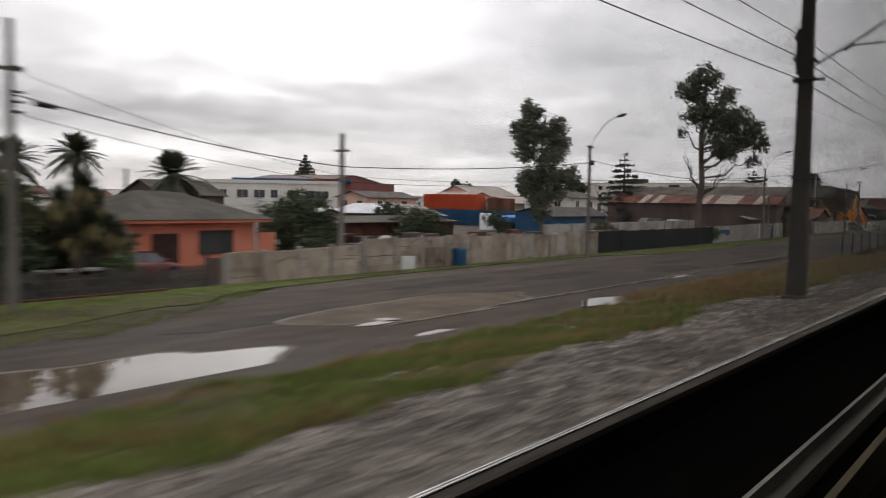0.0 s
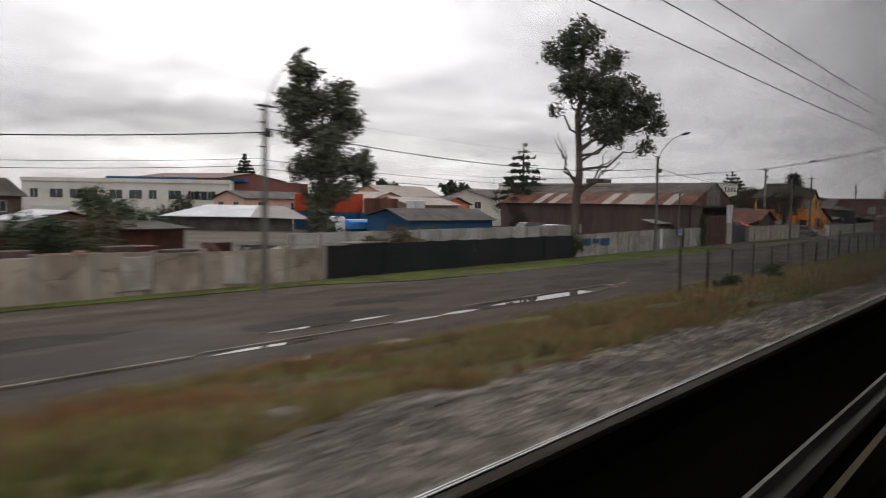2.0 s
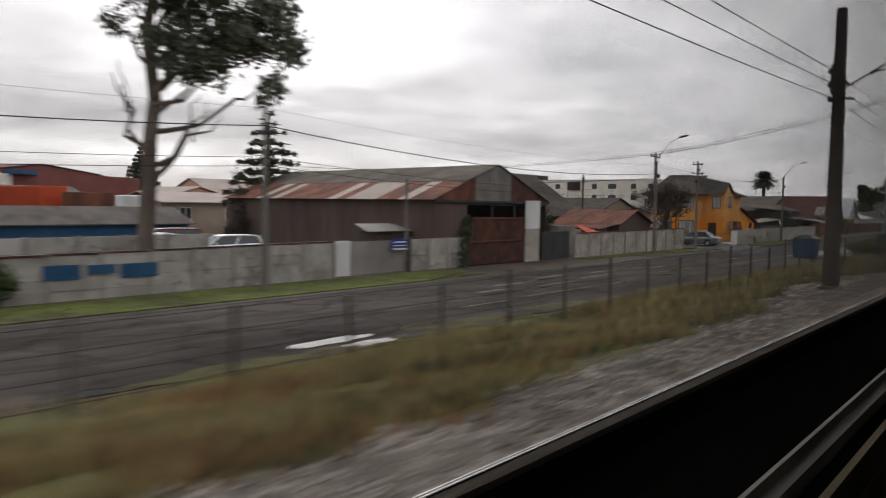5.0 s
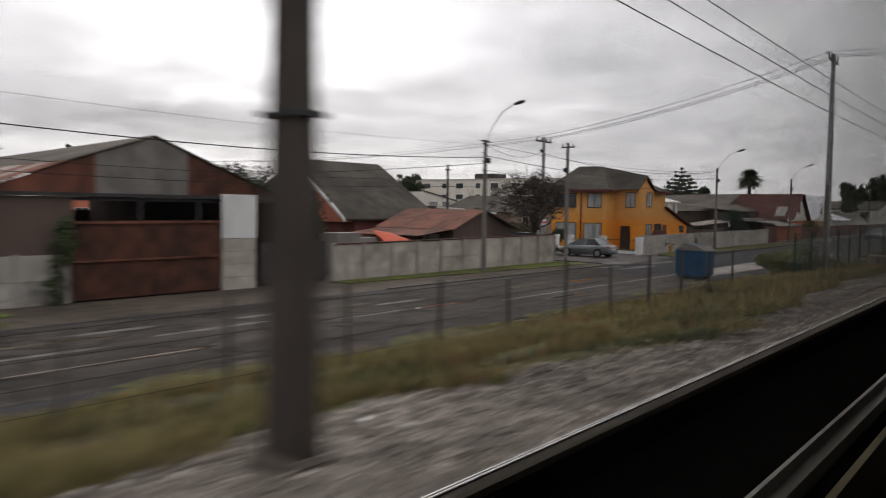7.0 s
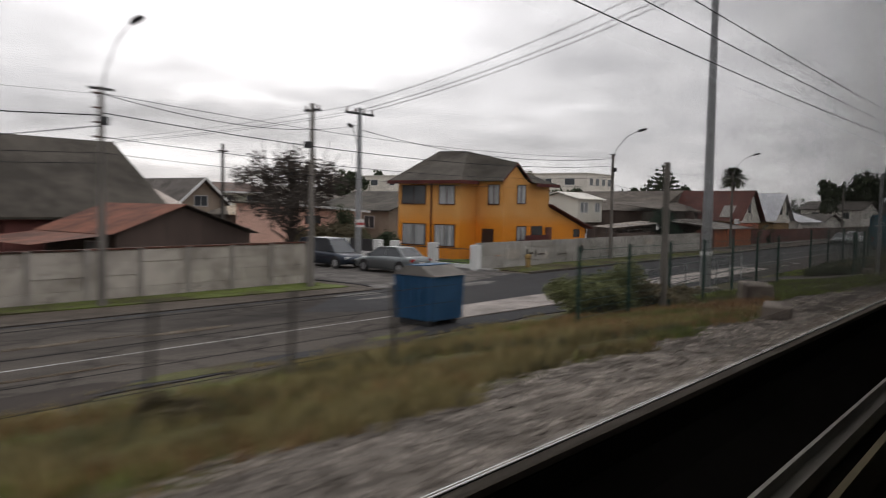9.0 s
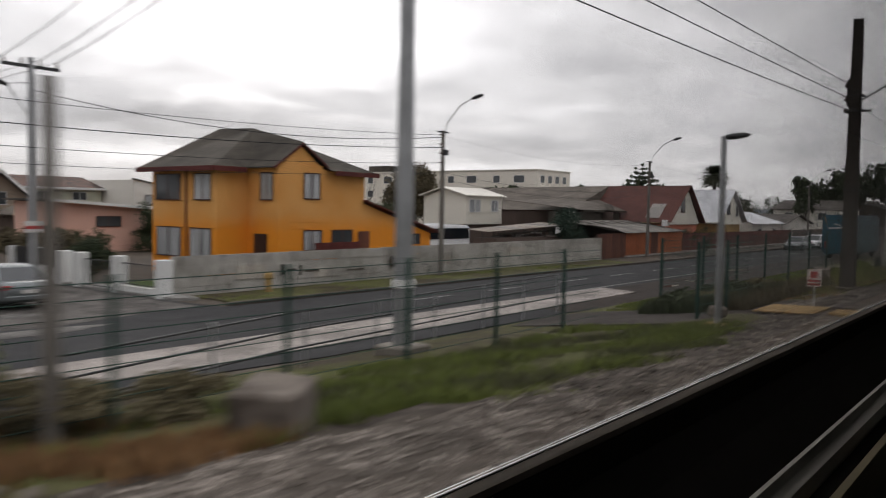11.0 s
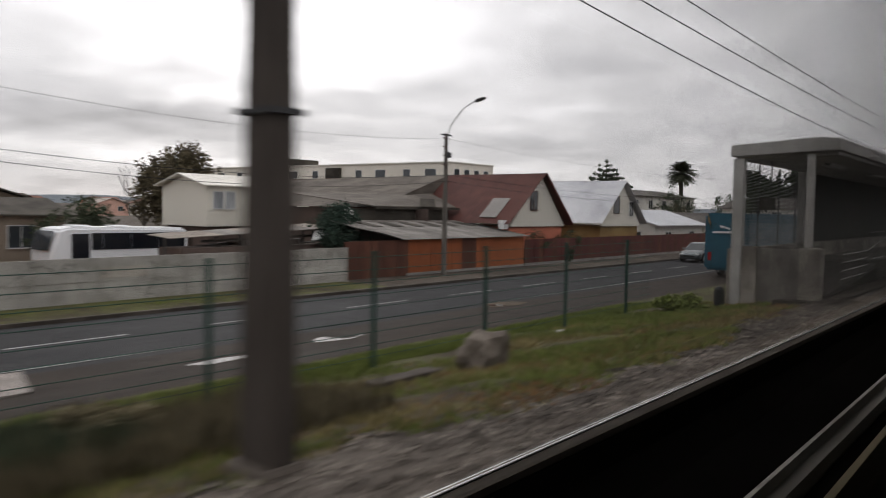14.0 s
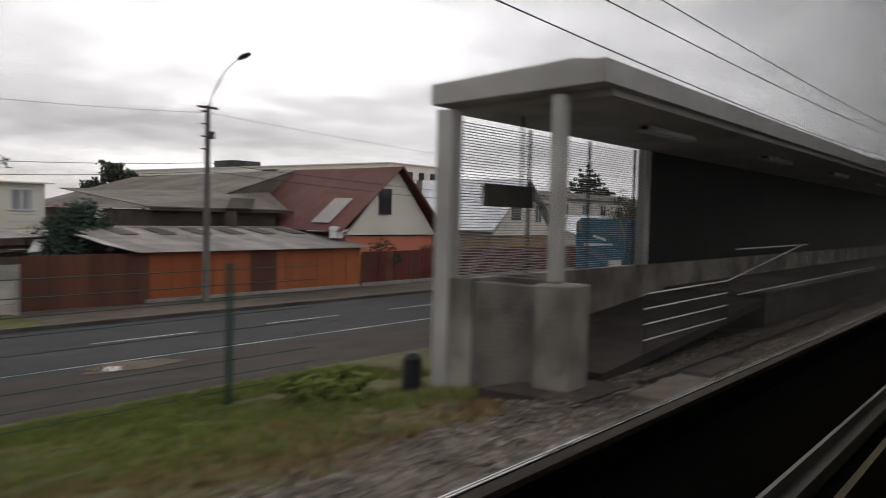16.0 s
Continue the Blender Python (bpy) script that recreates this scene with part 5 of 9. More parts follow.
part("fascia", boxes((160.5, 160.56, 33.65, 40.75, ZE - 0.22, ZE + 0.03), (160.5, 162.6, 33.6, 33.66, ZE - 0.22, ZE + 0.03), (166.7, 170.15, 31.24, 31.30, ZE - 0.25, ZE), (160.6, 161.15, 33.7, 40.7, ZE - 0.06, ZE - 0.02)), M_MAROON, oh, "maroon eaves board")
part("downpipe", tube([(161.1, 36.85, 0.2), (161.1, 36.85, 5.5)], 0.06), M_MAROON, oh)
window(oh, "x", 161.15, 37.45, 39.7, 3.95, 5.25)
window(oh, "x", 161.15, 34.75, 36.1, 3.95, 5.25, M_CURTAIN)
window(oh, "x", 163.1, 32.2, 33.1, 4.0, 5.35, M_CURTAIN)
window(oh, "y", 31.80, 164.9, 165.95, 4.1, 5.4, M_CURTAIN)
window(oh, "x", 161.15, 37.4, 39.6, 0.9, 2.4, M_CURTAIN)
window(oh, "x", 161.15, 34.7, 36.5, 0.9, 2.4, M_CURTAIN)
part("door", boxes((163.02, 163.09, 32.6, 33.6, 0.0, 2.2)), M_DOOR, oh, "dark brown front door")
window(oh, "y", 31.80, 164.9, 166.1, 1.35, 2.35, M_CURTAIN)
window(oh, "y", 31.85, 167.0, 168.5, 1.1, 2.35)
part("porch_door", boxes((169.0, 169.9, 31.77, 31.83, 0.3, 2.3)), M_RUST, oh, "reddish door")
part("porch_rail", boxes((165.2, 168.5, 31.2, 31.26, 1.1, 1.75)), M_MAROON, oh, "dark red porch board")
part("leanto_wall", prism([(169.5, -0.05), (175.6, -0.05), (175.6, 2.1), (169.5, 3.9)], "y", 31.9, 38.0), M_ORANGE, oh)
part("leanto_roof", slab([(169.4, 31.5, 4.0), (176.2, 31.5, 2.12), (176.2, 38.2, 2.12), (169.4, 38.2, 4.0)], 0.09), M_MAROON, oh, "maroon lean-to roof")
window(oh, "y", 31.9, 173.6, 174.5, 1.5, 2.05)

# ---- steep brown-roofed house and the rusty shed before it ----
af = empty("steep_roof_house", "small house with a steep dark roof and orange gable", "house")
part("roof_front", slab([(130.6, 38.2, 2.75), (140.9, 38.2, 2.75), (140.7, 44.6, 7.05), (131.7, 44.6, 7.05)], 0.12), M_DARKROOF, af)
part("roof_back", slab([(140.7, 44.7, 7.05), (131.7, 44.7, 7.05), (130.6, 51.0, 2.75), (142.0, 51.0, 2.75)], 0.12), M_DARKROOF, af)
part("gable_wall", prism([(39.0, 2.6), (50.2, 2.6), (44.65, 6.75)], "x", 131.9, 132.05), M_SALMON, af, "orange painted gable wall")
part("body", box(132.1, 140.4, 38.8, 50.4, -0.05, 2.85), M_BRICKRED, af)
part("end_wall", prism([(38.9, 2.6), (50.4, 2.6), (44.65, 6.85)], "x", 140.3, 140.45), M_BROWNWOOD, af)
part("bargeboard", slab([(130.5, 38.15, 2.65), (131.65, 44.65, 7.0), (131.5, 44.65, 7.0), (130.35, 38.15, 2.65)], 0.22), M_WHITEPAINT, af, "white bargeboard")
window(af, "x", 131.9, 42.6, 44.6, 3.7, 5.1, M_CURTAIN, M_WHITEFRAME)
rs = empty("rusty_shed", "low shed with a rusty corrugated roof", "shed")
for k in range(7):
    y0 = 30.8 + k
    part("roof_sheet", corrugated((132.9, y0, 2.3), (132.9, y0 + 0.99, 2.3), (136.5, y0, 3.6), (136.5, y0 + 0.99, 3.6), 0.16, 0.02), M_RUST, rs)
    part("roof_sheet", corrugated((136.5, y0, 3.6), (136.5, y0 + 0.99, 3.6), (140.6, y0, 2.25), (140.6, y0 + 0.99, 2.25), 0.16, 0.02), M_GREYROOF, rs)
part("wall", prism([(133.4, -0.05), (140.2, -0.05), (140.2, 2.25), (136.5, 3.5), (133.4, 2.35)], "y", 31.2, 37.6), M_BROWNWOOD, rs)
part("lean_roof", corrugated((129.8, 31.2, 1.95), (129.8, 37.4, 1.95), (133.2, 31.2, 2.3), (133.2, 37.4, 2.3), 0.18, 0.02), M_RUST, rs)
window(rs, "x", 133.4, 32.5, 33.6, 1.1, 1.9, M_CURTAIN, M_WHITEFRAME)

# ---- salmon and pale houses behind the side street ----
sh = empty("peach_house", "low peach-coloured house with a grey sheet roof", "house")
part("wall", prism([(163.8, -0.05), (174.6, -0.05), (174.6, 3.06), (163.8, 3.70)], "y", 57.0, 63.5), M_PEACH, sh)
part("roof", slab([(163.1, 56.3, 3.78), (175.0, 56.3, 3.08), (175.0, 64.0, 3.08), (163.1, 64.0, 3.78)], 0.10), M_GREYROOF, sh)
part("fascia", slab([(163.1, 56.2, 3.68), (175.0, 56.2, 2.98), (175.0, 56.29, 2.98), (163.1, 56.29, 3.68)], 0.22), M_WHITEPAINT, sh, "pale fascia board")
window(sh, "y", 57.0, 166.9, 168.8, 1.9, 2.6, M_GLASS, M_FRAME)
th = empty("tan_gable_house", "tan house with a steep grey roof", "house")
part("gable_wall", prism([(162.6, -0.05), (170.4, -0.05), (170.4, 2.9), (166.5, 6.15), (162.6, 2.9)], "y", 73.0, 84.0), M_TANWALL, th)
part("roof", slab([(161.7, 72.3, 2.25), (166.5, 72.3, 6.25), (166.5, 84.5, 6.25), (161.7, 84.5, 2.25)], 0.12), M_GREYROOF, th)
part("roof", slab([(166.5, 72.3, 6.25), (171.2, 72.3, 2.25), (171.2, 84.5, 2.25), (166.5, 84.5, 6.25)], 0.12), M_GREYROOF, th)
part("bargeboard", slab([(161.6, 72.16, 2.02), (166.5, 72.16, 6.12), (166.5, 72.28, 6.12), (161.6, 72.28, 2.02)], 0.30), M_WHITEPAINT, th, "white bargeboard")
part("bargeboard", slab([(166.5, 72.16, 6.12), (171.3, 72.16, 2.02), (171.3, 72.28, 2.02), (166.5, 72.28, 6.12)], 0.30), M_WHITEPAINT, th, "white bargeboard")
window(th, "y", 73.0, 165.6, 167.2, 3.35, 4.4, M_GLASS, M_WHITEFRAME)
po = empty("porch_house", "small hut with a pale beige hipped roof", "house")
part("wall", box(165.3, 168.8, 66.4, 70.0, -0.05, 2.5), M_BROWNWOOD, po)
part("roof", slab([(164.7, 65.9, 2.5), (166.0, 68.0, 3.35), (168.4, 68.0, 3.45), (169.2, 65.9, 2.4)], 0.08), M_TAN, po, "pale beige roof sheet")
part("roof", slab([(164.7, 65.9, 2.5), (164.7, 70.2, 2.5), (166.0, 68.0, 3.35)], 0.08), M_BROWNROOF, po, "brown side of the roof")
fh = empty("pale_flat_house", "long pale green house with a dull red low roof", "house")
part("wall", box(167.2, 177.3, 75.5, 84.0, -0.05, 4.95), M_PALEGREEN, fh)
part("roof", prism([(74.8, 4.97), (84.6, 4.97), (79.7, 6.2)], "x", 166.9, 177.4), M_RUSTDARK, fh, "dull red low roof")
part("eave", box(166.9, 177.4, 74.7, 74.79, 4.85, 5.05), M_WHITEPAINT, fh, "pale eaves board")
for xw in (170.9, 174.4):
    window(fh, "y", 75.5, xw, xw + 1.3, 3.9, 4.6, M_GLASS, M_WHITEFRAME)
wf = empty("white_flat_house", "white house with a sloping parapet beside the pale green house", "house")
part("wall", prism([(177.45, -0.05), (186.0, -0.05), (186.0, 4.45), (177.45, 5.9)], "y", 70.0, 80.0), M_WHITEWALL, wf)
part("coping", slab([(177.3, 69.85, 5.92), (186.1, 69.85, 4.45), (186.1, 69.99, 4.45), (177.3, 69.99, 5.92)], 0.14), M_GREYROOF, wf, "grey coping")
for xw in (178.7, 181.6):
    window(wf, "y", 70.0, xw, xw + 1.55, 3.55, 4.45, M_CURTAIN, M_FRAME)
yf = empty("board_fence", "weathered grey board fence across the end of the yard", "fence")
for k in range(26):
    part("board", box(145.6 + k * 0.42, 145.99 + k * 0.42, 52.0 - 0.02 * (k % 3), 52.04 - 0.02 * (k % 3), -0.05, 1.66 + 0.06 * (k % 4)), M_WOODPOST if k % 5 else M_BROWNWOOD, yf)
part("rail", box(145.6, 156.5, 52.05, 52.12, 1.2, 1.3), M_WOODPOST, yf)
thing("low_wall", box(148.9, 150.3, 41.0, 41.25, -0.05, 0.42, 0.02), M_PEACH, "short low peach-painted wall beside the street", "wall")
thing("gate_pillar", box(148.4, 148.75, 45.9, 46.2, -0.05, 1.2, 0.02), M_PEACH, "stubby pink gate pillar", "pillar")

# ---- left of the warehouse: garden house, yards and the buildings behind ----
ph = empty("salmon_house", "low salmon-coloured house with a grey hipped roof", "house")
part("wall", box(19.1, 26.3, 33.5, 41.0, -0.05, 2.45), M_SALMON, ph)
part("roof", prism([(18.6, 32.9), (27.0, 32.9), (27.0, 41.6), (18.6, 41.6)], "z", 2.46, 2.62), M_SALMON, ph, "salmon painted eaves board")
hp = bmesh.new()
e = [hp.verts.new(c) for c in ((18.5, 32.8, 2.63), (27.1, 32.8, 2.63), (27.1, 41.7, 2.63), (18.5, 41.7, 2.63))]
r = [hp.verts.new(c) for c in ((21.6, 37.0, 4.0), (24.4, 37.5, 3.95))]
for f in ((e[0], e[1], r[1], r[0]), (e[1], e[2], r[1]), (e[2], e[3], r[0], r[1]), (e[3], e[0], r[0])):
    hp.faces.new(f)
part("hipped_roof", hp, M_DARKROOF, ph, "weathered dark sheet roof")
window(ph, "y", 33.5, 23.0, 24.9, 0.95, 2.0, M_GLASS, M_FRAME)
part("door", boxes((20.4, 21.8, 33.43, 33.495, 0.0, 1.95)), M_DOOR, ph, "dark open doorway")
part("side_wall_panel", box(26.55, 27.6, 33.4, 33.5, -0.05, 1.9), M_SALMON, ph)
part("chimney_pipe", tube([(22.0, 38.5, 4.0), (22.0, 38.5, 5.1)], 0.08), M_DARKSTEEL, ph)
gf_ = empty("garden_fence", "dark timber paling fence before the garden", "fence")
for k in range(60):
    part("paling", box(8.0 + k * 0.2, 8.13 + k * 0.2, 28.25, 28.29, -0.03, 0.75 + rng.uniform(0, 0.3)), M_WOODPOST, gf_)
for z in (0.25, 0.6):
    part("rail", box(8.0, 20.0, 28.30, 28.35, z, z + 0.06), M_WOODPOST, gf_)
gp_ = empty("garden_gate", "patched board gate between dark posts before the salmon house", "gate")
for xa in (19.75, 21.6):
    part("post", box(xa - 0.07, xa + 0.07, 28.2, 28.36, -0.05, 1.35, 0.01), M_WOODPOST, gp_)
for k in range(6):
    part("board", box(19.85 + k * 0.28, 20.11 + k * 0.28, 28.26, 28.30, 0.02, 1.08 + rng.uniform(0, 0.12)), (M_BROWNWOOD, M_WALLTAN)[k > 1], gp_)
part("rail", boxes((19.8, 21.55, 28.31, 28.35, 0.3, 0.38), (19.8, 21.55, 28.31, 28.35, 0.85, 0.93)), M_WOODPOST, gp_)
for xa in (13.3, 14.25, 15.2):
    wb_ = empty("waste_bin", "dark wheeled waste bin with a pale lid", "bin", "bins before the garden", at=(xa, 28.95, 0.0))
    part("body", prism([(-0.27, 0.05), (0.27, 0.05), (0.32, 0.86), (-0.32, 0.86)], "y", -0.28, 0.28), M_RUBBER, wb_)
    part("lid", prism([(-0.34, 0.865), (0.34, 0.865), (0.30, 0.95), (-0.30, 0.95)], "y", -0.32, 0.33), M_ZINC, wb_, "pale dusty lid")
    for yw in (-0.2, 0.2):
        part("wheel", tube([(0.24, yw - 0.03, 0.1), (0.24, yw + 0.03, 0.1)], 0.1, 10), M_TYRE, wb_)
thing("garden_edge", box(7.5, 17.5, 27.6, 27.8, -0.02, 0.10, 0.02), M_RUSTDARK, "low brick-coloured edging before the garden", "edging")


def car(name, label, L, W, H, paint, m, kind="saloon"):
    """A car with lofted body, glasshouse, pillars, wheels and lamps; it looks along +x at the origin."""
    ob = empty(name, label, "car")
    ob.matrix_world = m
    a, w = L / 2, W / 2
    tail = 0.96 if kind == "saloon" else 1.02
    # station along the car, share of the half width, belt height, underside
    stations = [(-a, 0.80, tail - 0.20, 0.42), (-a + 0.06, 0.90, tail - 0.04, 0.32), (-a + 0.35, 0.98, tail, 0.24), (-0.15 * L, 1.0, 0.97, 0.20), (0.14 * L, 1.0, 0.93, 0.20), (0.27 * L, 0.99, 0.90, 0.20), (a - 0.45, 0.96, 0.80, 0.22), (a - 0.10, 0.88, 0.70, 0.28), (a, 0.74, 0.58, 0.38)]
    bm = bmesh.new()
    rings = []
    for x, s, z, u in stations:
        h = z - u
        half = [(0.90, 0.0), (1.0, 0.16), (1.0, 0.52), (0.975, 0.80), (0.90, 0.96), (0.70, 1.0)]
        ring = [(p * s * w, u + q * h) for p, q in half] + [(-p * s * w, u + q * h) for p, q in half[::-1]]
        rings.append([bm.verts.new((x, y, zz)) for y, zz in ring])
    for r0, r1 in zip(rings, rings[1:]):
        for k in range(len(r0)):
            bm.faces.new((r0[k], r0[(k + 1) % 12], r1[(k + 1) % 12], r1[k]))
    bm.faces.new(rings[0][::-1]), bm.faces.new(rings[-1])
    bmesh.ops.recalc_face_normals(bm, faces=bm.faces[:])
    for f in bm.faces:
        f.smooth = True
    part("body", bm, paint, ob)
    b0, b1 = (-a + 0.62, 0.27 * L) if kind == "saloon" else (-a + 0.12, 0.28 * L)
    t0, t1 = (b0 + 0.62, 0.10 * L) if kind == "saloon" else (b0 + 0.28, 0.11 * L)
    wb_, wt, zb, zt = w * 0.88, w * 0.70, 0.90, H - 0.05
    bm = bmesh.new()
    lo = [bm.verts.new((x, y, zb)) for x, y in ((b0, -wb_), (b1, -wb_), (b1, wb_), (b0, wb_))]
    hi = [bm.verts.new((x, y, zt)) for x, y in ((t0, -wt), (t1, -wt), (t1, wt), (t0, wt))]
    for k in range(4):
        bm.faces.new((lo[k], lo[(k + 1) % 4], hi[(k + 1) % 4], hi[k]))
    bm.faces.new(hi), bm.faces.new(lo[::-1])
    part("window_glass", bm, M_GLASS, ob, "dark car windows")
    bm = prism([(t0 - 0.06, zt - 0.03), (t1 + 0.08, zt - 0.04), (t1 - 0.12, H - 0.01), ((t0 + t1) / 2, H + 0.01), (t0 + 0.12, H - 0.005)], "y", -wt - 0.03, wt + 0.03)
    bmesh.ops.bevel(bm, geom=bm.edges[:], offset=0.025, segments=2, affect="EDGES")
    part("roof", bm, paint, ob)
    mid0, mid1 = b0 + (b1 - b0) * 0.52, t0 + (t1 - t0) * 0.50
    for s in (-1, 1):
        for xl, xh, r in ((b0, t0, 0.06 if kind == "saloon" else 0.10), (mid0, mid1, 0.035), (b1, t1, 0.03)):
            part("pillar", tube([(xl, s * (wb_ + 0.004), zb), (xh, s * (wt + 0.004), zt)], r, 6), paint, ob)
        part("tail_lamp", box(-a + 0.01, -a + 0.16, min(s * W * 0.31, s * W * 0.455), max(s * W * 0.31, s * W * 0.455), tail - 0.26, tail - 0.10, 0.02), M_LAMPRED, ob)
        part("head_lamp", box(a - 0.26, a - 0.03, min(s * W * 0.25, s * W * 0.43), max(s * W * 0.25, s * W * 0.43), 0.55, 0.68, 0.02), M_WHITEFRAME, ob)
        part("door_mirror", box(0.20 * L, 0.20 * L + 0.12, min(s * (w + 0.02), s * (w + 0.2)), max(s * (w + 0.02), s * (w + 0.2)), 0.92, 1.06, 0.02), paint, ob)
        for xw in (-0.30 * L, 0.31 * L):
            part("wheel_arch", tube([(xw, s * (w - 0.12), 0.34), (xw, s * (w + 0.006), 0.34)], 0.375, 18), M_TYRE, ob)
            wh = part("wheel", tube([(xw, s * (w - 0.2), 0.31), (xw, s * (w + 0.018), 0.31)], 0.31, 18), M_TYRE, ob)
            part("rim", tube([(xw, s * (w + 0.019), 0.31), (xw, s * (w + 0.03), 0.31)], [0.20, 0.17], 12), M_STEEL, wh)
    part("rear_bumper", box(-a - 0.03, -a + 0.2, -w * 0.86, w * 0.86, 0.34, 0.52, 0.04), paint, ob)
    part("front_grille", box(a - 0.12, a + 0.01, -w * 0.5, w * 0.5, 0.40, 0.54, 0.02), M_TYRE, ob)
    part("number_plate", box(-a - 0.02, -a + 0.05, -0.25, 0.25, 0.58, 0.70), M_SIGNWHITE, ob)
    return ob


car("parked_car", "dull red saloon parked in the garden", 4.1, 1.65, 1.40, M_CARRED, pose(18.3, 31.2, -0.02, 0, 0, 8))
car("parked_car", "silver saloon parked across the side street", 4.5, 1.75, 1.45, M_CARSILVER, pose(148.85, 29.6, 0.01, 0, 0, 88))
car("parked_car", "dark blue estate car parked in the side street", 4.5, 1.82, 1.72, M_CARBLUE, pose(149.15, 34.85, 0.01, 0, 0, -92), "estate")
car("parked_car", "silver saloon parked far down the street", 4.4, 1.75, 1.45, M_CARSILVER, pose(224.0, 22.0, 0.01, 0, 0, 178))
car("parked_car", "white hatchback parked far down the street", 4.2, 1.75, 1.5, M_CARWHITE, pose(232.0, 22.2, 0.01, 0, 0, 178), "estate")
car("parked_car", "red pick-up parked behind the wall", 4.6, 1.8, 1.75, M_CARRED, pose(94.5, 42.0, 0.35, 0, 0, 160), "estate")
car("parked_car", "white saloon parked behind the wall", 4.4, 1.75, 1.5, M_CARWHITE, pose(90.5, 36.8, 0.55, 0, 0, 170))
car("parked_car", "white estate car parked behind the wall", 4.6, 1.8, 1.5, M_CARWHITE, pose(98.5, 41.5, 0.15, 0, 0, 165), "estate")


def facing_block(name, label, category, A, B, depth, h, m):
    """A long building whose front runs from A to B in plan; parts may be set in its own frame: x along the front, y inwards."""
    ob = empty(name, label, category)
    d = Vector((B[0] - A[0], B[1] - A[1], 0))
    ob.matrix_world = Matrix.Translation((A[0], A[1], 0)) @ Matrix.Rotation(math.atan2(d.y, d.x), 4, "Z")
    part("wall", box(0, d.length, 0, depth, -0.1, h), m, ob)
    return ob, d.length


wb, WL = facing_block("cream_factory", "long cream factory with a row of dark windows", "factory", (94.0, 150.5), (119.2, 122.7), 16, 7.45, M_WHITEWALL)
part("parapet", box(-0.2, WL + 0.2, -0.2, 0.0, 6.9, 7.6), M_WHITEWALL, wb)
for k in range(10):
    a0 = 1.5 + k * 3.55
    window(wb, "y", 0.0, a0, a0 + (2.3 if k % 3 else 1.4), 3.9, 5.5, M_GLASS, M_WHITEFRAME, name="window")
window(wb, "y", 0.0, 30.5, 35.0, 3.8, 5.4, M_GLASS, M_WHITEFRAME, 2)
part("lower_band", box(0, WL, -0.06, -0.002, 2.2, 2.6), M_WHITEPAINT, wb)
part("roof_edge", box(14, WL + 2, 3.0, 15.0, 7.46, 8.1), M_BLUE, wb, "blue roof edge")
rb = empty("red_hall", "large brick-red hall with a low gable", "hall")
rb.matrix_world = Matrix.Translation((118.5, 124.5, 0)) @ Matrix.Rotation(math.atan2(9.0, 30.0), 4, "Z")
part("wall", prism([(0, -0.1), (31, -0.1), (31, 7.75), (22, 7.9), (9.5, 9.15), (0, 7.9)], "y", 0, 22), M_BRICKRED, rb)
part("roof_edge", slab([(-0.2, -0.2, 7.95), (9.5, -0.2, 9.2), (9.5, 22, 9.2), (-0.2, 22, 7.95)], 0.12), M_REDROOF, rb)
part("roof_edge", slab([(9.5, -0.2, 9.2), (22, -0.2, 7.95), (22, 22, 7.95), (9.5, 22, 9.2)], 0.12), M_REDROOF, rb)

ws = empty("open_shed", "open shed with a pale sheet roof", "shed")
part("roof_left", corrugated((84.5, 91.0, 1.7), (92.0, 82.0, 1.7), (92.5, 92.0, 3.2), (96.5, 86.0, 3.2), 0.5, 0.04), M_WHITEROOF, ws)
part("roof_right", corrugated((92.0, 82.0, 1.7), (97.0, 76.0, 1.5), (96.5, 86.0, 3.2), (99.0, 83.5, 3.1), 0.5, 0.04), M_ZINC, ws)
part("wall", prism([(86.0, 90.0), (96.0, 78.5), (99.0, 84.0), (92.5, 91.0)], "z", -0.05, 1.6), M_GREYROOF, ws)

ct = empty("shipping_container", "orange-red shipping container stacked on a blue one", "container", "containers")
for k in range(28):
    part("rib", box(102.55, 102.62, 74.9 + k * 0.385, 75.09 + k * 0.385, 2.55, 4.85), M_REDORANGE, ct)
part("body", box(102.63, 105.2, 74.8, 85.7, 2.45, 4.95, 0.03), M_REDORANGE, ct)
part("door", box(102.7, 105.1, 74.72, 74.79, 2.5, 4.9), M_REDORANGE, ct)
ct2 = empty("shipping_container", "blue shipping container on the ground", "container", "containers")
part("body", box(102.63, 105.2, 74.0, 85.9, -0.05, 2.44, 0.03), M_BLUE, ct2)
for k in range(28):
    part("rib", box(102.55, 102.62, 74.2 + k * 0.41, 74.4 + k * 0.41, 0.1, 2.3), M_BLUE, ct2)
thing("crate_orange", box(104.0, 107.5, 70.5, 73.5, 2.4, 4.4, 0.03), M_RUST, "rusty orange steel box on a blue container", "container")
thing("container_blue", box(103.5, 108.0, 68.0, 73.7, -0.05, 2.39, 0.03), M_BLUE, "blue steel container in the yard", "container")
thing("white_tank", box(106.0, 108.0, 66.2, 67.8, -0.05, 4.2, 0.1), M_WHITEPAINT, "white steel tank beside the containers", "tank")

bs = empty("blue_shed", "blue metal shed with a grey low-pitched roof", "shed")
part("wall", prism([(52.0, -0.05), (57.6, -0.05), (57.6, 2.4), (54.6, 3.1), (52.0, 2.0)], "x", 88.0, 103.0), M_BLUE, bs)
part("roof", slab([(87.6, 51.7, 1.98), (103.4, 51.7, 1.98), (103.4, 54.6, 3.18), (87.6, 54.6, 3.18)], 0.08), M_GREYROOF, bs)
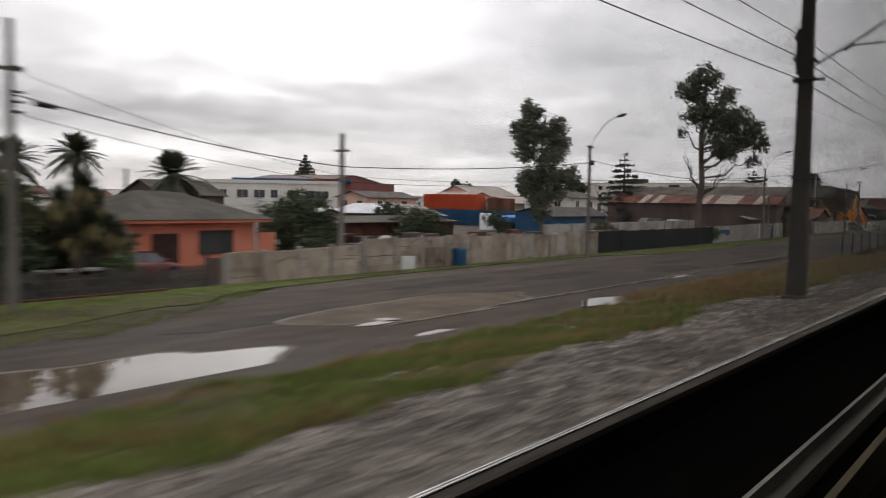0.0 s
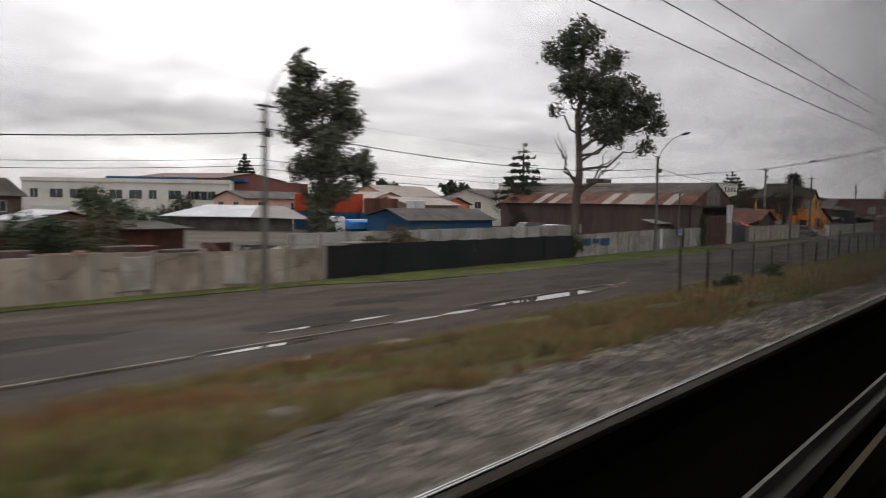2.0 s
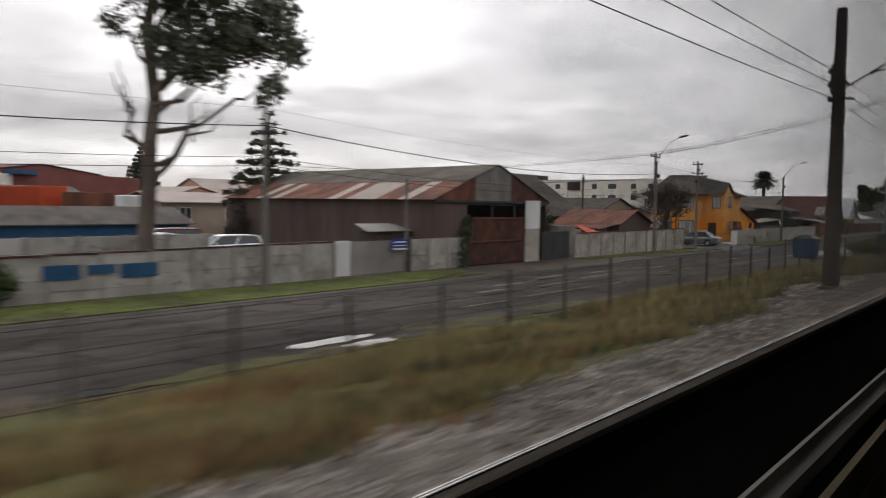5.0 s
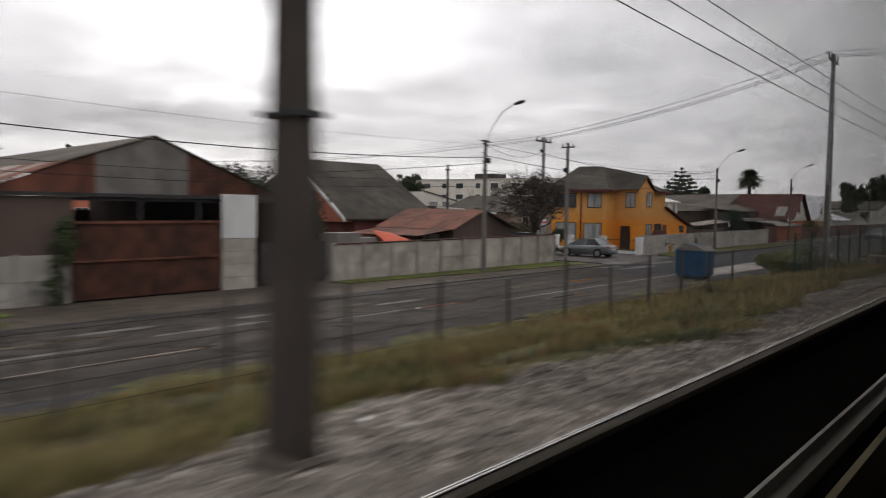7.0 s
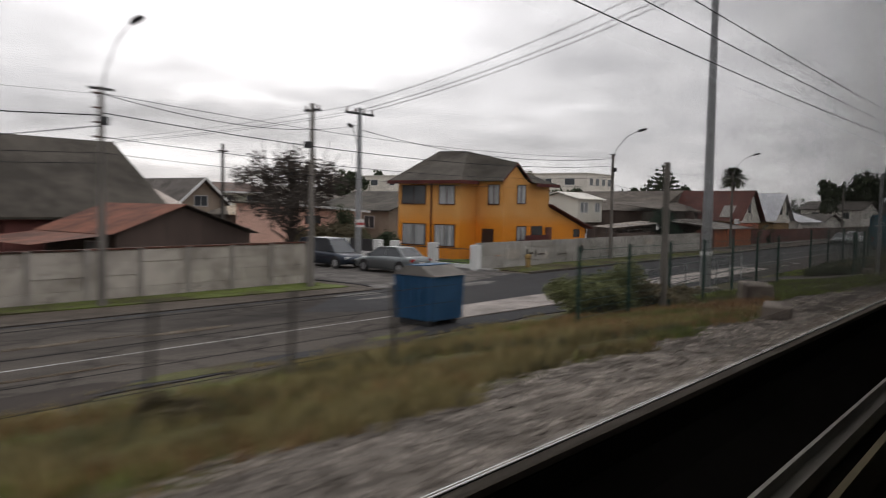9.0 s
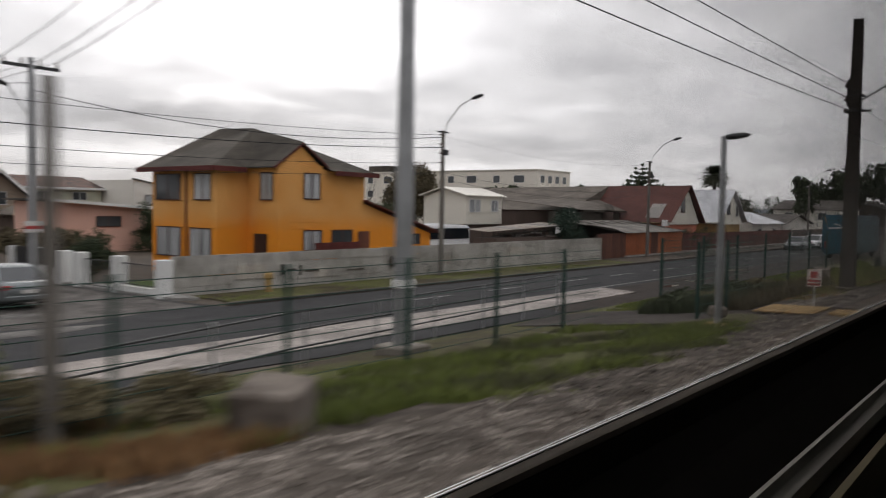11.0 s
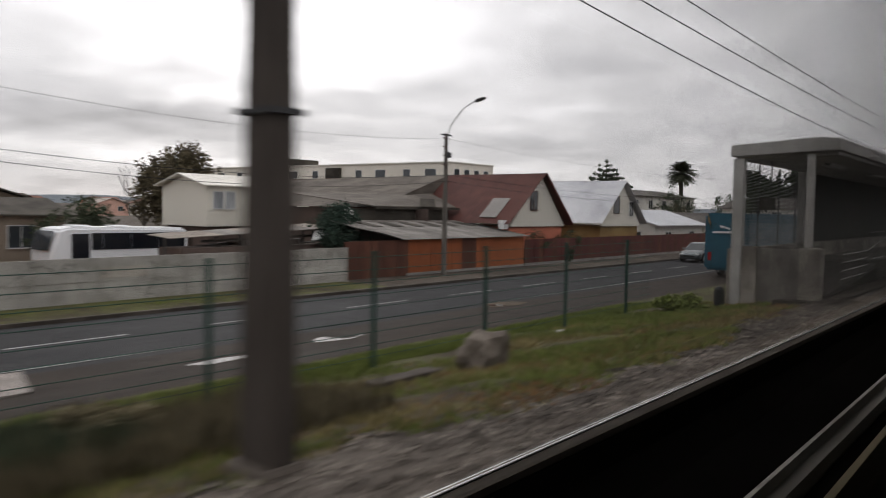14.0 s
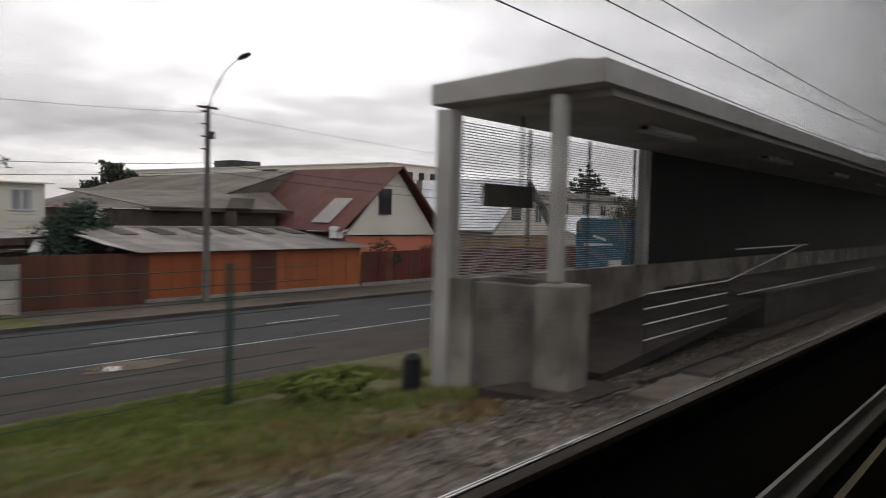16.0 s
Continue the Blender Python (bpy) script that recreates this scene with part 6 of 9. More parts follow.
part("roof", slab([(87.6, 54.6, 3.18), (103.4, 54.6, 3.18), (103.4, 58.0, 2.4), (87.6, 58.0, 2.4)], 0.08), M_GREYROOF, bs)
tv = empty("covered_truck", "truck under a bright blue tarpaulin", "truck")
tb = prism([(58.4, 1.0), (61.0, 1.0), (61.0, 1.7), (60.6, 1.98), (58.8, 1.98), (58.4, 1.7)], "x", 86.3, 93.2)
part("tarpaulin", tb, M_BLUEBRIGHT, tv)
part("bed", box(86.3, 93.4, 58.5, 60.9, 0.45, 0.99), M_DARKSTEEL, tv)
for xw in (87.5, 92.2):
    for yw in (58.6, 60.8):
        part("wheel", tube([(xw, yw - 0.12, 0.45), (xw, yw + 0.12, 0.45)], 0.45, 14), M_TYRE, tv)
thing("cab_white", box(84.2, 85.9, 58.6, 60.8, 0.0, 2.3, 0.15), M_CARWHITE, "white truck cab beside the tarpaulin", "truck cab")

lsh = empty("low_shed", "long low dark red shed behind the wall", "shed")
part("wall", box(40.5, 57.0, 44.0, 48.0, -0.05, 1.9), M_RUSTDARK, lsh)
part("roof", slab([(40.0, 43.5, 1.9), (57.5, 43.5, 1.9), (57.5, 48.5, 2.3), (40.0, 48.5, 2.3)], 0.06), M_DARKROOF, lsh)
prefab_wall("wall_inner", 58.0, 92.5, 35.0, 1.9, 2.05, M_WALL_GREY, "grey slab wall inside the yard", rows=3, bay=2.3)
thing("yard_board", box(58.6, 61.8, 31.0, 31.9, 1.45, 1.52), M_PALE, "pale plank lying on junk in the yard", "plank")
for k in range(16):
    xx, yy = 33.0 + k * 1.55 + rng.uniform(-0.5, 0.5), 30.6 + rng.uniform(0, 3.5)
    bm = bmesh.new()
    bmesh.ops.create_icosphere(bm, subdivisions=2, radius=1.0)
    for v in bm.verts:
        v.co *= 1 + 0.35 * noise.noise(v.co * 1.7 + Vector((k * 3.1, 0, 0)))
        v.co.x, v.co.y, v.co.z = v.co.x * rng.uniform(0.5, 0.75), v.co.y * 0.6, max(v.co.z, -0.7) * 0.55
    ob = thing("junk_heap", bm, (M_RUSTDARK, M_BROWNWOOD, M_WALL_GREY, M_RUST)[k % 4], "heap of scrap and rubble behind the wall", "scrap heap", "scrap heaps in the yard")
    ob.location = (xx, yy, 0.4 + 0.75 * ((k * 7) % 5) / 5)
    thing("scrap_stack", box(xx - 0.7, xx + 0.6, yy + 1.4, yy + 2.2, -0.05, 1.2 + 0.5 * ((k * 3) % 4) / 4, 0.03), (M_BROWNWOOD, M_RUSTDARK, M_WOODPOST)[k % 3], "stack of old boards in the yard", "stack", "stacks in the yard")
bsh = empty("small_brick_shed", "small brown shed with a patched pale roof", "shed")
part("wall", prism([(54.0, -0.05), (62.0, -0.05), (62.0, 1.5), (58.5, 2.6), (54.0, 1.6)], "y", 62.0, 68.0), M_BRICKRED, bsh)
part("roof", slab([(53.4, 61.6, 1.55), (58.5, 61.6, 2.72), (58.5, 68.4, 2.72), (53.4, 68.4, 1.55)], 0.06), M_WHITEROOF, bsh)
part("roof", slab([(58.5, 61.6, 2.72), (62.6, 61.6, 1.45), (62.6, 68.4, 1.45), (58.5, 68.4, 2.72)], 0.06), M_RUSTDARK, bsh)


def simple_house(name, label, x0, x1, y0, y1, h, ridge, wall_m, roof_m, axis="x", wins=2):
    ob = empty(name, label, "house", "houses in the distance")
    part("wall", box(x0, x1, y0, y1, -0.05, h), wall_m, ob)
    o = 0.5
    if axis == "x":
        ym = (y0 + y1) / 2
        part("gable", prism([(y0, h), (y1, h), (ym, ridge - 0.1)], "x", x0, x1), wall_m, ob)
        part("roof", slab([(x0 - o, y0 - o, h - 0.15), (x1 + o, y0 - o, h - 0.15), (x1 + o, ym, ridge), (x0 - o, ym, ridge)], 0.1), roof_m, ob)
        part("roof", slab([(x0 - o, ym, ridge), (x1 + o, ym, ridge), (x1 + o, y1 + o, h - 0.15), (x0 - o, y1 + o, h - 0.15)], 0.1), roof_m, ob)
    else:
        xm = (x0 + x1) / 2
        part("gable", prism([(x0, h), (x1, h), (xm, ridge - 0.1)], "y", y0, y1), wall_m, ob)
        part("roof", slab([(x0 - o, y0 - o, h - 0.15), (xm, y0 - o, ridge), (xm, y1 + o, ridge), (x0 - o, y1 + o, h - 0.15)], 0.1), roof_m, ob)
        part("roof", slab([(xm, y0 - o, ridge), (x1 + o, y0 - o, h - 0.15), (x1 + o, y1 + o, h - 0.15), (xm, y1 + o, ridge)], 0.1), roof_m, ob)
    for k in range(wins):
        c = x0 + (x1 - x0) * (k + 0.5) / wins
        window(ob, "y", y0, c - 0.7, c + 0.7, h - 1.9, h - 0.7, M_GLASS, M_WHITEFRAME)
        c = y0 + (y1 - y0) * (k + 0.5) / wins
        window(ob, "x", x0, c - 0.7, c + 0.7, h - 1.9, h - 0.7, M_GLASS, M_WHITEFRAME)
    return ob


simple_house("tan_house", "tan house with a pale pitched roof far behind the yards", 143, 160, 104, 116, 5.0, 7.4, M_PEACH, M_ZINC_PINK)
simple_house("tan_house", "low tan house with a rust-stained roof", 130, 142, 98, 108, 4.2, 5.8, M_PEACH, M_ZINC_PINK, "y")
simple_house("tan_house", "low tan house with a pale roof beyond the shed", 116, 128, 76, 84, 3.7, 4.7, M_TANWALL, M_ZINC_PINK)
simple_house("orange_house", "small orange house with a grey roof", 134, 142, 84, 92, 3.8, 5.0, M_SALMON, M_GREYROOF, "y")
simple_house("green_shed_house", "low house with a green-grey roof beside the red hall", 108, 122, 104, 112, 4.3, 5.4, M_PEACH, M_GREYROOF)
simple_house("small_house", "small dark house far along the yards", 60, 70, 96, 106, 4.0, 6.0, M_BROWNWOOD, M_DARKROOF)
simple_house("small_house", "white house with a grey roof behind the side street", 148, 156, 66, 76, 4.6, 6.2, M_WHITEWALL, M_GREYROOF, "y")
simple_house("small_house", "low white house with a red-brown roof behind the shed", 139.5, 150, 52, 60, 3.4, 4.6, M_WHITEWALL, M_ZINC_PINK)
simple_house("small_house", "grey house with a flat pitched roof behind the steep roof", 146, 158, 82, 94, 5.0, 6.6, M_WHITEWALL, M_GREYROOF)

simple_house("small_house", "beige house with a dark gabled roof behind the orange house", 176.5, 190.0, 55.0, 66.0, 3.3, 5.3, M_TANWALL, M_DARKROOF, "y")
simple_house("small_house", "plain beige house with a low roof behind the minibus", 176.0, 186.0, 45.5, 52.0, 3.0, 3.8, M_TANWALL, M_DARKROOF)

# scattered low houses of the town behind
protos = []
for k, (wm, rm, ax) in enumerate(((M_WHITEWALL, M_GREYROOF, "x"), (M_PEACH, M_ZINC_PINK, "y"), (M_SALMON, M_GREYROOF, "x"), (M_CREAM, M_RUST, "y"), (M_WHITEWALL, M_REDROOF, "x"))):
    protos.append(simple_house("town_house", ("white house with a grey roof in the town", "peach house with a stained roof in the town", "orange house with a grey roof in the town", "cream house with a rusty roof in the town", "white house with a red roof in the town")[k], -5, 5, -4, 4, 3.0 + 0.25 * k, 4.7 + 0.25 * k, wm, rm, ax, 2))
spots = []
for k in range(400):
    xx, yy = rng.uniform(60, 520), rng.uniform(95, 420)
    if yy < 150 and xx < 165 or (262 < xx < 292 and 74 < yy < 212) or any(abs(xx - a) < 15 and abs(yy - b) < 13 for a, b in spots) or (140 < xx < 156 and yy < 140):
        continue
    spots.append((xx, yy))
    if len(spots) == 75:
        break
for k, (xx, yy) in enumerate(spots):
    m = pose(xx, yy, 0, 0, 0, rng.choice((0, 90)) + rng.uniform(-6, 6))
    if k < 5:
        protos[k].matrix_world = m
    else:
        copy_thing(protos[k % 5], m)

# ---- long cream apartment block behind everything ----
YB = 165.0
ap = empty("apartment_block", "long cream apartment block with a flat roof", "apartment block")
part("wall", box(270.5, 283.5, 82.5, YB, -0.05, 11.6), M_CREAM, ap)
part("parapet", box(270.3, 283.7, 82.3, YB + 0.2, 11.61, 11.8), M_WHITEWALL, ap)
part("roof_house", box(273, 279, 124, 130.5, 11.81, 13.3), M_DARKROOF, ap, "dark roof house")
for k in range(20):
    y0 = 85.5 + k * 5.9
    if y0 > YB - 4:
        break
    for z0 in (3.0, 6.1, 9.2):
        if k in (4, 12):
            # no recess is cut: a dark box before the wall paints its shade
            part("balcony_shade", boxes((269.9, 270.48, y0 - 0.6, y0 + 3.2, z0 - 0.3, z0 + 1.9)), M_DARKROOF, ap, "dark box painting the shade of a balcony recess") if z0 > 9 else None
        else:
            window(ap, "x", 270.5, y0, y0 + (1.5 if k % 2 else 2.4), z0, z0 + 1.35, M_GLASS, M_WHITEFRAME, 0)
for k in range(4):
    for z0 in (6.1, 9.2):
        window(ap, "y", 82.5, 271.8 + k * 2.9, 273.2 + k * 2.9, z0, z0 + 1.35, M_GLASS, M_WHITEFRAME, 0)

# ---- yard behind the street wall: bus, canopy and white upper room ----
BX = 182.2
mb = empty("minibus", "white bus with dark tinted windows parked behind the wall", "bus")
bm = prism([(BX, 0.35), (189.95, 0.35), (190.0, 2.1), (189.7, 2.36), (BX + 0.9, 2.42), (BX + 0.4, 2.28), (BX + 0.02, 1.25)], "y", 39.3, 41.6)
bmesh.ops.bevel(bm, geom=bm.edges[:], offset=0.12, segments=3, affect="EDGES")
part("body", bm, M_CARWHITE, mb)
for xa, xb in ((184.25, 184.85), (184.88, 186.45), (186.48, 188.05), (188.08, 189.75)):
    part("side_window", box(xa, xb, 39.27, 39.295, 1.24, 2.10), M_TINT, mb)
part("door", box(BX + 1.0, BX + 1.95, 39.27, 39.295, 0.5, 2.08), M_TINT, mb)
part("windscreen", slab([(BX - 0.08, 39.5, 1.25), (BX - 0.08, 41.4, 1.25), (BX + 0.2, 41.4, 2.2), (BX + 0.2, 39.5, 2.2)], 0.03), M_GLASS, mb)
part("roof_hatch", box(183.6, 184.5, 39.9, 41.0, 2.43, 2.5, 0.03), M_CARWHITE, mb)
part("roof_hatch", box(185.9, 186.7, 39.9, 41.0, 2.42, 2.48, 0.03), M_CARWHITE, mb)
for xw in (183.6, 187.8):
    for yw in (39.45, 41.45):
        part("wheel", tube([(xw, yw - 0.14, 0.45), (xw, yw + 0.14, 0.45)], 0.45, 14), M_TYRE, mb)
cn = empty("yard_canopy", "ragged sheet-metal canopy on timber posts", "canopy")
for k in range(7):
    s0, s1 = k / 7, (k + 1) / 7
    xa, xb = 185.6 + 10.6 * s0, 185.6 + 10.6 * s1 - 0.02
    za, zb = 2.02 + 0.50 * s0, 2.02 + 0.50 * s1
    part("roof_sheet", slab([(xa, 34.4 - 0.9 * s0, za - 0.05), (xb, 34.4 - 0.9 * s1, zb - 0.05), (xb, 36.4 + 0.08 * (k % 2), zb + 0.10), (xa, 36.4, za + 0.08)], 0.03), (M_CANOPY, M_CANOPY, M_OLDZINC)[k % 3], cn)
    part("post", box(xa + 0.1, xa + 0.19, 35.0, 35.1, -0.05, za), M_WOODPOST, cn)
part("hanging_sheet", slab([(194.2, 33.6, 1.75), (195.9, 33.4, 1.95), (196.2, 33.7, 2.4), (194.6, 33.8, 2.28)], 0.03), M_WHITEPAINT, cn, "pale torn hanging sheet")
part("beam", slab([(187.8, 34.9, 1.72), (196.0, 34.6, 1.95), (196.0, 34.75, 1.95), (187.8, 35.05, 1.72)], 0.12), M_WOODPOST, cn)
for k in range(9):
    xa = 188.2 + k * 0.9
    thing("board_stack", box(xa, xa + rng.uniform(0.6, 1.3), 35.4 + 0.2 * (k % 3), 36.0 + 0.2 * (k % 3), -0.05, 1.55 + 0.22 * ((k * 5) % 4) / 3, 0.02), (M_WOODPOST, M_GREYROOF, M_BROWNWOOD, M_ZINC)[k % 4], "stack of old boards and sheets under the canopy", "stack", "stacks under the canopy")
thing("lumber_stack", boxes((186, 197, 34.0, 36.0, -0.05, 1.5)), M_BROWNWOOD, "dark stack of boards under the canopy", "stack")
sk = empty("white_upper_room", "white boarded upper room with a low pitched roof", "house")
part("wall", prism([(42.35, 2.3), (47.2, 2.3), (47.2, 4.85), (44.8, 5.5), (42.35, 4.85)], "x", 193.35, 199.0), M_WHITESIDING, sk)
for k in range(14):
    part("siding_board", box(193.36, 199.0, 42.30, 42.345, 2.35 + k * 0.18, 2.35 + k * 0.18 + 0.15), M_WHITESIDING, sk)
part("roof", slab([(192.9, 42.0, 4.85), (199.4, 42.0, 4.85), (199.4, 44.8, 5.62), (192.9, 44.8, 5.62)], 0.08), M_WHITEWALL, sk)
part("roof", slab([(192.9, 44.8, 5.62), (199.4, 44.8, 5.62), (199.4, 47.5, 4.85), (192.9, 47.5, 4.85)], 0.08), M_WHITEWALL, sk)
window(sk, "y", 42.30, 193.85, 194.55, 3.45, 4.5, M_CURTAIN, M_WHITEFRAME, 0)
window(sk, "y", 42.30, 194.75, 195.45, 3.45, 4.5, M_CURTAIN, M_WHITEFRAME, 0)
window(sk, "y", 42.30, 197.3, 198.3, 3.5, 4.5, M_CURTAIN, M_WHITEFRAME)
part("base", box(193.6, 198.8, 42.6, 47.0, -0.05, 2.29), M_BROWNWOOD, sk)

# ---- big grey and red roof, steep gables, orange fence ----
rr = empty("red_roof_house", "house with a faded red and grey roof and white gable", "house")
part("roof_red", corrugated((207.9, 29.2, 2.75), (207.9, 38.0, 2.75), (212.6, 29.2, 6.35), (212.6, 38.0, 6.35), 0.3, 0.02), M_REDROOF, rr)
part("roof_grey", corrugated((204.2, 38.0, 3.7), (204.2, 57.0, 3.7), (212.6, 38.0, 6.36), (212.6, 57.0, 6.1), 0.3, 0.02), M_BROWNROOF, rr, "old grey sheet roof")
part("roof_far", slab([(212.6, 29.2, 6.33), (216.5, 29.2, 2.65), (216.5, 57.0, 2.65), (212.6, 57.0, 6.1)], 0.06), M_REDROOF, rr)
part("gable_wall", prism([(208.6, 2.55), (216.1, 2.55), (212.5, 6.2)], "y", 29.62, 29.75), M_WHITESIDING, rr, "white boarded gable")
for k in range(20):
    z0 = 2.58 + k * 0.18
    s = (6.15 - z0) / 3.6
    if s > 0.04:
        part("siding_board", box(212.5 - 3.85 * s, 212.5 + 3.5 * s, 29.56, 29.61, z0, z0 + 0.15), M_WHITESIDING, rr)
part("lower_wall", box(208.8, 216.0, 29.8, 38.0, -0.05, 2.5), M_SALMON, rr, "orange lower wall")
part("bargeboard", slab([(212.55, 29.1, 6.25), (216.6, 29.1, 2.6), (216.6, 29.2, 2.6), (212.55, 29.2, 6.25)], 0.18), M_MAROON, rr, "dark bargeboard")
window(rr, "y", 29.56, 211.1, 212.0, 3.75, 5.05, M_GLASS, M_FRAME)
part("pale_sheet", slab([(208.35, 30.6, 3.17), (208.35, 32.0, 3.17), (210.1, 32.0, 4.51), (210.1, 30.6, 4.51)], 0.03), M_ZINC, rr, "pale replacement roof sheet")
part("gutter_wall", box(204.4, 204.6, 33.5, 56.5, -0.05, 3.65), M_BROWNWOOD, rr)
part("gutter", boxes((200.2, 209.0, 34.2, 34.4, 3.62, 3.76)), M_DARKROOF, rr)
part("lean_wall", box(200.4, 208.0, 34.5, 38.0, -0.05, 3.6), M_DARKROOF, rr)
part("lean_roof", slab([(200.0, 34.2, 3.77), (208.6, 34.2, 3.77), (210.4, 38.2, 4.9), (200.6, 44.0, 4.7)], 0.05), M_BROWNROOF, rr)
part("roof_flap", slab([(204.3, 34.0, 3.80), (206.0, 34.0, 3.80), (206.8, 34.8, 4.35), (205.2, 34.8, 4.35)], 0.03), M_DARKROOF, rr, "dark loose roof flap")
part("roof_end", prism([(204.3, 3.66), (207.9, 2.72), (212.5, 6.28)], "y", 38.0, 38.06), M_BROWNROOF, rr, "grey sheet closing the step of the roof")
part("chimney", box(207.9, 208.4, 29.6, 30.1, 2.4, 3.0), M_WHITEPAINT, rr)
part("dish", tube([(197.3, 34.0, 3.25), (197.15, 33.75, 3.32)], [0.06, 0.42], 16), M_SIGNWHITE, rr, "pale satellite dish")
wr = empty("white_roof_house", "steep house with a bright zinc roof", "house")
part("roof_left", corrugated((221.7, 29.3, 2.75), (221.7, 40.0, 2.75), (226.2, 29.3, 6.35), (226.2, 40.0, 6.35), 0.4, 0.02), M_WHITEROOF, wr)
part("roof_right", slab([(226.2, 29.3, 6.33), (230.6, 29.3, 2.7), (230.6, 40.0, 2.7), (226.2, 40.0, 6.33)], 0.06), M_WHITEROOF, wr)
part("gable_wall", prism([(222.4, 2.5), (230.0, 2.5), (226.2, 6.15)], "y", 29.7, 29.85), M_WHITESIDING, wr)
part("lower_wall", box(222.6, 229.8, 29.9, 39.6, -0.05, 2.5), M_YELLOW, wr, "ochre lower wall")
part("roof_flap", slab([(221.5, 35.5, 2.9), (221.5, 35.9, 2.9), (225.3, 38.9, 6.0), (225.3, 38.3, 6.0)], 0.35), M_DARKROOF, wr, "dark side gable flap")
window(wr, "y", 29.7, 224.6, 225.6, 3.6, 5.0, M_GLASS, M_FRAME)
window(wr, "y", 29.7, 227.6, 228.4, 3.4, 4.6, M_GLASS, M_WHITEFRAME)
simple_house("row_house", "pale house with a low grey roof along the street", 233, 245, 29.5, 38, 2.6, 3.9, M_WHITEWALL, M_WHITEROOF)
simple_house("row_house", "grey house with a white roof along the street", 248, 262, 30, 40, 2.5, 3.7, M_WHITEWALL, M_GREYROOF, "y")
simple_house("row_house", "two-storey pale house with many windows", 262, 292, 48, 60, 6.2, 7.2, M_WHITEWALL, M_GREYROOF, wins=6)
simple_house("row_house", "pale house behind the street", 300, 318, 34, 46, 4.8, 6.6, M_WHITEWALL, M_GREYROOF, "y")
simple_house("row_house", "low brown house behind the street", 296, 312, 66, 80, 4.6, 6.8, M_PEACH, M_DARKROOF)
simple_house("row_house", "dark-roofed house down the street", 330, 350, 30, 44, 4.8, 6.8, M_BROWNWOOD, M_DARKROOF)
simple_house("row_house", "white house at the end of the street", 360, 380, 40, 56, 5.6, 7.6, M_WHITEWALL, M_GREYROOF, "y")

thing("tarpaulin", slab([(126.0, 30.2, 1.5), (128.6, 30.2, 1.55), (128.2, 32.0, 2.1), (126.6, 32.0, 2.3)], 0.05), M_REDORANGE, "bright orange tarpaulin over a heap behind the wall", "tarpaulin")
thing("scrap_pile", boxes((122.4, 124.2, 30.6, 32.0, -0.05, 2.25), (124.4, 125.8, 30.9, 32.4, -0.05, 1.95), (126.1, 128.4, 30.4, 31.9, -0.05, 1.45)), M_OLDZINC, "pile of old grey sheets behind the wall", "scrap pile")
of = empty("shed_front", "orange boarded shed front along the pavement", "shed")
for k in range(34):
    xa = 191.55 + k * 0.495
    m = M_REDFENCE if k < 10 or 20 <= k <= 22 else M_ORFENCE
    part("board", box(xa, xa + 0.485, 28.30 + 0.012 * (k % 2), 28.34 + 0.012 * (k % 2), 0.0, 1.95), m, of)
for k in range(13):
    xa = 195.9 + k * 1.0
    part("roof_sheet", corrugated((xa, 28.05, 1.98), (xa + 0.98, 28.05, 1.98), (xa - 0.2, 33.8, 2.88), (xa + 0.78, 33.8, 2.88), 0.16, 0.02), M_OLDZINC, of)
# dark sheets laid on the roof paint the shade of open gaps
for k in range(6):
    xa = 197.2 + k * 1.9
    part("roof_gap_shade", slab([(xa, 31.6, 2.575), (xa + 0.85, 31.6, 2.575), (xa + 0.75, 33.0, 2.80), (xa - 0.1, 33.0, 2.80)], 0.012), M_DARKROOF, of, "dark sheet painted as a shaded roof opening")
part("roof_end", slab([(194.6, 28.3, 2.3), (195.9, 28.1, 1.98), (195.7, 31.5, 2.5), (194.8, 31.0, 2.6)], 0.03), M_ZINC, of, "loose pale end sheet")
part("plinth", boxes((196.3, 208.3, 28.22, 28.29, -0.02, 0.12)), M_KERB, of)
part("side_wall", box(208.1, 208.2, 28.4, 33.5, 0, 1.95), M_REDFENCE, of)
part("back_wall", box(197.9, 208.0, 33.4, 33.5, -0.05, 2.85), M_BROWNWOOD, of)
rf = empty("street_fence", "dark red boarded fence along the street", "fence")
for k in range(60):
    xa = 208.5 + k * 0.62
    part("board", box(xa, xa + 0.60, 28.30 + 0.012 * (k % 2), 28.335 + 0.012 * (k % 2), 0.15, 1.75), (M_MAROON, M_REDFENCE)[k % 3 == 0], rf)
part("plinth", box(208.5, 246, 28.25, 28.42, -0.05, 0.15), M_KERB, rf)
thing("fence_far", boxes((246, 330, 28.2, 28.3, -0.05, 1.7)), M_BROWNWOOD, "dark boundary fence far down the street", "fence")

# ---- teal coach far down the street ----
tb_ = empty("coach", "teal coach parked at the far end of the street", "coach", at=(2.2, 1.0, 0.0))
bm = box(206.9, 218.0, 12.9, 15.4, 0.45, 3.75)
bmesh.ops.bevel(bm, geom=bm.edges[:], offset=0.16, segments=2, affect="EDGES")
part("body", bm, M_TEAL, tb_)
part("rear_window", box(206.86, 206.895, 13.25, 15.05, 2.55, 3.4), M_TEAL, tb_)
part("swoosh", slab([(206.85, 13.6, 2.62), (206.85, 14.9, 2.58), (206.88, 14.9, 2.66), (206.88, 13.6, 2.70)], 0.09), M_SIGNWHITE, tb_, "pale swoosh below the rear window")
part("swoosh", slab([(206.85, 13.9, 2.80), (206.85, 14.5, 2.95), (206.88, 14.5, 3.02), (206.88, 13.9, 2.88)], 0.09), M_SIGNWHITE, tb_, "pale swoosh below the rear window")
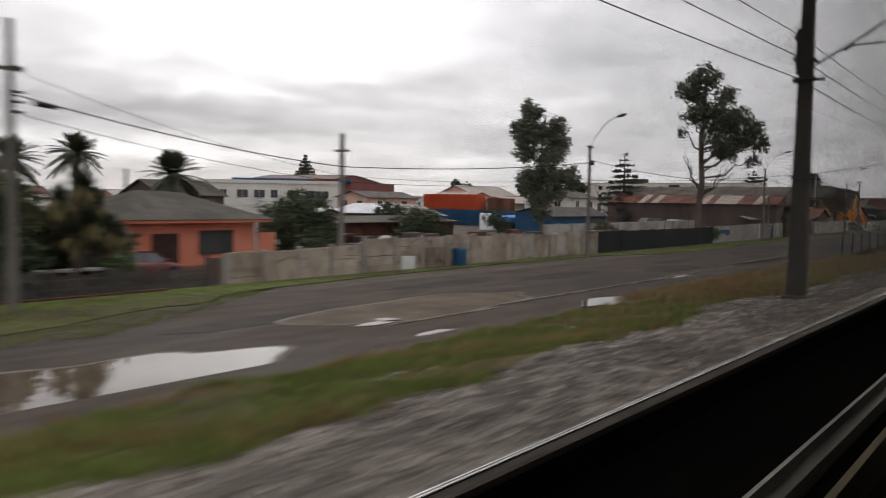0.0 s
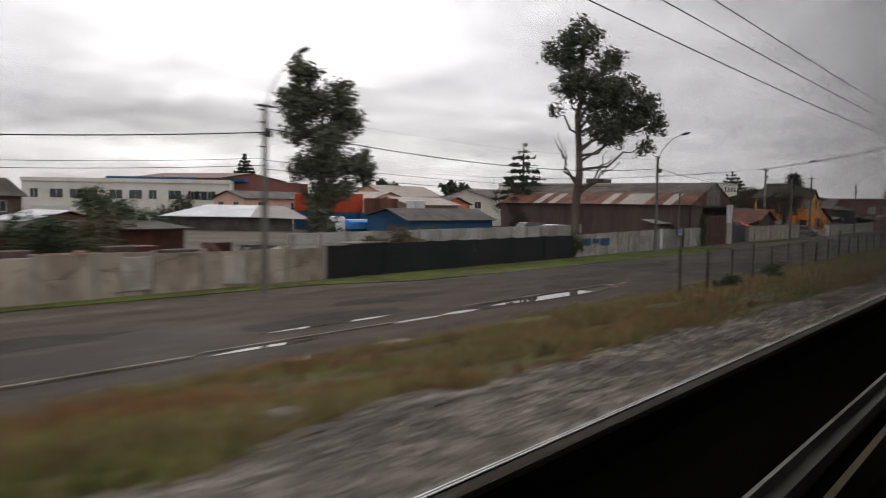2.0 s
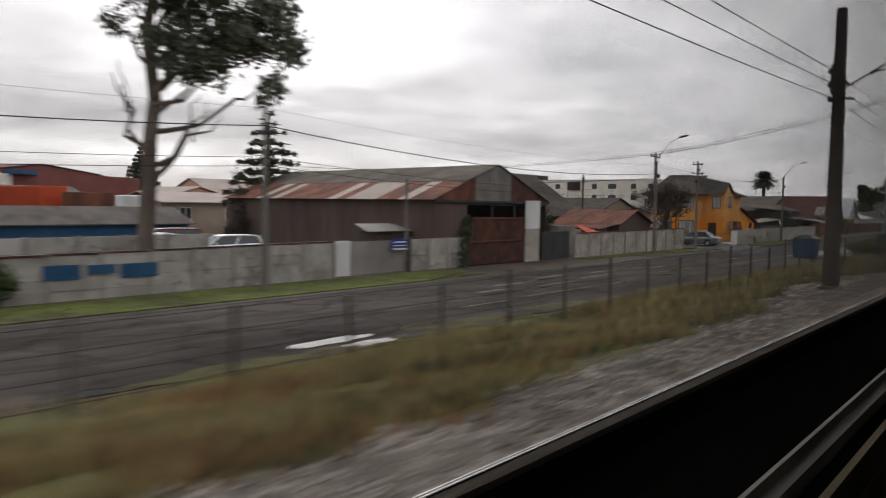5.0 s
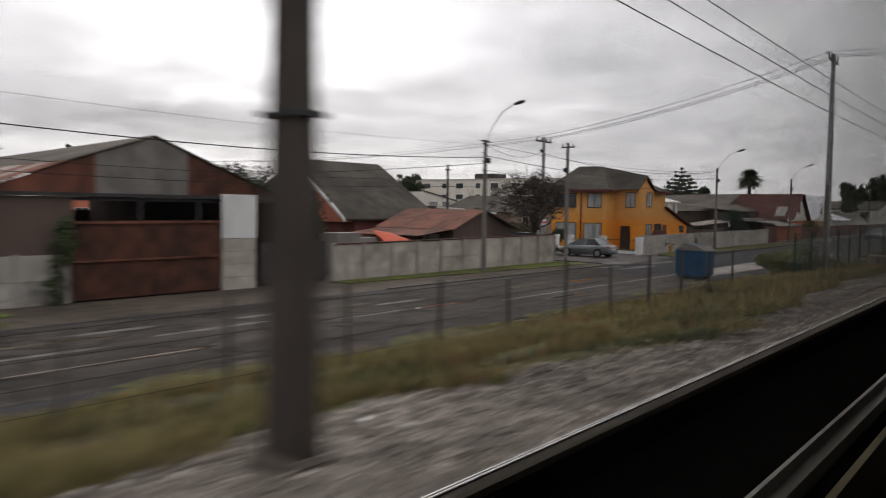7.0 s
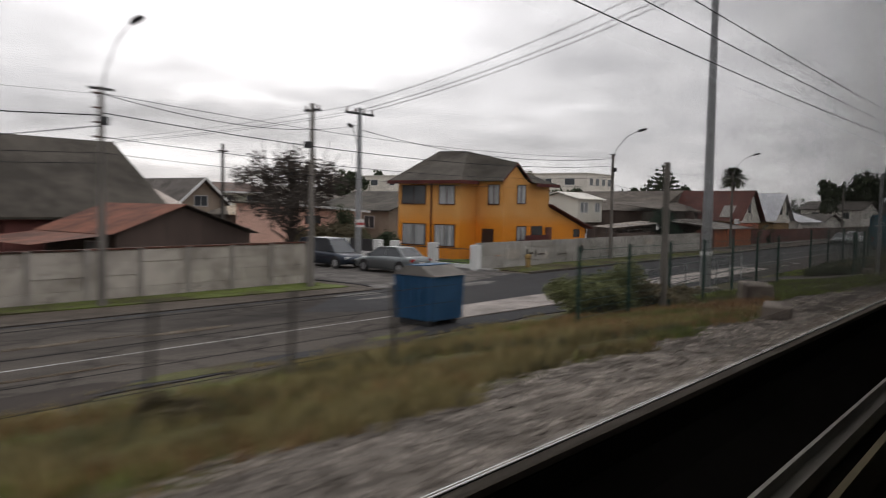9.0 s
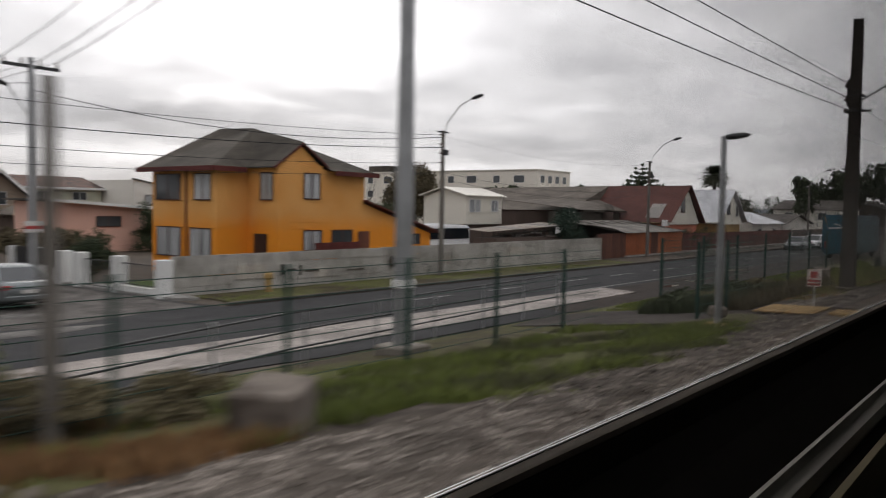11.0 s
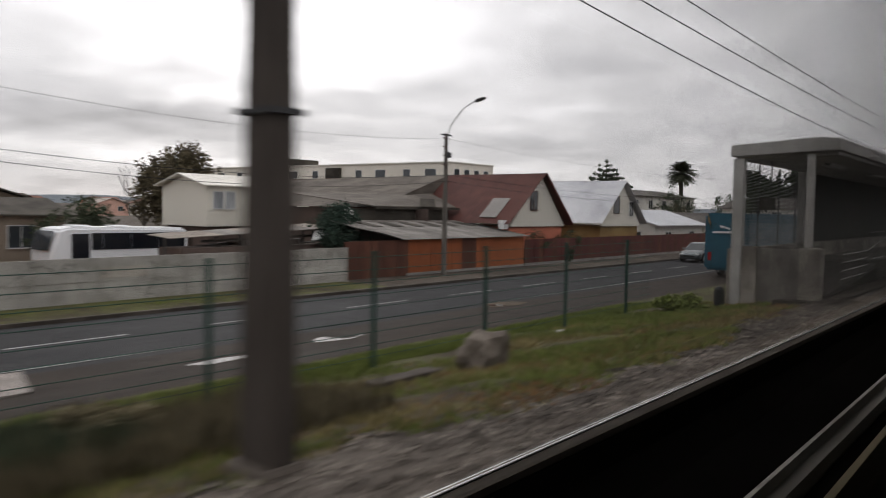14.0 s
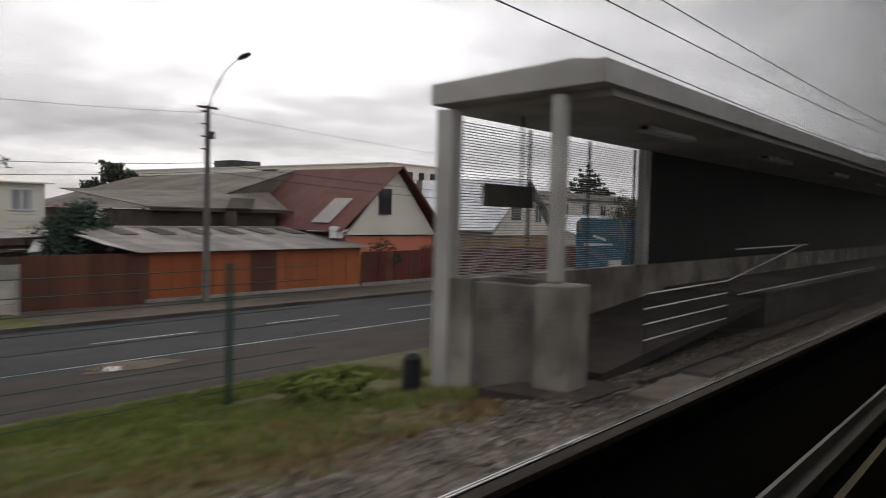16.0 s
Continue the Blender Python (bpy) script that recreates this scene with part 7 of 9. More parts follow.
part("stripe", slab([(206.86, 14.95, 2.7), (206.86, 15.2, 3.4), (206.89, 15.2, 3.4), (206.89, 14.95, 2.7)], 0.3), M_YELLOW, tb_, "yellow rear corner stripe")
part("stripe", slab([(206.86, 13.1, 3.0), (206.86, 13.3, 3.5), (206.89, 13.3, 3.5), (206.89, 13.1, 3.0)], 0.25), M_YELLOW, tb_, "yellow rear corner stripe")
part("number_plate", box(206.86, 206.89, 13.2, 13.75, 1.75, 2.05), M_SIGNWHITE, tb_)
for y0 in (13.15, 14.95):
    part("tail_lamp", box(206.86, 206.9, y0, y0 + 0.2, 1.0, 1.5), M_LAMPRED, tb_)
for k in range(5):
    part("side_window", box(208.0 + k * 1.95, 209.8 + k * 1.95, 15.38, 15.42, 2.2, 3.3), M_GLASS, tb_)
for xw in (209.5, 215.8):
    for yw in (13.1, 15.25):
        part("wheel", tube([(xw, yw - 0.14, 0.5), (xw, yw + 0.14, 0.5)], 0.5, 14), M_TYRE, tb_)

# ---- platform shelter ----
HSX, HSY = 190.95, 7.8
st = empty("platform_shelter", "concrete platform shelter with a flat grey roof", "shelter")
part("roof", prism([(5.40, 5.74), (8.68, 5.60), (8.68, 5.95), (5.40, 6.09)], "x", 189.75, 236.0), M_SHELTER, st)
part("roof_upstand", prism([(5.5, 6.095), (8.6, 5.965), (8.6, 5.98), (6.0, 6.15)], "x", 189.85, 235.5), M_SHELTER, st)
part("soffit", prism([(5.55, 5.62), (8.66, 5.52), (8.66, 5.595), (5.55, 5.73)], "x", 190.3, 235.6), M_SHELTER, st, "grey painted soffit")
for xl in (194.0, 202.0, 210.0, 218.0):
    lf = part("lamp_fitting", box(xl, xl + 2.4, 6.5, 6.8, 5.47, 5.60, 0.02), M_WHITEFRAME, st, "long pale lamp fitting, unlit")
    part("end_cap", boxes((xl - 0.05, xl - 0.002, 6.56, 6.74, 5.51, 5.62), (xl + 2.402, xl + 2.45, 6.56, 6.74, 5.51, 5.62)), M_DARKSTEEL, lf)
part("apron", prism([(189.1, 5.4), (191.0, 5.3), (190.6, 6.6), (189.0, 7.0)], "z", 0.8, 1.06), M_BLOCK, st, "rough concrete apron under the pier")
part("column", box(189.8, 190.12, 8.26, 8.60, 0.6, 5.52, 0.02), M_SHELTER, st)
part("column", box(189.82, 190.04, 6.12, 6.34, 2.70, 5.62, 0.02), M_SHELTER, st)
part("pier", box(189.65, 190.3, 5.82, 6.44, 0.6, 2.68, 0.03), M_SHELTERWALL, st, "rough concrete pier")
part("end_wall", box(189.85, 190.05, 6.445, 7.76, 0.6, 2.62, 0.02), M_ENDWALL, st, "dark stained concrete panel")
part("end_wall", box(189.83, 190.07, 7.765, 8.255, 0.6, 2.66, 0.02), M_SHELTERWALL, st, "pale concrete panel")
part("back_wall", box(190.13, 236.0, 8.62, 8.82, 0.5, 2.55, 0.02), M_SHELTERWALL, st)
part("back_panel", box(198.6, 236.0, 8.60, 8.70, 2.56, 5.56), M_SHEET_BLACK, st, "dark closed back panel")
for xc in (198.3,):
    part("column", box(xc - 0.16, xc + 0.16, 8.42, 8.655, 2.56, 5.5, 0.02), M_SHELTER, st)
lv = part("louvre", boxes((190.3, 190.36, 8.68, 8.73, 2.56, 5.5), (198.05, 198.12, 8.68, 8.73, 2.56, 5.5), (193.0, 193.05, 8.68, 8.73, 2.56, 5.5), (195.6, 195.65, 8.68, 8.73, 2.56, 5.5)), M_DARKSTEEL, st, "thin louvre screen")
for k in range(55):
    part("slat", box(190.3, 198.1, 8.69, 8.71, 2.6 + k * 0.052, 2.613 + k * 0.052), M_STEEL, lv)
for k in range(14):
    part("end_slat", box(189.93, 189.95, 6.5, 8.2, 2.72 + k * 0.052, 2.731 + k * 0.052), M_STEEL, st)
part("platform", prism([(5.9, 0.4), (8.6, 0.4), (8.6, 1.90), (5.9, 1.90)], "x", 200.0, 236.0), M_BLOCK, st, "raised concrete platform")
part("platform_edge", box(199.9, 236, 5.85, 6.2, 1.905, 1.96), M_ENDWALL, st, "worn platform edge")
part("ramp", slab([(191.0, 5.9, 0.95), (199.8, 5.9, 1.6), (199.8, 8.6, 1.6), (191.0, 8.6, 0.95)], 0.2), M_PATHGREY, st)
part("ramp_edge", boxes((191.0, 205.0, 5.15, 5.3, 0.9, 1.14)), M_BLOCK, st)
hs = empty("hanging_sign", "dark hanging sign board under the shelter roof", "sign")
part("board", box(HSX - 0.8, HSX + 0.75, HSY - 0.05, HSY + 0.05, 3.88, 4.27, 0.01), M_DARKROOF, hs)
part("hanger", box(HSX + 0.35, HSX + 0.38, HSY - 0.015, HSY + 0.015, 4.272, 5.54), M_DARKSTEEL, hs)
hr = empty("handrail", "bright steel handrail beside the platform ramp", "handrail")
for z in (1.62, 1.90, 2.17, 2.43):
    part("rail", tube([(192.0, 5.65, z), (196.3, 5.65, z + 0.02)], 0.014, 6), M_INOX, hr)
for xp in (192.05, 194.2, 196.25):
    part("post", tube([(xp, 5.65, 1.0), (xp, 5.65, 2.45)], 0.014, 6), M_DARKSTEEL, hr)
part("rail", tube([(196.3, 5.65, 2.45), (202.2, 5.65, 3.12), (203.0, 5.65, 3.14)], 0.014, 6), M_INOX, hr)
part("rail", tube([(196.8, 5.65, 3.12), (202.8, 5.65, 3.14)], 0.014, 6), M_INOX, hr)
part("rail", tube([(197.0, 5.65, 2.1), (213.0, 5.65, 2.15)], 0.015, 6), M_INOX, hr)
for k, (xa, xb, ya, yb) in enumerate(((190.0, 192.0, 4.35, 5.0), (191.0, 192.7, 3.7, 4.0), (192.3, 194.3, 4.6, 5.1))):
    thing("track_slab", box(xa, xb, ya, yb, 1.0, 1.14, 0.03), (M_BOULDER, M_YELLOW, M_BLOCK)[k], "concrete slab with worn yellow paint beside the rail", "slab", "slabs beside the rail")
thing("bollard", tube([(189.6, 8.85, 0.4), (189.6, 8.85, 1.2), (189.6, 8.85, 1.3)], [0.19, 0.17, 0.08], 12), M_CABLE, "black rubber bollard at the shelter corner", "bollard")

# ---- crossing, lamp, notice and fences beside the track ----
yr = empty("crossing_ramp", "worn yellow wooden crossing ramp", "ramp")
for k in range(7):
    part("plank", slab([(158.95 + k * 0.03 + 0.27 * k, 5.2, 1.06), (159.2 + 0.30 * k, 5.2, 1.06), (159.5 + 0.30 * k, 6.85, 0.98), (159.25 + 0.30 * k, 6.85, 0.98)], 0.035), M_YELLOW, yr)
thing("track_slab", box(160.6, 162.0, 4.1, 5.1, 1.02, 1.16, 0.03), M_BLOCK, "grey concrete slab beside the crossing", "slab", "slabs beside the rail")
thing("track_slab", box(159.3, 160.3, 4.2, 4.9, 1.02, 1.14, 0.03), M_YELLOW, "worn yellow concrete slab beside the crossing", "slab", "slabs beside the rail")
thing("pavement_crossing", slab([(157.0, 7.6, 0.74), (161.8, 6.9, 0.84), (164.0, 11.4, 0.23), (160.5, 14.2, -0.05), (157.3, 13.6, -0.01)], 0.06), M_PATHGREY, "grey concrete path to the crossing", "pavement", kind="structure")
nb = empty("warning_sign", "small white and red warning sign on a post", "sign")
part("board", box(161.02, 161.06, 5.5, 5.87, 1.64, 2.14), M_SIGNWHITE, nb)
part("red_bar", boxes((161.0, 161.018, 5.53, 5.84, 1.68, 1.74)), M_SIGNRED, nb)
part("red_bar", boxes((161.0, 161.018, 5.53, 5.84, 1.78, 1.84)), M_SIGNRED, nb)
part("symbol", boxes((161.0, 161.018, 5.6, 5.77, 1.9, 2.08)), M_SIGNRED, nb, "red symbol")
part("post", box(161.03, 161.09, 5.65, 5.71, 0.9, 1.63), M_STEEL, nb)
LX, LY = 155.76, 6.6
pl = empty("platform_lamp", "grey column lamp with a dark lantern beside the crossing", "lamp")
part("column", tube([(LX, LY, 0.9), (LX, LY, 5.55)], [0.09, 0.07], 10), M_STEEL, pl)
part("lantern", lamp_head_bm((LX, LY, 5.53), (0.55, -0.80, 0.12), 0.8), M_DARKSTEEL, pl)
part("base_plate", box(LX - 0.3, LX + 0.3, LY - 0.3, LY + 0.3, 0.8, 1.02, 0.03), M_YELLOW, pl, "pale yellow footing")
for k, (xx, yy, zz, w, d, hgt) in enumerate(((137.0, 5.75, 0.85, 0.8, 0.7, 0.55), (143.35, 8.2, 0.62, 1.15, 0.9, 0.72), (158.0, 7.4, 0.9, 0.4, 0.4, 0.28), (34.5, 8.0, 0.7, 0.5, 0.4, 0.25))):
    bm = box(-w / 2, w / 2, -d / 2, d / 2, 0, hgt, 0.05)
    bmesh.ops.subdivide_edges(bm, edges=bm.edges[:], cuts=3, use_grid_fill=True)
    for v in bm.verts:
        v.co += Vector((1, 1, 1)) * 0.02 * noise.noise(v.co * 3.1 + Vector((k * 7.0, 0, 0)))
    ob = thing("concrete_block", bm, M_RUBBLE, "rough concrete block lying beside the track", "block", "concrete blocks")
    ob.matrix_world = pose(xx, yy, zz, 2, -3, 12 + 20 * k)
for k in range(16):
    w_ = 0.05 + 0.07 * ((k * 7) % 5) / 4
    rx_, ry_ = 137.3 + 3.2 * ((k * 37) % 16) / 16, 6.9 + 1.7 * ((k * 23) % 16) / 16
    ob = thing("rubble", box(-w_ * 1.5, w_ * 1.5, -w_, w_, -0.04, w_ * 0.7, 0.02), M_RUBBLE if k % 4 else M_BOULDER, "piece of broken concrete lying on the bank", "rubble", "rubble beside the block")
    ob.matrix_world = pose(rx_, ry_, ground_z(ry_) + 0.02, 8 * math.sin(k), 9 * math.cos(k * 2), 40 * k)
thing("manhole_cover", tube([(179.3, 16.15, 0.0), (179.3, 16.15, 0.03)], 0.52, 24), M_DAMP, "dark round manhole cover in the shoulder", "manhole cover")
BOX, BOY = 176.0, 8.85
rb_ = bmesh.new()
bmesh.ops.create_icosphere(rb_, subdivisions=3, radius=1.0)
for v in rb_.verts:
    q = v.co / max(abs(v.co.x), abs(v.co.y), abs(v.co.z)) ** 0.62 * (0.86 + 0.26 * noise.noise(v.co * 1.3 + Vector((4, 2, 9))) + 0.09 * noise.noise(v.co * 5.0))
    v.co = Vector((BOX + q.x * 0.62, BOY + q.y * 0.42, ground_z(BOY) + 0.28 + max(q.z, -0.6) * 0.46))
thing("boulder", rb_, M_BOULDER, "rough brown boulder lying on the grass", "boulder")
thing("plank_concrete", box(173.2, 175.0, 9.1, 9.45, 0.5, 0.68, 0.02), M_BLOCK, "concrete beam lying in the grass", "beam")
brown = empty("utility_pole", "short thick grey timber post by the track", "post")
part("post", tube([(141.6, 10.7, 0.2), (141.6, 10.7, 5.35)], [0.14, 0.11]), M_TIMBERPOLE, brown)

bn = empty("waste_container", "blue metal waste container on the verge", "container")
part("body", prism([(15.15, 0.18), (16.7, 0.18), (16.75, 1.55), (15.1, 1.55)], "x", 134.65, 136.15), M_BLUE, bn)
for k in range(5):
    part("rib", box(134.58, 134.64, 15.2 + k * 0.33, 15.3 + k * 0.33, 0.22, 1.5), M_BLUE, bn)
part("lid", prism([(15.05, 1.56), (16.8, 1.56), (16.2, 1.86), (15.6, 1.86)], "x", 134.6, 136.2), M_OLDZINC, bn, "pale sloping lid")
part("lid_sheet", prism([(15.62, 1.865), (16.18, 1.865), (16.18, 1.89), (15.62, 1.89)], "x", 134.65, 136.15), M_BLUE, bn, "blue ridge of the lid")
for k in (0, 1):
    part("foot", box(134.75 + k * 1.0, 135.05 + k * 1.0, 15.3, 16.6, 0.0, 0.17), M_DARKSTEEL, bn)


def wire_fence(name, x0, x1, y, step, h, m, label, n_wire, base, wm, lean=0.0, mesh=False):
    ob = empty(name, label, "fence")
    n = int((x1 - x0) / step)
    for k in range(n + 1):
        xx = x0 + k * step
        o = rng.uniform(-lean, lean)
        part("post", tube([(xx, y, base - 0.1), (xx + o, y + o * 0.3, base + h + rng.uniform(-lean, lean))], 0.055, 6), m, ob)
    for k in range(n_wire):
        z = base + h * (k + 0.6) / n_wire
        part("wire", tube([(x0, y, z), ((x0 + x1) / 2, y, z - 0.02), (x1, y, z)], 0.008 if mesh else 0.006, 4), wm, ob)
    if mesh:
        bm = bmesh.new()
        for k in range(int((x1 - x0) / 0.16)):
            xx = x0 + 0.16 * k
            tube_bm(bm, [(xx, y, base + 0.05), (xx, y, base + h)], [0.0035, 0.0035], 3)
        tagged(part("mesh_wires", bm, wm, ob), kind="stuff")
    return ob


wire_fence("stake_fence", 58.0, 131.5, 11.9, 3.1, 1.65, M_WOODPOST, "old wire fence on grey stakes", 4, 0.3, M_CABLE, 0.22)
wire_fence("mesh_fence", 136.0, 158.0, 10.9, 3.3, 2.2, M_GREENPOST, "green steel fence with thin wires", 9, 0.45, M_GREENPOST, mesh=True)
wire_fence("mesh_fence", 163.2, 189.5, 11.2, 4.05, 2.35, M_GREENPOST, "green steel fence with thin wires beside the street", 9, 0.45, M_GREENPOST, mesh=True)
wire_fence("mesh_fence", 158.4, 163.2, 8.1, 2.4, 2.2, M_GREENPOST, "green steel fence beside the crossing", 9, 0.7, M_GREENPOST, mesh=True)
gr = empty("guard_rail", "galvanised tube railing beside the footpath", "railing")
for z in (0.55, 0.95, 1.35):
    part("rail", tube([(143.0, 13.2, z - 0.25), (148, 13.3, z), (162.0, 14.6, z)], 0.024, 6), M_DARKSTEEL, gr)
for k in range(7):
    part("post", tube([(146 + k * 2.6, 13.25 + k * 0.2, 0.0), (146 + k * 2.6, 13.25 + k * 0.2, 1.35)], 0.03, 6), M_STEEL, gr)
for k in range(40):
    xx, yy = rng.uniform(2, 186), rng.uniform(6.2, 11.5)
    s = rng.uniform(0.04, 0.11)
    bm = box(-s, s, -s * 0.7, s * 0.7, 0, s * 0.5, s * 0.12)
    ob = thing("litter", bm, (M_SIGNWHITE, M_PALE, M_WALL_GREY)[k % 3], "scrap of pale litter lying in the grass", "litter", "litter along the verge")
    ob.matrix_world = pose(xx, yy, ground_z(yy) + 0.02, rng.uniform(-8, 8), rng.uniform(-8, 8), rng.uniform(0, 180))

# ---- trees and bushes ----


def leaf_mesh(name, blobs, n, size, m, seed, aspect=0.55, droop=0.0):
    """n small leaf sprays inside the ellipsoids blobs = (x, y, z, rx, ry, rz)."""
    r_ = np.random.RandomState(seed)
    vol = np.array([b[3] * b[4] * b[5] for b in blobs]) ** 0.8
    idx = r_.choice(len(blobs), n, p=vol / vol.sum())
    B = np.array(blobs)[idx]
    d = r_.normal(size=(n, 3))
    d /= np.linalg.norm(d, axis=1)[:, None]
    rad = r_.rand(n) ** 0.42
    # the outline is uneven: each direction of a blob reaches a different length
    wob = 0.78 + 0.42 * np.abs(np.sin(d[:, 0] * 5.1 + idx * 1.7) * np.cos(d[:, 2] * 4.3 + d[:, 1] * 3.7 + idx))
    # leaves gather in tufts with gaps between them
    nt_ = max(1, n // 26)
    tuft_of = r_.randint(0, nt_, n)
    first = np.zeros(nt_, int)
    first[tuft_of] = np.arange(n)
    core = B[:, :3] + d * B[:, 3:] * (rad * wob)[:, None]
    C = core[first[tuft_of]] + r_.normal(0, 1, (n, 3)) * (0.10 * B[:, 3:].min(axis=1) + size * 0.7)[:, None]
    u = r_.normal(size=(n, 3))
    u[:, 2] -= droop
    u /= np.linalg.norm(u, axis=1)[:, None]
    w = np.cross(u, r_.normal(size=(n, 3)))
    w /= np.linalg.norm(w, axis=1)[:, None]
    s = size * r_.uniform(0.6, 1.4, n)[:, None]
    V = np.concatenate([C - u * s, C + w * s * aspect, C + u * s, C - w * s * aspect], axis=1).reshape(-1, 3)
    F = np.arange(n * 4).reshape(n, 4)
    me = bpy.data.meshes.new(name)
    me.from_pydata(V.tolist(), [], F.tolist())
    me.materials.append(m)
    return me


def put(name, me, parent, label=""):
    ob = new(name, me)
    ob.parent = parent
    return tagged(ob, label)


def limbs(bm, start, end, r0, r1, seed, bend=0.12, n=5):
    r_ = np.random.RandomState(seed)
    a, b = Vector(start), Vector(end)
    L = (b - a).length
    pts = [a.lerp(b, k / n) + Vector(r_.normal(size=3)) * L * bend * 0.5 * math.sin(3.1416 * k / n) for k in range(n + 1)]
    tube_bm(bm, pts, [r0 + (r1 - r0) * k / n for k in range(n + 1)], 7)
    return pts[-1]


def side_vec(x, y, cam_x):
    """Unit vector to the right as seen from the track at cam_x."""
    a = math.atan2(y, x - cam_x)
    return Vector((math.sin(a), -math.cos(a), 0))


def blob_tree(name, label, base, trunk_top, r0, blobs2, cam_x, n, size, leaf, bark, seed, fork=(), category="tree"):
    """blobs2: (sideways, height, half-width, half-height) round the trunk; fork: limbs given as (from height, sideways, height)."""
    ob = empty(name, label, category)
    bx, by, bz = base
    sv = side_vec(bx, by, cam_x)
    r_ = np.random.RandomState(seed)
    bm = bmesh.new()
    limbs(bm, (bx, by, bz - 0.2), (bx + sv.x * trunk_top[0], by + sv.y * trunk_top[0], trunk_top[1]), r0, r0 * 0.4, seed, 0.03, 8)
    part("trunk", bm, bark, ob)
    blobs = []
    for s, h, w, v in blobs2:
        dep = r_.uniform(-0.6, 0.6) * w
        fw = Vector((-sv.y, sv.x, 0))
        c = Vector((bx, by, 0)) + sv * s + fw * dep
        blobs.append((c.x, c.y, h, w, w, v))
    lb = bmesh.new()
    for k, b in enumerate(blobs):
        h0 = min(trunk_top[1] * 0.95, max(bz + 1.0, b[2] - 2.2))
        t_ = (h0 - bz) / (trunk_top[1] - bz)
        limbs(lb, (bx + sv.x * trunk_top[0] * t_, by + sv.y * trunk_top[0] * t_, h0), b[:3], r0 * 0.32, r0 * 0.08, seed + k, 0.15)
    for k, (h0, s, h1) in enumerate(fork):
        limbs(lb, (bx, by, h0), (bx + sv.x * s, by + sv.y * s, h1), r0 * 0.35, 0.02, seed + 50 + k, 0.12)
        limbs(lb, (bx + sv.x * s * 0.6, by + sv.y * s * 0.6, h0 + (h1 - h0) * 0.6), (bx + sv.x * s * 0.8, by + sv.y * s * 0.8, h1 + 0.6), r0 * 0.15, 0.015, seed + 70 + k, 0.15)
    if blobs or fork:
        tagged(part("branches", lb, bark, ob), kind="stuff")
    if blobs:
        put("crown", leaf_mesh("crown", blobs, n, size, leaf, seed, droop=0.5), ob, "")
    return ob


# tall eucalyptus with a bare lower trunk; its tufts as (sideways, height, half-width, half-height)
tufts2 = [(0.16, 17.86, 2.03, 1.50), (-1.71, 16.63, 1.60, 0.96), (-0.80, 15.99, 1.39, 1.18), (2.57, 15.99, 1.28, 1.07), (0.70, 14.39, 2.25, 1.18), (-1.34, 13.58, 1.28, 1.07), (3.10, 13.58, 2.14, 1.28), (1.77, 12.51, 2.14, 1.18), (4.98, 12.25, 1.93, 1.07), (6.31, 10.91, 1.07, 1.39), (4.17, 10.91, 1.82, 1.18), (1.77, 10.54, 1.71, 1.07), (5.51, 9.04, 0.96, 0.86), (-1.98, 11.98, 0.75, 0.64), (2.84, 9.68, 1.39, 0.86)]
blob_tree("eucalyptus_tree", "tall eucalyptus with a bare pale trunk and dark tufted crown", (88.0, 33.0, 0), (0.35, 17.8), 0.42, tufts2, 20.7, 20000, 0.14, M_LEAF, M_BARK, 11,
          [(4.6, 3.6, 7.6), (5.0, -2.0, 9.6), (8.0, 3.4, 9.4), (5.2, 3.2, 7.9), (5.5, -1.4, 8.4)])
tufts1 = [(-1.50, 12.07, 0.96, 1.06), (-2.01, 10.40, 1.06, 1.15), (-0.96, 10.19, 1.15, 1.25), (-1.59, 8.52, 1.06, 0.96), (1.13, 10.82, 0.77, 1.06), (1.55, 9.36, 0.87, 1.06), (0.71, 9.78, 0.67, 1.15), (0.29, 7.89, 1.15, 1.25), (-0.75, 6.22, 1.35, 0.96), (1.34, 6.22, 1.06, 0.87), (2.59, 6.43, 0.77, 0.96), (2.80, 5.60, 0.58, 0.58), (-0.13, 4.34, 1.25, 0.87), (-1.80, 5.80, 0.67, 0.77), (1.13, 4.55, 0.87, 0.67), (-0.33, 2.88, 0.87, 0.77)]
blob_tree("eucalyptus_tree", "slender eucalyptus with loose drooping foliage behind the fence", (64.6, 39.2, 0), (0.0, 12.0), 0.22, [(a, b, c * 1.2, d * 1.12) for a, b, c, d in tufts1], 20.7, 24000, 0.12, M_LEAF, M_BARK, 12, [(3, 0.8, 6.0), (2.5, -0.7, 7.0)])
blob_tree("round_tree", "dense round tree with browning leaves behind the white room", (198.2, 52.5, 0), (0, 6.2), 0.25, [(0, 6.3, 2.3, 1.7), (-1.6, 5.4, 1.7, 1.6), (1.6, 5.6, 1.6, 1.5), (0.4, 7.3, 1.5, 0.9), (-0.4, 4.4, 2.2, 1.5), (-1.8, 3.4, 1.6, 1.5), (0.8, 3.6, 1.8, 1.4)], 150, 11000, 0.14, M_LEAFBROWN, M_BARKDARK, 13)
blob_tree("bare_tree", "dark twiggy tree behind the end of the wall", (142.2, 30.5, 0), (0, 3.6), 0.18, [(0, 5.2, 2.2, 1.3), (-1.7, 4.6, 1.6, 1.2), (1.4, 4.7, 1.5, 1.2), (0, 3.7, 2.0, 1.0)], 104, 7000, 0.085, M_TWIG, M_BARKDARK, 14, [(1.2 + 0.12 * k, 3.0 * math.sin(k * 2.1) * (0.6 + 0.4 * math.cos(k)), 4.9 + 1.5 * math.cos(k * 1.3)) for k in range(30)])
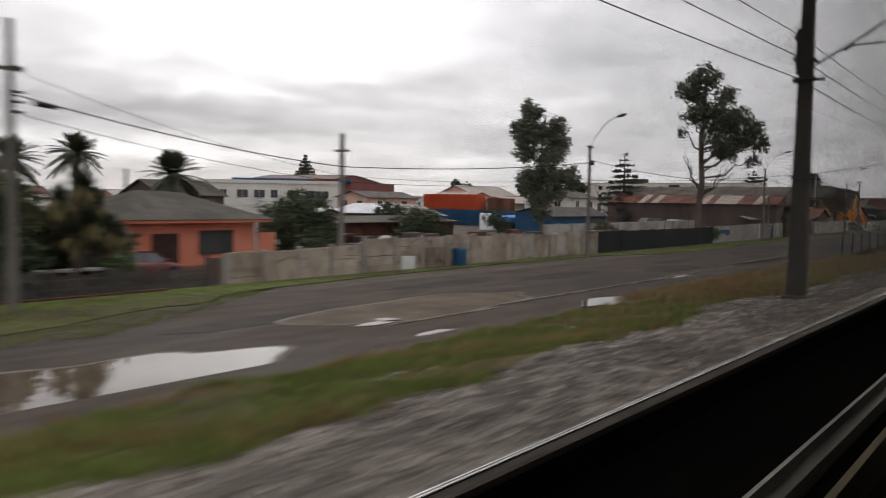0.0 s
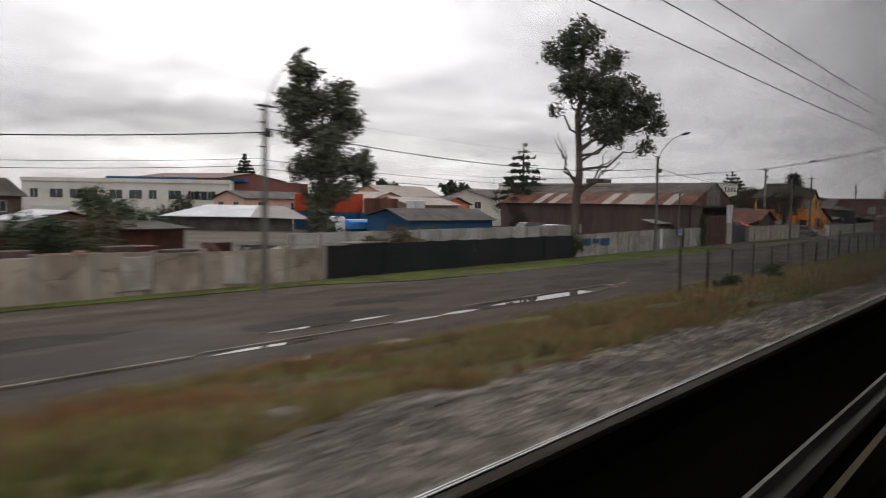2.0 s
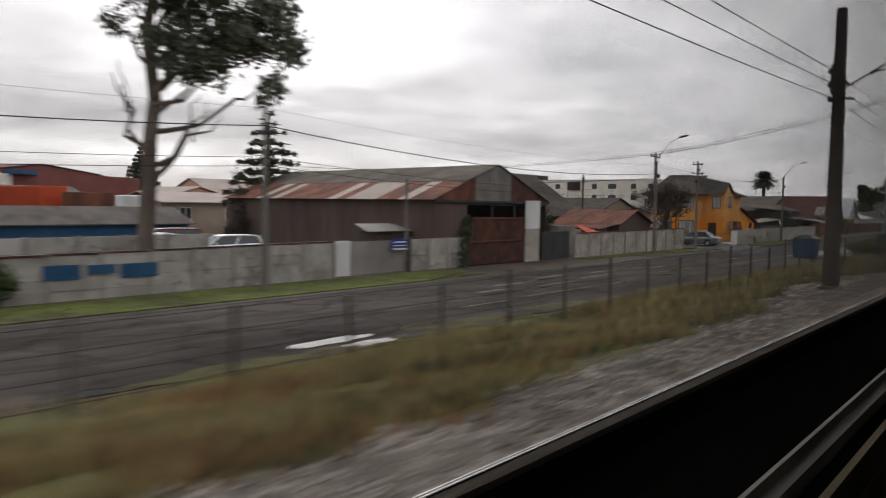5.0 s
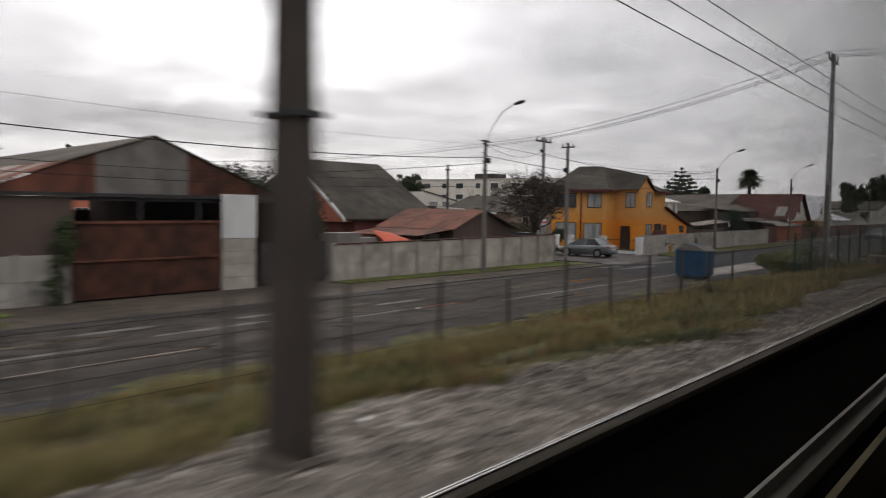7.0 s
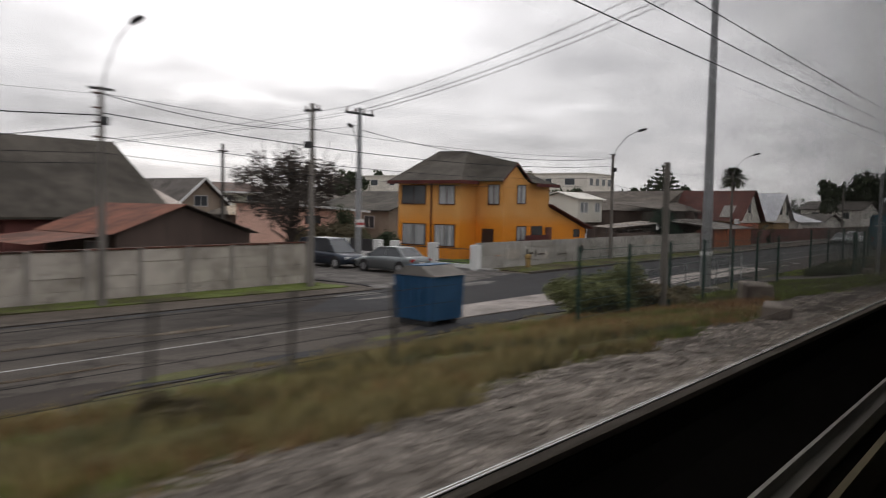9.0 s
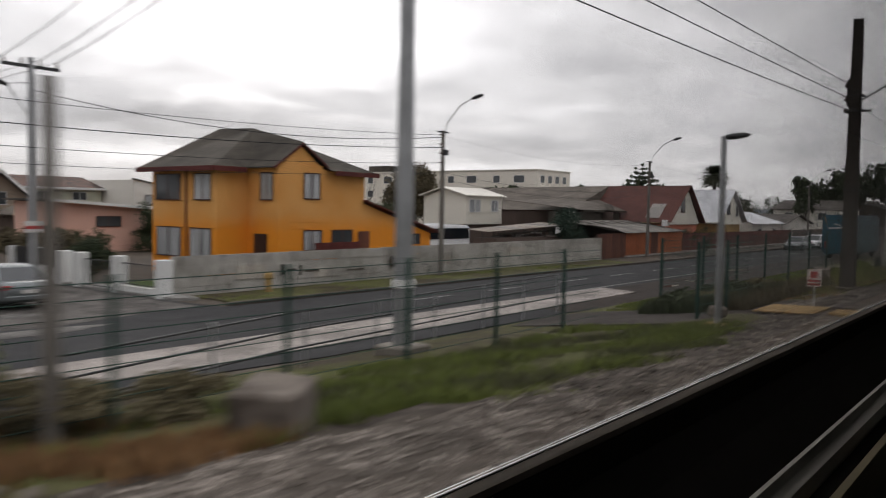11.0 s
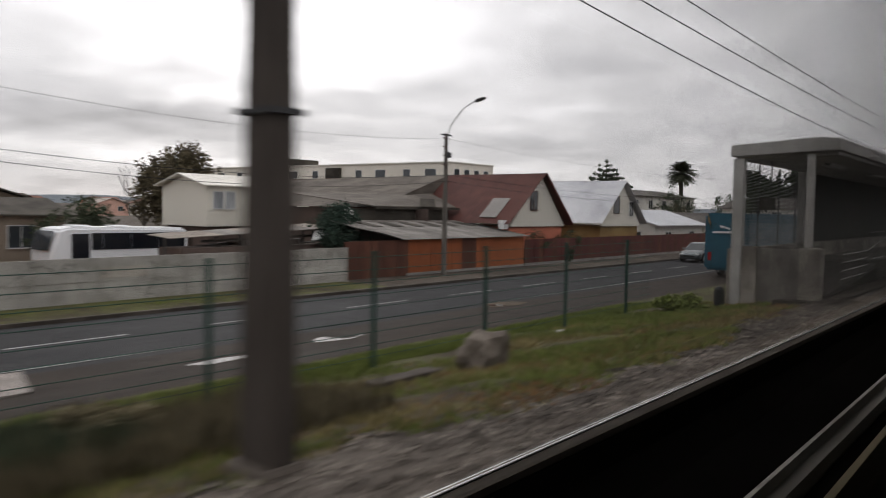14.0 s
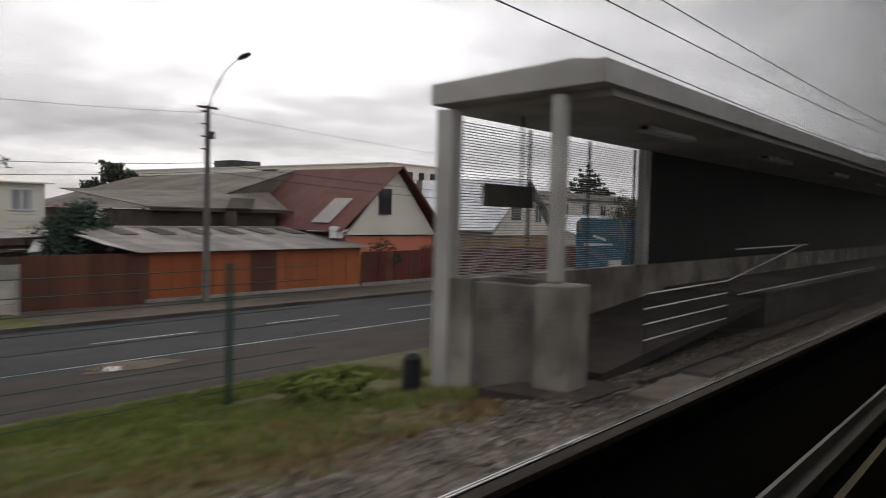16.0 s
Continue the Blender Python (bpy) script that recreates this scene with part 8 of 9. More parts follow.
blob_tree("round_tree", "dark thicket with fine twigs beside the side street", (154.4, 41.0, 0), (0, 2.0), 0.15, [(0, 1.7, 1.9, 0.7), (-1.4, 1.5, 1.3, 0.7), (1.4, 1.6, 1.3, 0.7)], 104, 2600, 0.12, M_LEAFBROWN, M_BARKDARK, 15)
for k, (bx, by, top) in enumerate(((113.5, 57.0, 6.6), (203.5, 66.0, 7.0), (183.0, 64.0, 6.4), (127.0, 45.5, 6.2), (128.5, 52.0, 6.6))):
    blob_tree("bare_tree", "leafless tree with fine grey twigs", (bx, by, 0), (0, top * 0.6), 0.15, [], bx - 55, 10, 0.1, M_LEAFBROWN, M_BARKDARK, 30 + k, [(1.2 + 0.1 * j, 2.6 * math.sin(j * 2.1 + k), top - 1.4 + 1.4 * math.cos(j * 1.3 + k)) for j in range(16)])
SHRUBS_VERGE = [((161.6, 9.6), 0.9, 1.1, M_LEAFDARK, 1500), ((163.2, 9.4), 1.0, 1.2, M_BUSHDRY, 1700), ((164.9, 9.2), 1.1, 1.25, M_LEAFDARK, 1800), ((166.6, 9.3), 1.0, 1.15, M_LEAFBROWN, 1500), ((168.6, 9.6), 0.9, 1.15, M_BUSHDRY, 1500), ((188.4, 9.7), 0.8, 1.0, M_GRASS, 1500), ((122.6, 10.4), 0.5, 0.85, M_LEAFBROWN, 400), ((60.5, 10.8), 0.6, 1.0, M_LEAFDARK, 500),
    ((67.5, 11.0), 0.6, 1.0, M_LEAFDARK, 500), ((71.0, 79.0), 3.2, 4.9, M_LEAFDARK, 3000), ((98.0, 108.0), 3.4, 5.0, M_LEAFDARK, 1800), ((78.0, 53.5), 2.1, 3.0, M_LEAFDARK, 1800),
    ((79.3, 28.3), 0.75, 1.85, M_LEAFGREEN, 1000), ((106.6, 28.7), 0.6, 3.4, M_LEAFGREEN, 900), ((196.25, 33.2), 1.75, 3.75, M_LEAFPINE, 4200), ((121.5, 33.0), 1.5, 4.6, M_LEAFDARK, 2400)]
SHRUBS_YARD = [((118.5, 34.5), 1.9, 5.2, M_LEAFDARK, 2400), ((125.5, 42.0), 2.4, 6.0, M_TWIG, 2400), ((123.0, 38.0), 2.4, 5.9, M_LEAFDARK, 2600), ((120.5, 38.5), 2.2, 6.0, M_TWIG, 2200), ((108.4, 52.0), 1.5, 4.9, M_TWIG, 2200), ((106.6, 51.0), 1.1, 3.4, M_TWIG, 1400), ((115.0, 55.5), 1.6, 5.2, M_LEAFBROWN, 1600),
    ((157.4, 42.0), 1.2, 2.1, M_LEAFOLIVE, 1600), ((155.5, 36.5), 1.3, 2.0, M_LEAFDARK, 1100), ((159.4, 42.6), 1.0, 2.1, M_LEAFOLIVE, 1300), ((139.0, 11.9), 1.15, 1.5, M_BUSH, 5200), ((140.4, 11.9), 1.0, 1.95, M_BUSH, 4200), ((139.7, 12.8), 1.2, 1.4, M_BUSH, 4200),
    ((142.0, 11.4), 0.9, 1.25, M_BUSHDRY, 2600), ((143.6, 11.0), 0.8, 1.0, M_BUSHDRY, 2000), ((66.0, 33.0), 1.6, 2.4, M_LEAFBROWN, 1500), ((45.0, 38.0), 2.4, 3.2, M_LEAFDARK, 1800)]
SHRUBS_GARDEN = [((50.0, 42.0), 2.6, 3.3, M_LEAFBROWN, 1800), ((57.0, 50.0), 3.0, 3.6, M_LEAFDARK, 2000), ((61.0, 32.0), 1.5, 2.0, M_LEAFBROWN, 1300), ((180.5, 60.0), 2.6, 4.6, M_LEAFDARK, 1500),
    ((186.5, 58.0), 2.2, 5.0, M_LEAFDARK, 1500), ((230.0, 46.0), 2.4, 4.6, M_LEAFDARK, 1300), ((243.0, 46.0), 2.2, 5.4, M_LEAFDARK, 1300), ((211.0, 28.9), 0.9, 2.3, M_LEAFDARK, 800),
    ((215.0, 28.9), 1.2, 2.4, M_LEAFDARK, 900), ((309.0, 47.0), 5.0, 7.6, M_LEAFDARK, 1600), ((318.0, 46.0), 5.0, 8.2, M_LEAFBROWN, 1600), ((329.0, 46.0), 5.5, 8.2, M_LEAFDARK, 1600), ((270.0, 42.0), 3.6, 7.2, M_LEAFDARK, 1700), ((266.0, 41.5), 2.4, 5.2, M_LEAFBROWN, 1000), ((76.0, 40.0), 1.4, 2.3, M_LEAFGREEN, 900), ((31.2, 36.5), 1.9, 3.8, M_LEAFDARK, 2600), ((127.6, 43.5), 2.2, 5.5, M_LEAFDARK, 2600)]
SHRUBS_TOWN = [((124.5, 46.0), 2.6, 6.2, M_LEAFDARK, 2800), ((120.5, 44.0), 2.4, 5.6, M_LEAFBROWN, 2400), ((128.9, 40.6), 1.7, 5.2, M_LEAFDARK, 2200), ((126.3, 38.6), 1.9, 5.3, M_LEAFDARK, 2300),
    ((158.5, 66.0), 1.9, 3.1, M_LEAFBROWN, 1600), ((162.0, 68.0), 1.9, 2.9, M_LEAFOLIVE, 1600), ((154.5, 62.0), 2.0, 2.7, M_LEAFBROWN, 1500), ((170.6, 55.6), 1.5, 3.7, M_LEAFDARK, 2400), ((155.6, 40.4), 1.1, 2.3, M_LEAFOLIVE, 1500), ((157.6, 40.4), 1.1, 2.2, M_LEAFOLIVE, 1500), ((188.5, 48.5), 2.1, 4.3, M_LEAFDARK, 2200), ((184.5, 43.6), 1.5, 3.1, M_LEAFDARK, 1500),
    ((180.0, 44.0), 1.4, 2.9, M_LEAFBROWN, 1300), ((178.4, 43.6), 1.5, 4.4, M_TWIG, 1300)]
for k, ((bx, by), w, top, m, n) in enumerate(SHRUBS_VERGE + SHRUBS_YARD + SHRUBS_GARDEN + SHRUBS_TOWN):
    ob = empty("shrub", "dense dark evergreen shrub" if m in (M_LEAFDARK, M_LEAFPINE) else ("leafy green shrub beside the wall" if m is M_LEAFGREEN else "soft grey-green bush on the bank" if m is M_BUSH else "dry brownish shrub on the bank"), "shrub", "shrubs")
    z0 = ground_z(by)
    blobs = [(bx + w * 0.45 * math.cos(j * 2.4 + k), by + w * 0.45 * math.sin(j * 2.4 + k), z0 + (top - z0) * (0.22 + 0.52 * ((j * 3 + k) % 5) / 4), w * 0.62, w * 0.62, (top - z0) * 0.28) for j in range(6)]
    put("crown", leaf_mesh("crown", blobs, int(n * 2.2), 0.05 if m in (M_BUSH, M_BUSHDRY) else 0.045 + 0.024 * w, m, 100 + k), ob)
    bm = bmesh.new()
    for j in range(5):
        limbs(bm, (bx, by, z0 - 0.05), (bx + w * 0.5 * math.cos(j * 1.3), by + w * 0.5 * math.sin(j * 1.3), z0 + (top - z0) * 0.6), 0.05, 0.015, 300 + k + j)
    part("stem", bm, M_BARKDARK, ob)

# overgrown garden beside the salmon house: dense trees and tall yuccas
GARDEN = [((12.6, 31.0), 1.5, 4.5, M_LEAFDARK, 4200), ((13.9, 31.6), 1.2, 4.3, M_LEAFOLIVE, 3400), ((10.6, 31.2), 2.0, 4.8, M_LEAFOLIVE, 3800), ((12.4, 34.5), 2.4, 4.6, M_LEAFDARK, 3600), ((7.4, 31.5), 2.6, 5.0, M_LEAFOLIVE, 3400), ((12.0, 29.6), 1.2, 1.9, M_LEAFDARK, 1900), ((9.0, 29.4), 1.3, 1.8, M_LEAFGREEN, 1500), ((3.5, 30.5), 2.8, 4.6, M_LEAFOLIVE, 2600), ((16.3, 29.3), 0.7, 1.1, M_LEAFGREEN, 1200), ((17.6, 33.0), 1.3, 3.2, M_LEAFDARK, 3000), ((15.6, 32.2), 1.4, 3.4, M_LEAFDARK, 3000), ((28.8, 31.5), 1.4, 1.9, M_LEAFDARK, 1500), ((32.3, 36.3), 1.8, 4.0, M_LEAFDARK, 3800)]
for k, ((bx, by), w, top, m, n) in enumerate(GARDEN):
    ob = empty("garden_tree", "overgrown leafy garden tree before the salmon house", "tree", "garden trees")
    blobs = [(bx + w * 0.5 * math.cos(j * 2.4 + k), by + w * 0.5 * math.sin(j * 2.4 + k), 0.6 + (top - 0.6) * (0.15 + 0.6 * ((j * 3 + k) % 5) / 4), w * 0.6, w * 0.6, top * 0.2) for j in range(7)]
    put("crown", leaf_mesh("crown", blobs, n, 0.19, m, 200 + k, 0.35, 0.4), ob)
    bm = bmesh.new()
    limbs(bm, (bx, by, -0.1), (bx, by, top * 0.7), 0.14, 0.05, 400 + k)
    part("trunk", bm, M_BARKDARK, ob)


def palm(base, top, spread, n, seed, r0=0.35):
    ob = empty("palm_tree", "stout palm with a full crown of arching fronds", "palm", "palms")
    bx, by, bz = base
    part("trunk", tube([(bx, by, bz - 0.2), (bx, by, top * 0.5), (bx, by, top - 0.4), (bx, by, top)], [r0 * 1.2, r0, r0, r0 * 1.5], 10), M_BARKDARK, ob)
    r_ = np.random.RandomState(seed)
    V, F = [], []
    for k in range(n):
        a, el = r_.uniform(0, 6.2832), radians(r_.uniform(-32, 82))
        L = spread * r_.uniform(0.85, 1.1)
        dirv = Vector((math.cos(a) * math.cos(el), math.sin(a) * math.cos(el), math.sin(el)))
        side = Vector((-math.sin(a), math.cos(a), 0))
        pts = []
        for j in range(9):
            s = j / 8
            p = Vector((bx, by, top)) + dirv * L * s
            p.z -= 0.34 * L * s * s
            pts.append(p)
        for j in range(8):
            d = (pts[j + 1] - pts[j])
            for h in range(4):
                c = pts[j] + d * (h / 4)
                s = (j + h / 4) / 8
                wl_f = 0.17 * spread * (0.35 + math.sin(3.1416 * min(1, 0.12 + s * 0.88)))
                for sg in (-1, 1):
                    i = len(V)
                    tip = c + side * sg * wl_f + d.normalized() * wl_f * 0.7 - Vector((0, 0, wl_f * 0.25))
                    V += [c, c + d * 0.22, tip]
                    F.append((i, i + 1, i + 2))
    me = bpy.data.meshes.new("crown")
    me.from_pydata([tuple(v) for v in V], [], F)
    me.materials.append(M_PALM)
    put("crown", me, ob)
    return ob


palm((56.5, 88.0, 0), 6.4, 4.6, 80, 1)
palm((80.8, 160.5, 0), 12.3, 6.4, 80, 2, 0.5)
palm((56.0, 132.0, 0), 9.3, 5.6, 80, 3, 0.5)
palm((422.0, 101.0, 0), 17.3, 5.8, 150, 4, 0.7)


def yucca(base, heads, seed):
    """A forked trunk whose arms end in rosettes of stiff sword leaves with a skirt of dry ones; heads: (dx, dy, height, reach)."""
    ob = empty("yucca", "forked yucca with rosettes of stiff sword leaves", "yucca", "yuccas in the garden")
    bx, by = base
    bm = bmesh.new()
    for k, (dx, dy, h, reach) in enumerate(heads):
        limbs(bm, (bx, by, -0.1), (bx + dx, by + dy, h - 0.1), 0.14, 0.08, seed + k, 0.08)
    part("trunk", bm, M_BARKDARK, ob)
    r_ = np.random.RandomState(seed)
    for dx, dy, h, reach in heads:
        for name_, lo, hi, n_, m in (("leaves", -5, 85, 150, M_PALM), ("dry_leaves", -80, -15, 60, M_DRY)):
            V, F = [], []
            for k in range(n_):
                a_, el = r_.uniform(0, 6.2832), radians(r_.uniform(lo, hi))
                L = reach * r_.uniform(0.75, 1.1)
                d = Vector((math.cos(a_) * math.cos(el), math.sin(a_) * math.cos(el), math.sin(el)))
                w = Vector((-math.sin(a_), math.cos(a_), 0)) * 0.045
                c = Vector((bx + dx, by + dy, h - r_.uniform(0, 0.35)))
                mid, tip = c + d * L * 0.55, c + d * L - Vector((0, 0, 0.12 * L))
                i = len(V)
                V += [c - w * 0.6, c + w * 0.6, mid + w, mid - w, tip]
                F += [(i, i + 1, i + 2, i + 3), (i + 3, i + 2, i + 4)]
            me = bpy.data.meshes.new(name_)
            me.from_pydata([tuple(v) for v in V], [], F)
            me.materials.append(m)
            put(name_, me, ob)
    return ob


yucca((15.2, 30.2), [(0.1, 0, 4.2, 0.95), (0.9, 0.2, 3.5, 0.9), (-0.6, 0.1, 3.6, 0.85), (0.4, -0.4, 2.8, 0.85), (1.2, -0.2, 2.5, 0.75), (-0.3, -0.3, 2.3, 0.8), (0.7, 0.5, 4.0, 0.8)], 71)
yucca((16.8, 30.0), [(0.0, 0, 2.3, 0.7), (0.4, 0.2, 1.8, 0.6)], 83)


def tier_conifer(base, top, w0, tiers, seed, name="norfolk_pine", label="tiered dark pine with level whorls of branches", tuft=0.35):
    ob = empty(name, label, "tree", "tiered pines")
    bx, by, bz = base
    part("trunk", tube([(bx, by, bz - 0.2), (bx, by, top)], [w0 * 0.06 + 0.1, 0.05], 8), M_BARKDARK, ob)
    r_ = np.random.RandomState(seed)
    bm, blobs = bmesh.new(), []
    for t_ in range(tiers):
        s = t_ / (tiers - 1)
        z = bz + (top - bz) * (0.35 + 0.63 * s)
        L = w0 * (1.0 - 0.88 * s)
        nb = 10 if s < 0.7 else 7
        for k in range(nb):
            a = 6.2832 * (k + r_.rand() * 0.5) / nb
            e_ = (bx + L * math.cos(a), by + L * math.sin(a), z + L * (0.16 if name != "conifer" else -0.10))
            limbs(bm, (bx, by, z - L * 0.05), e_, 0.05, 0.02, seed + t_ * 11 + k, 0.05, 3)
            for q in (0.22, 0.4, 0.58, 0.76, 0.94) if name != "conifer" else (0.3, 0.5, 0.7, 0.9):
                (t_ + k) % 4 == 3 and name == "conifer" or blobs.append((bx + (e_[0] - bx) * q, by + (e_[1] - by) * q, z + (e_[2] - z) * q + 0.05, L * (0.15 if name != "conifer" else 0.13), L * (0.15 if name != "conifer" else 0.13), max(0.1, (top - bz) * 0.007)))
    tagged(part("branches", bm, M_BARKDARK, ob), kind="stuff")
    put("crown", leaf_mesh("crown", blobs, len(blobs) * (34 if name != "conifer" else 36), tuft, M_LEAFDARK, seed), ob)
    return ob


tier_conifer((211.2, 237.3, 0), 21.0, 6.4, 11, 5, tuft=0.3)
tier_conifer((429.0, 132.0, 0), 22.5, 11.5, 9, 6, tuft=0.34)
tier_conifer((112.2, 53.8, 0), 11.6, 4.6, 10, 7, "conifer", "ragged dark conifer with sparse whorled branches", 0.13)
tier_conifer((402.0, 112.0, 0), 12.0, 6.0, 8, 8, tuft=0.8)
tier_conifer((330.0, 200.0, 0), 15.0, 7.0, 9, 9, tuft=0.8)
# dark groups of trees at the far end of the street and here and there in the town
for k, (bx, by, top, w) in enumerate(((312.0, 37.5, 13.5, 5.0), (322.0, 34.0, 14.5, 6.0), (335.0, 31.5, 13.5, 6.0), (346.0, 28.0, 15.5, 6.5), (352.0, 22.0, 17.0, 7.0), (300.0, 40.0, 10.5, 2.2), (260.0, 145.0, 12.6, 5.0), (305.0, 118.0, 12.2, 5.5), (240.0, 70.0, 7.2, 3.5), (255.0, 64.0, 7.4, 3.0), (376.0, 50.0, 11.0, 5.0), (160.0, 100.0, 8.4, 3.4), (168.0, 128.0, 9.2, 4.0), (372.0, 18.0, 16.0, 7.0))):
    blob_tree("dark_tree", "dark rounded tree in the distance", (bx, by, 0), (0, top * 0.7), 0.3, [(w * 0.55 * math.sin(j * 2.2 + k), top * (0.55 + 0.32 * ((j * 3) % 5) / 4), w * 0.5, top * 0.14) for j in range(7)], bx - 160, 2200, 0.42, M_LEAFDARK, M_BARKDARK, 500 + k)

# ---- grass and gravel beside the track ----


def blades(name, n, xr, yr, h, m, seed, label, keep=None, lean=0.5):
    r_ = np.random.RandomState(seed)
    X, Y = r_.uniform(*xr, n), r_.uniform(*yr, n)
    if keep is not None:
        ok = keep(X, Y, r_)
        X, Y = X[ok], Y[ok]
    n = len(X)
    Z = np.interp(Y, [p[0] for p in PROFILE], [p[1] for p in PROFILE]) - 0.03
    H = h * r_.uniform(0.45, 1.25, n)
    V, nb = [], 5
    for b in range(nb):
        a = r_.uniform(0, 6.2832, n)
        l_ = r_.uniform(0.1, lean, n) * H
        ox, oy = r_.normal(0, 0.06, n), r_.normal(0, 0.06, n)
        wdt = r_.uniform(0.012, 0.03, n)
        p0 = np.stack([X + ox - wdt * np.sin(a), Y + oy + wdt * np.cos(a), Z], 1)
        p1 = np.stack([X + ox + wdt * np.sin(a), Y + oy - wdt * np.cos(a), Z], 1)
        p2 = np.stack([X + ox + l_ * np.cos(a), Y + oy + l_ * np.sin(a), Z + H * r_.uniform(0.7, 1.1, n)], 1)
        V.append(np.stack([p0, p1, p2], 1))
    V = np.concatenate(V, 0).reshape(-1, 3)
    F = np.arange(len(V)).reshape(-1, 3)
    me = bpy.data.meshes.new(name)
    me.from_pydata(V.tolist(), [], F.tolist())
    me.materials.append(m)
    return tagged(new(name, me), label, "grass", kind="stuff")


def patchy(f, lo, seed):
    def keep(X, Y, r_):
        v = np.sin(X * f + seed) * np.cos(Y * f * 1.9 + X * f * 0.37 + seed * 2) + 0.6 * np.sin(X * f * 2.7 + Y * 1.3 + seed)
        return v + r_.normal(0, 0.35, len(X)) > lo
    return keep


def bank(n, x0, x1, depth, h, m, seed, label, f=0.4, lo=0.0, name="dry_grass", lean=0.6):
    """Grass that starts at the wandering edge of the gravel and runs depth metres down the bank, in clumps."""
    clump = patchy(f, lo, seed * 1.7)

    def keep(X, Y, r_):
        e_ = edge_y(X) + 0.25 * np.sin(X * 0.9) + 0.2 * np.sin(X * 2.3)
        inside = (Y > e_ + r_.normal(0, 0.18, len(X))) & (Y < e_ + depth + 0.4 * np.sin(X * 0.6 + seed))
        bare = ((X > 156.5) & (X < 164) & (Y < 11.5)) | ((X > 139.5) & (X < 145.5) & (Y < 7.4))
        worn = (X > 34) & (X < 134) & (np.sin(X * 0.62 + 1.0 + np.sin(Y)) * np.sin(Y * 1.5 + X * 0.21) + r_.normal(0, 0.15, len(X)) > 0.42)
        return inside & clump(X, Y, r_) & ~bare & ~worn
    return blades(name, n, (x0, x1), (5.2, 13.4), h, m, seed, label, keep, lean)


bank(70000, 28, 134, 6.2, 0.34, M_DRY, 1, "tall dry grass on the bank", 0.35, 0.12)
bank(24000, 28, 134, 6.0, 0.18, M_DRY, 18, "short dry grass on the bank", 0.7, 0.1)
bank(30000, 28, 150, 6.0, 0.24, M_GRASS, 2, "green grass among the dry", 0.8, 0.55, "green_grass")
bank(9000, 28, 134, 6.0, 0.22, M_LEAFDARK, 28, "dark weeds among the dry grass", 1.1, 0.8, "green_grass")
bank(20000, 26, 78, 6.0, 0.34, M_RUSTGRASS, 17, "rust-coloured dead grass on the bank", 0.42, 0.1)
bank(9000, 78, 134, 6.0, 0.32, M_RUSTGRASS, 47, "rust-coloured dead grass on the bank", 0.5, 0.35)
bank(22000, 70, 134, 6.0, 0.3, M_LEAFOLIVE, 48, "olive grass on the bank", 0.45, 0.15, "green_grass")
bank(9000, 133, 143, 6.0, 0.26, M_RUSTGRASS, 37, "brown dead grass before the bush", 0.6, -0.1)
bank(7000, 132, 140, 5.0, 0.26, M_DRY, 38, "straw-coloured grass before the bush", 0.7, 0.0)
bank(6000, 132, 139, 5.0, 0.24, M_GRASS, 39, "green grass before the bush", 0.5, 0.2, "green_grass")
bank(9000, 60, 134, 5.5, 0.62, M_DRY, 27, "clumps of tall straw on the bank", 0.9, 0.75, lean=0.8)
bank(26000, -6, 34, 4.4, 0.2, M_GRASS, 3, "short green grass on the bank", 0.45, -0.45, "green_grass")
bank(12000, -6, 34, 4.6, 0.22, M_DRY, 4, "dry grass on the bank", 0.5, 0.2)
bank(6000, -6, 34, 4.6, 0.26, M_RUSTGRASS, 24, "rust-coloured dead grass on the bank", 0.45, 0.35)
bank(15000, 144, 157, 5.0, 0.2, M_GRASS, 19, "fresh green grass beside the crossing", 0.7, 0.1, "green_grass")
bank(9000, 144, 157, 5.0, 0.17, M_LEAFOLIVE, 29, "dull olive grass beside the crossing", 0.6, -0.2, "green_grass")
bank(20000, 162, 192, 6.5, 0.16, M_GRASS, 5, "green grass beside the street", 0.42, 0.1, "green_grass")
bank(14000, 162, 192, 5.0, 0.15, M_DRY, 6, "dry grass beside the street", 0.6, 0.1)
bank(14000, 162, 192, 3.0, 0.11, M_RUSTGRASS, 23, "low dead grass at the edge of the gravel", 0.6, 0.1)
blades("dry_grass", 2600, (160.8, 172), (7.4, 10.6), 0.5, M_LEAFBROWN, 15, "tall scrubby dead weeds beside the mast")
blades("green_grass", 6500, (160.5, 168.5), (8.4, 10.8), 0.5, M_LEAFDARK, 16, "tall dark weeds beside the mast")
blades("green_grass", 15000, (20, 190), (24.4, 27.8), 0.16, M_GRASS, 7, "short grass at the foot of the walls", lambda X, Y, r_: ~((X > 141.5) & (X < 155)) & ~((X > 103) & (X < 119.5)) & ~((X < 57) & (Y < 26.8)) & ~((X > 150) & (np.sin(X * 0.7) + np.sin(Y * 2.1 + X * 0.23) < 0.7)) & ~((X > 119) & (X < 141.5) & (Y < 26.6)))
blades("dry_grass", 9000, (28, 141), (12.2, 14.5), 0.16, M_DRY, 20, "thin dry grass along the edge of the road", patchy(0.6, 0.1, 2.0))
blades("green_grass", 7000, (164, 192), (11.6, 13.3), 0.16, M_GRASS, 25, "short grass along the shoulder")
blades("green_grass", 9000, (-8, 20), (19.6, 27.4), 0.16, M_GRASS, 8, "short grass before the garden", lambda X, Y, r_: Y > 19.8 + np.maximum(0, X - 11) * 0.55)

r_ = np.random.RandomState(21)
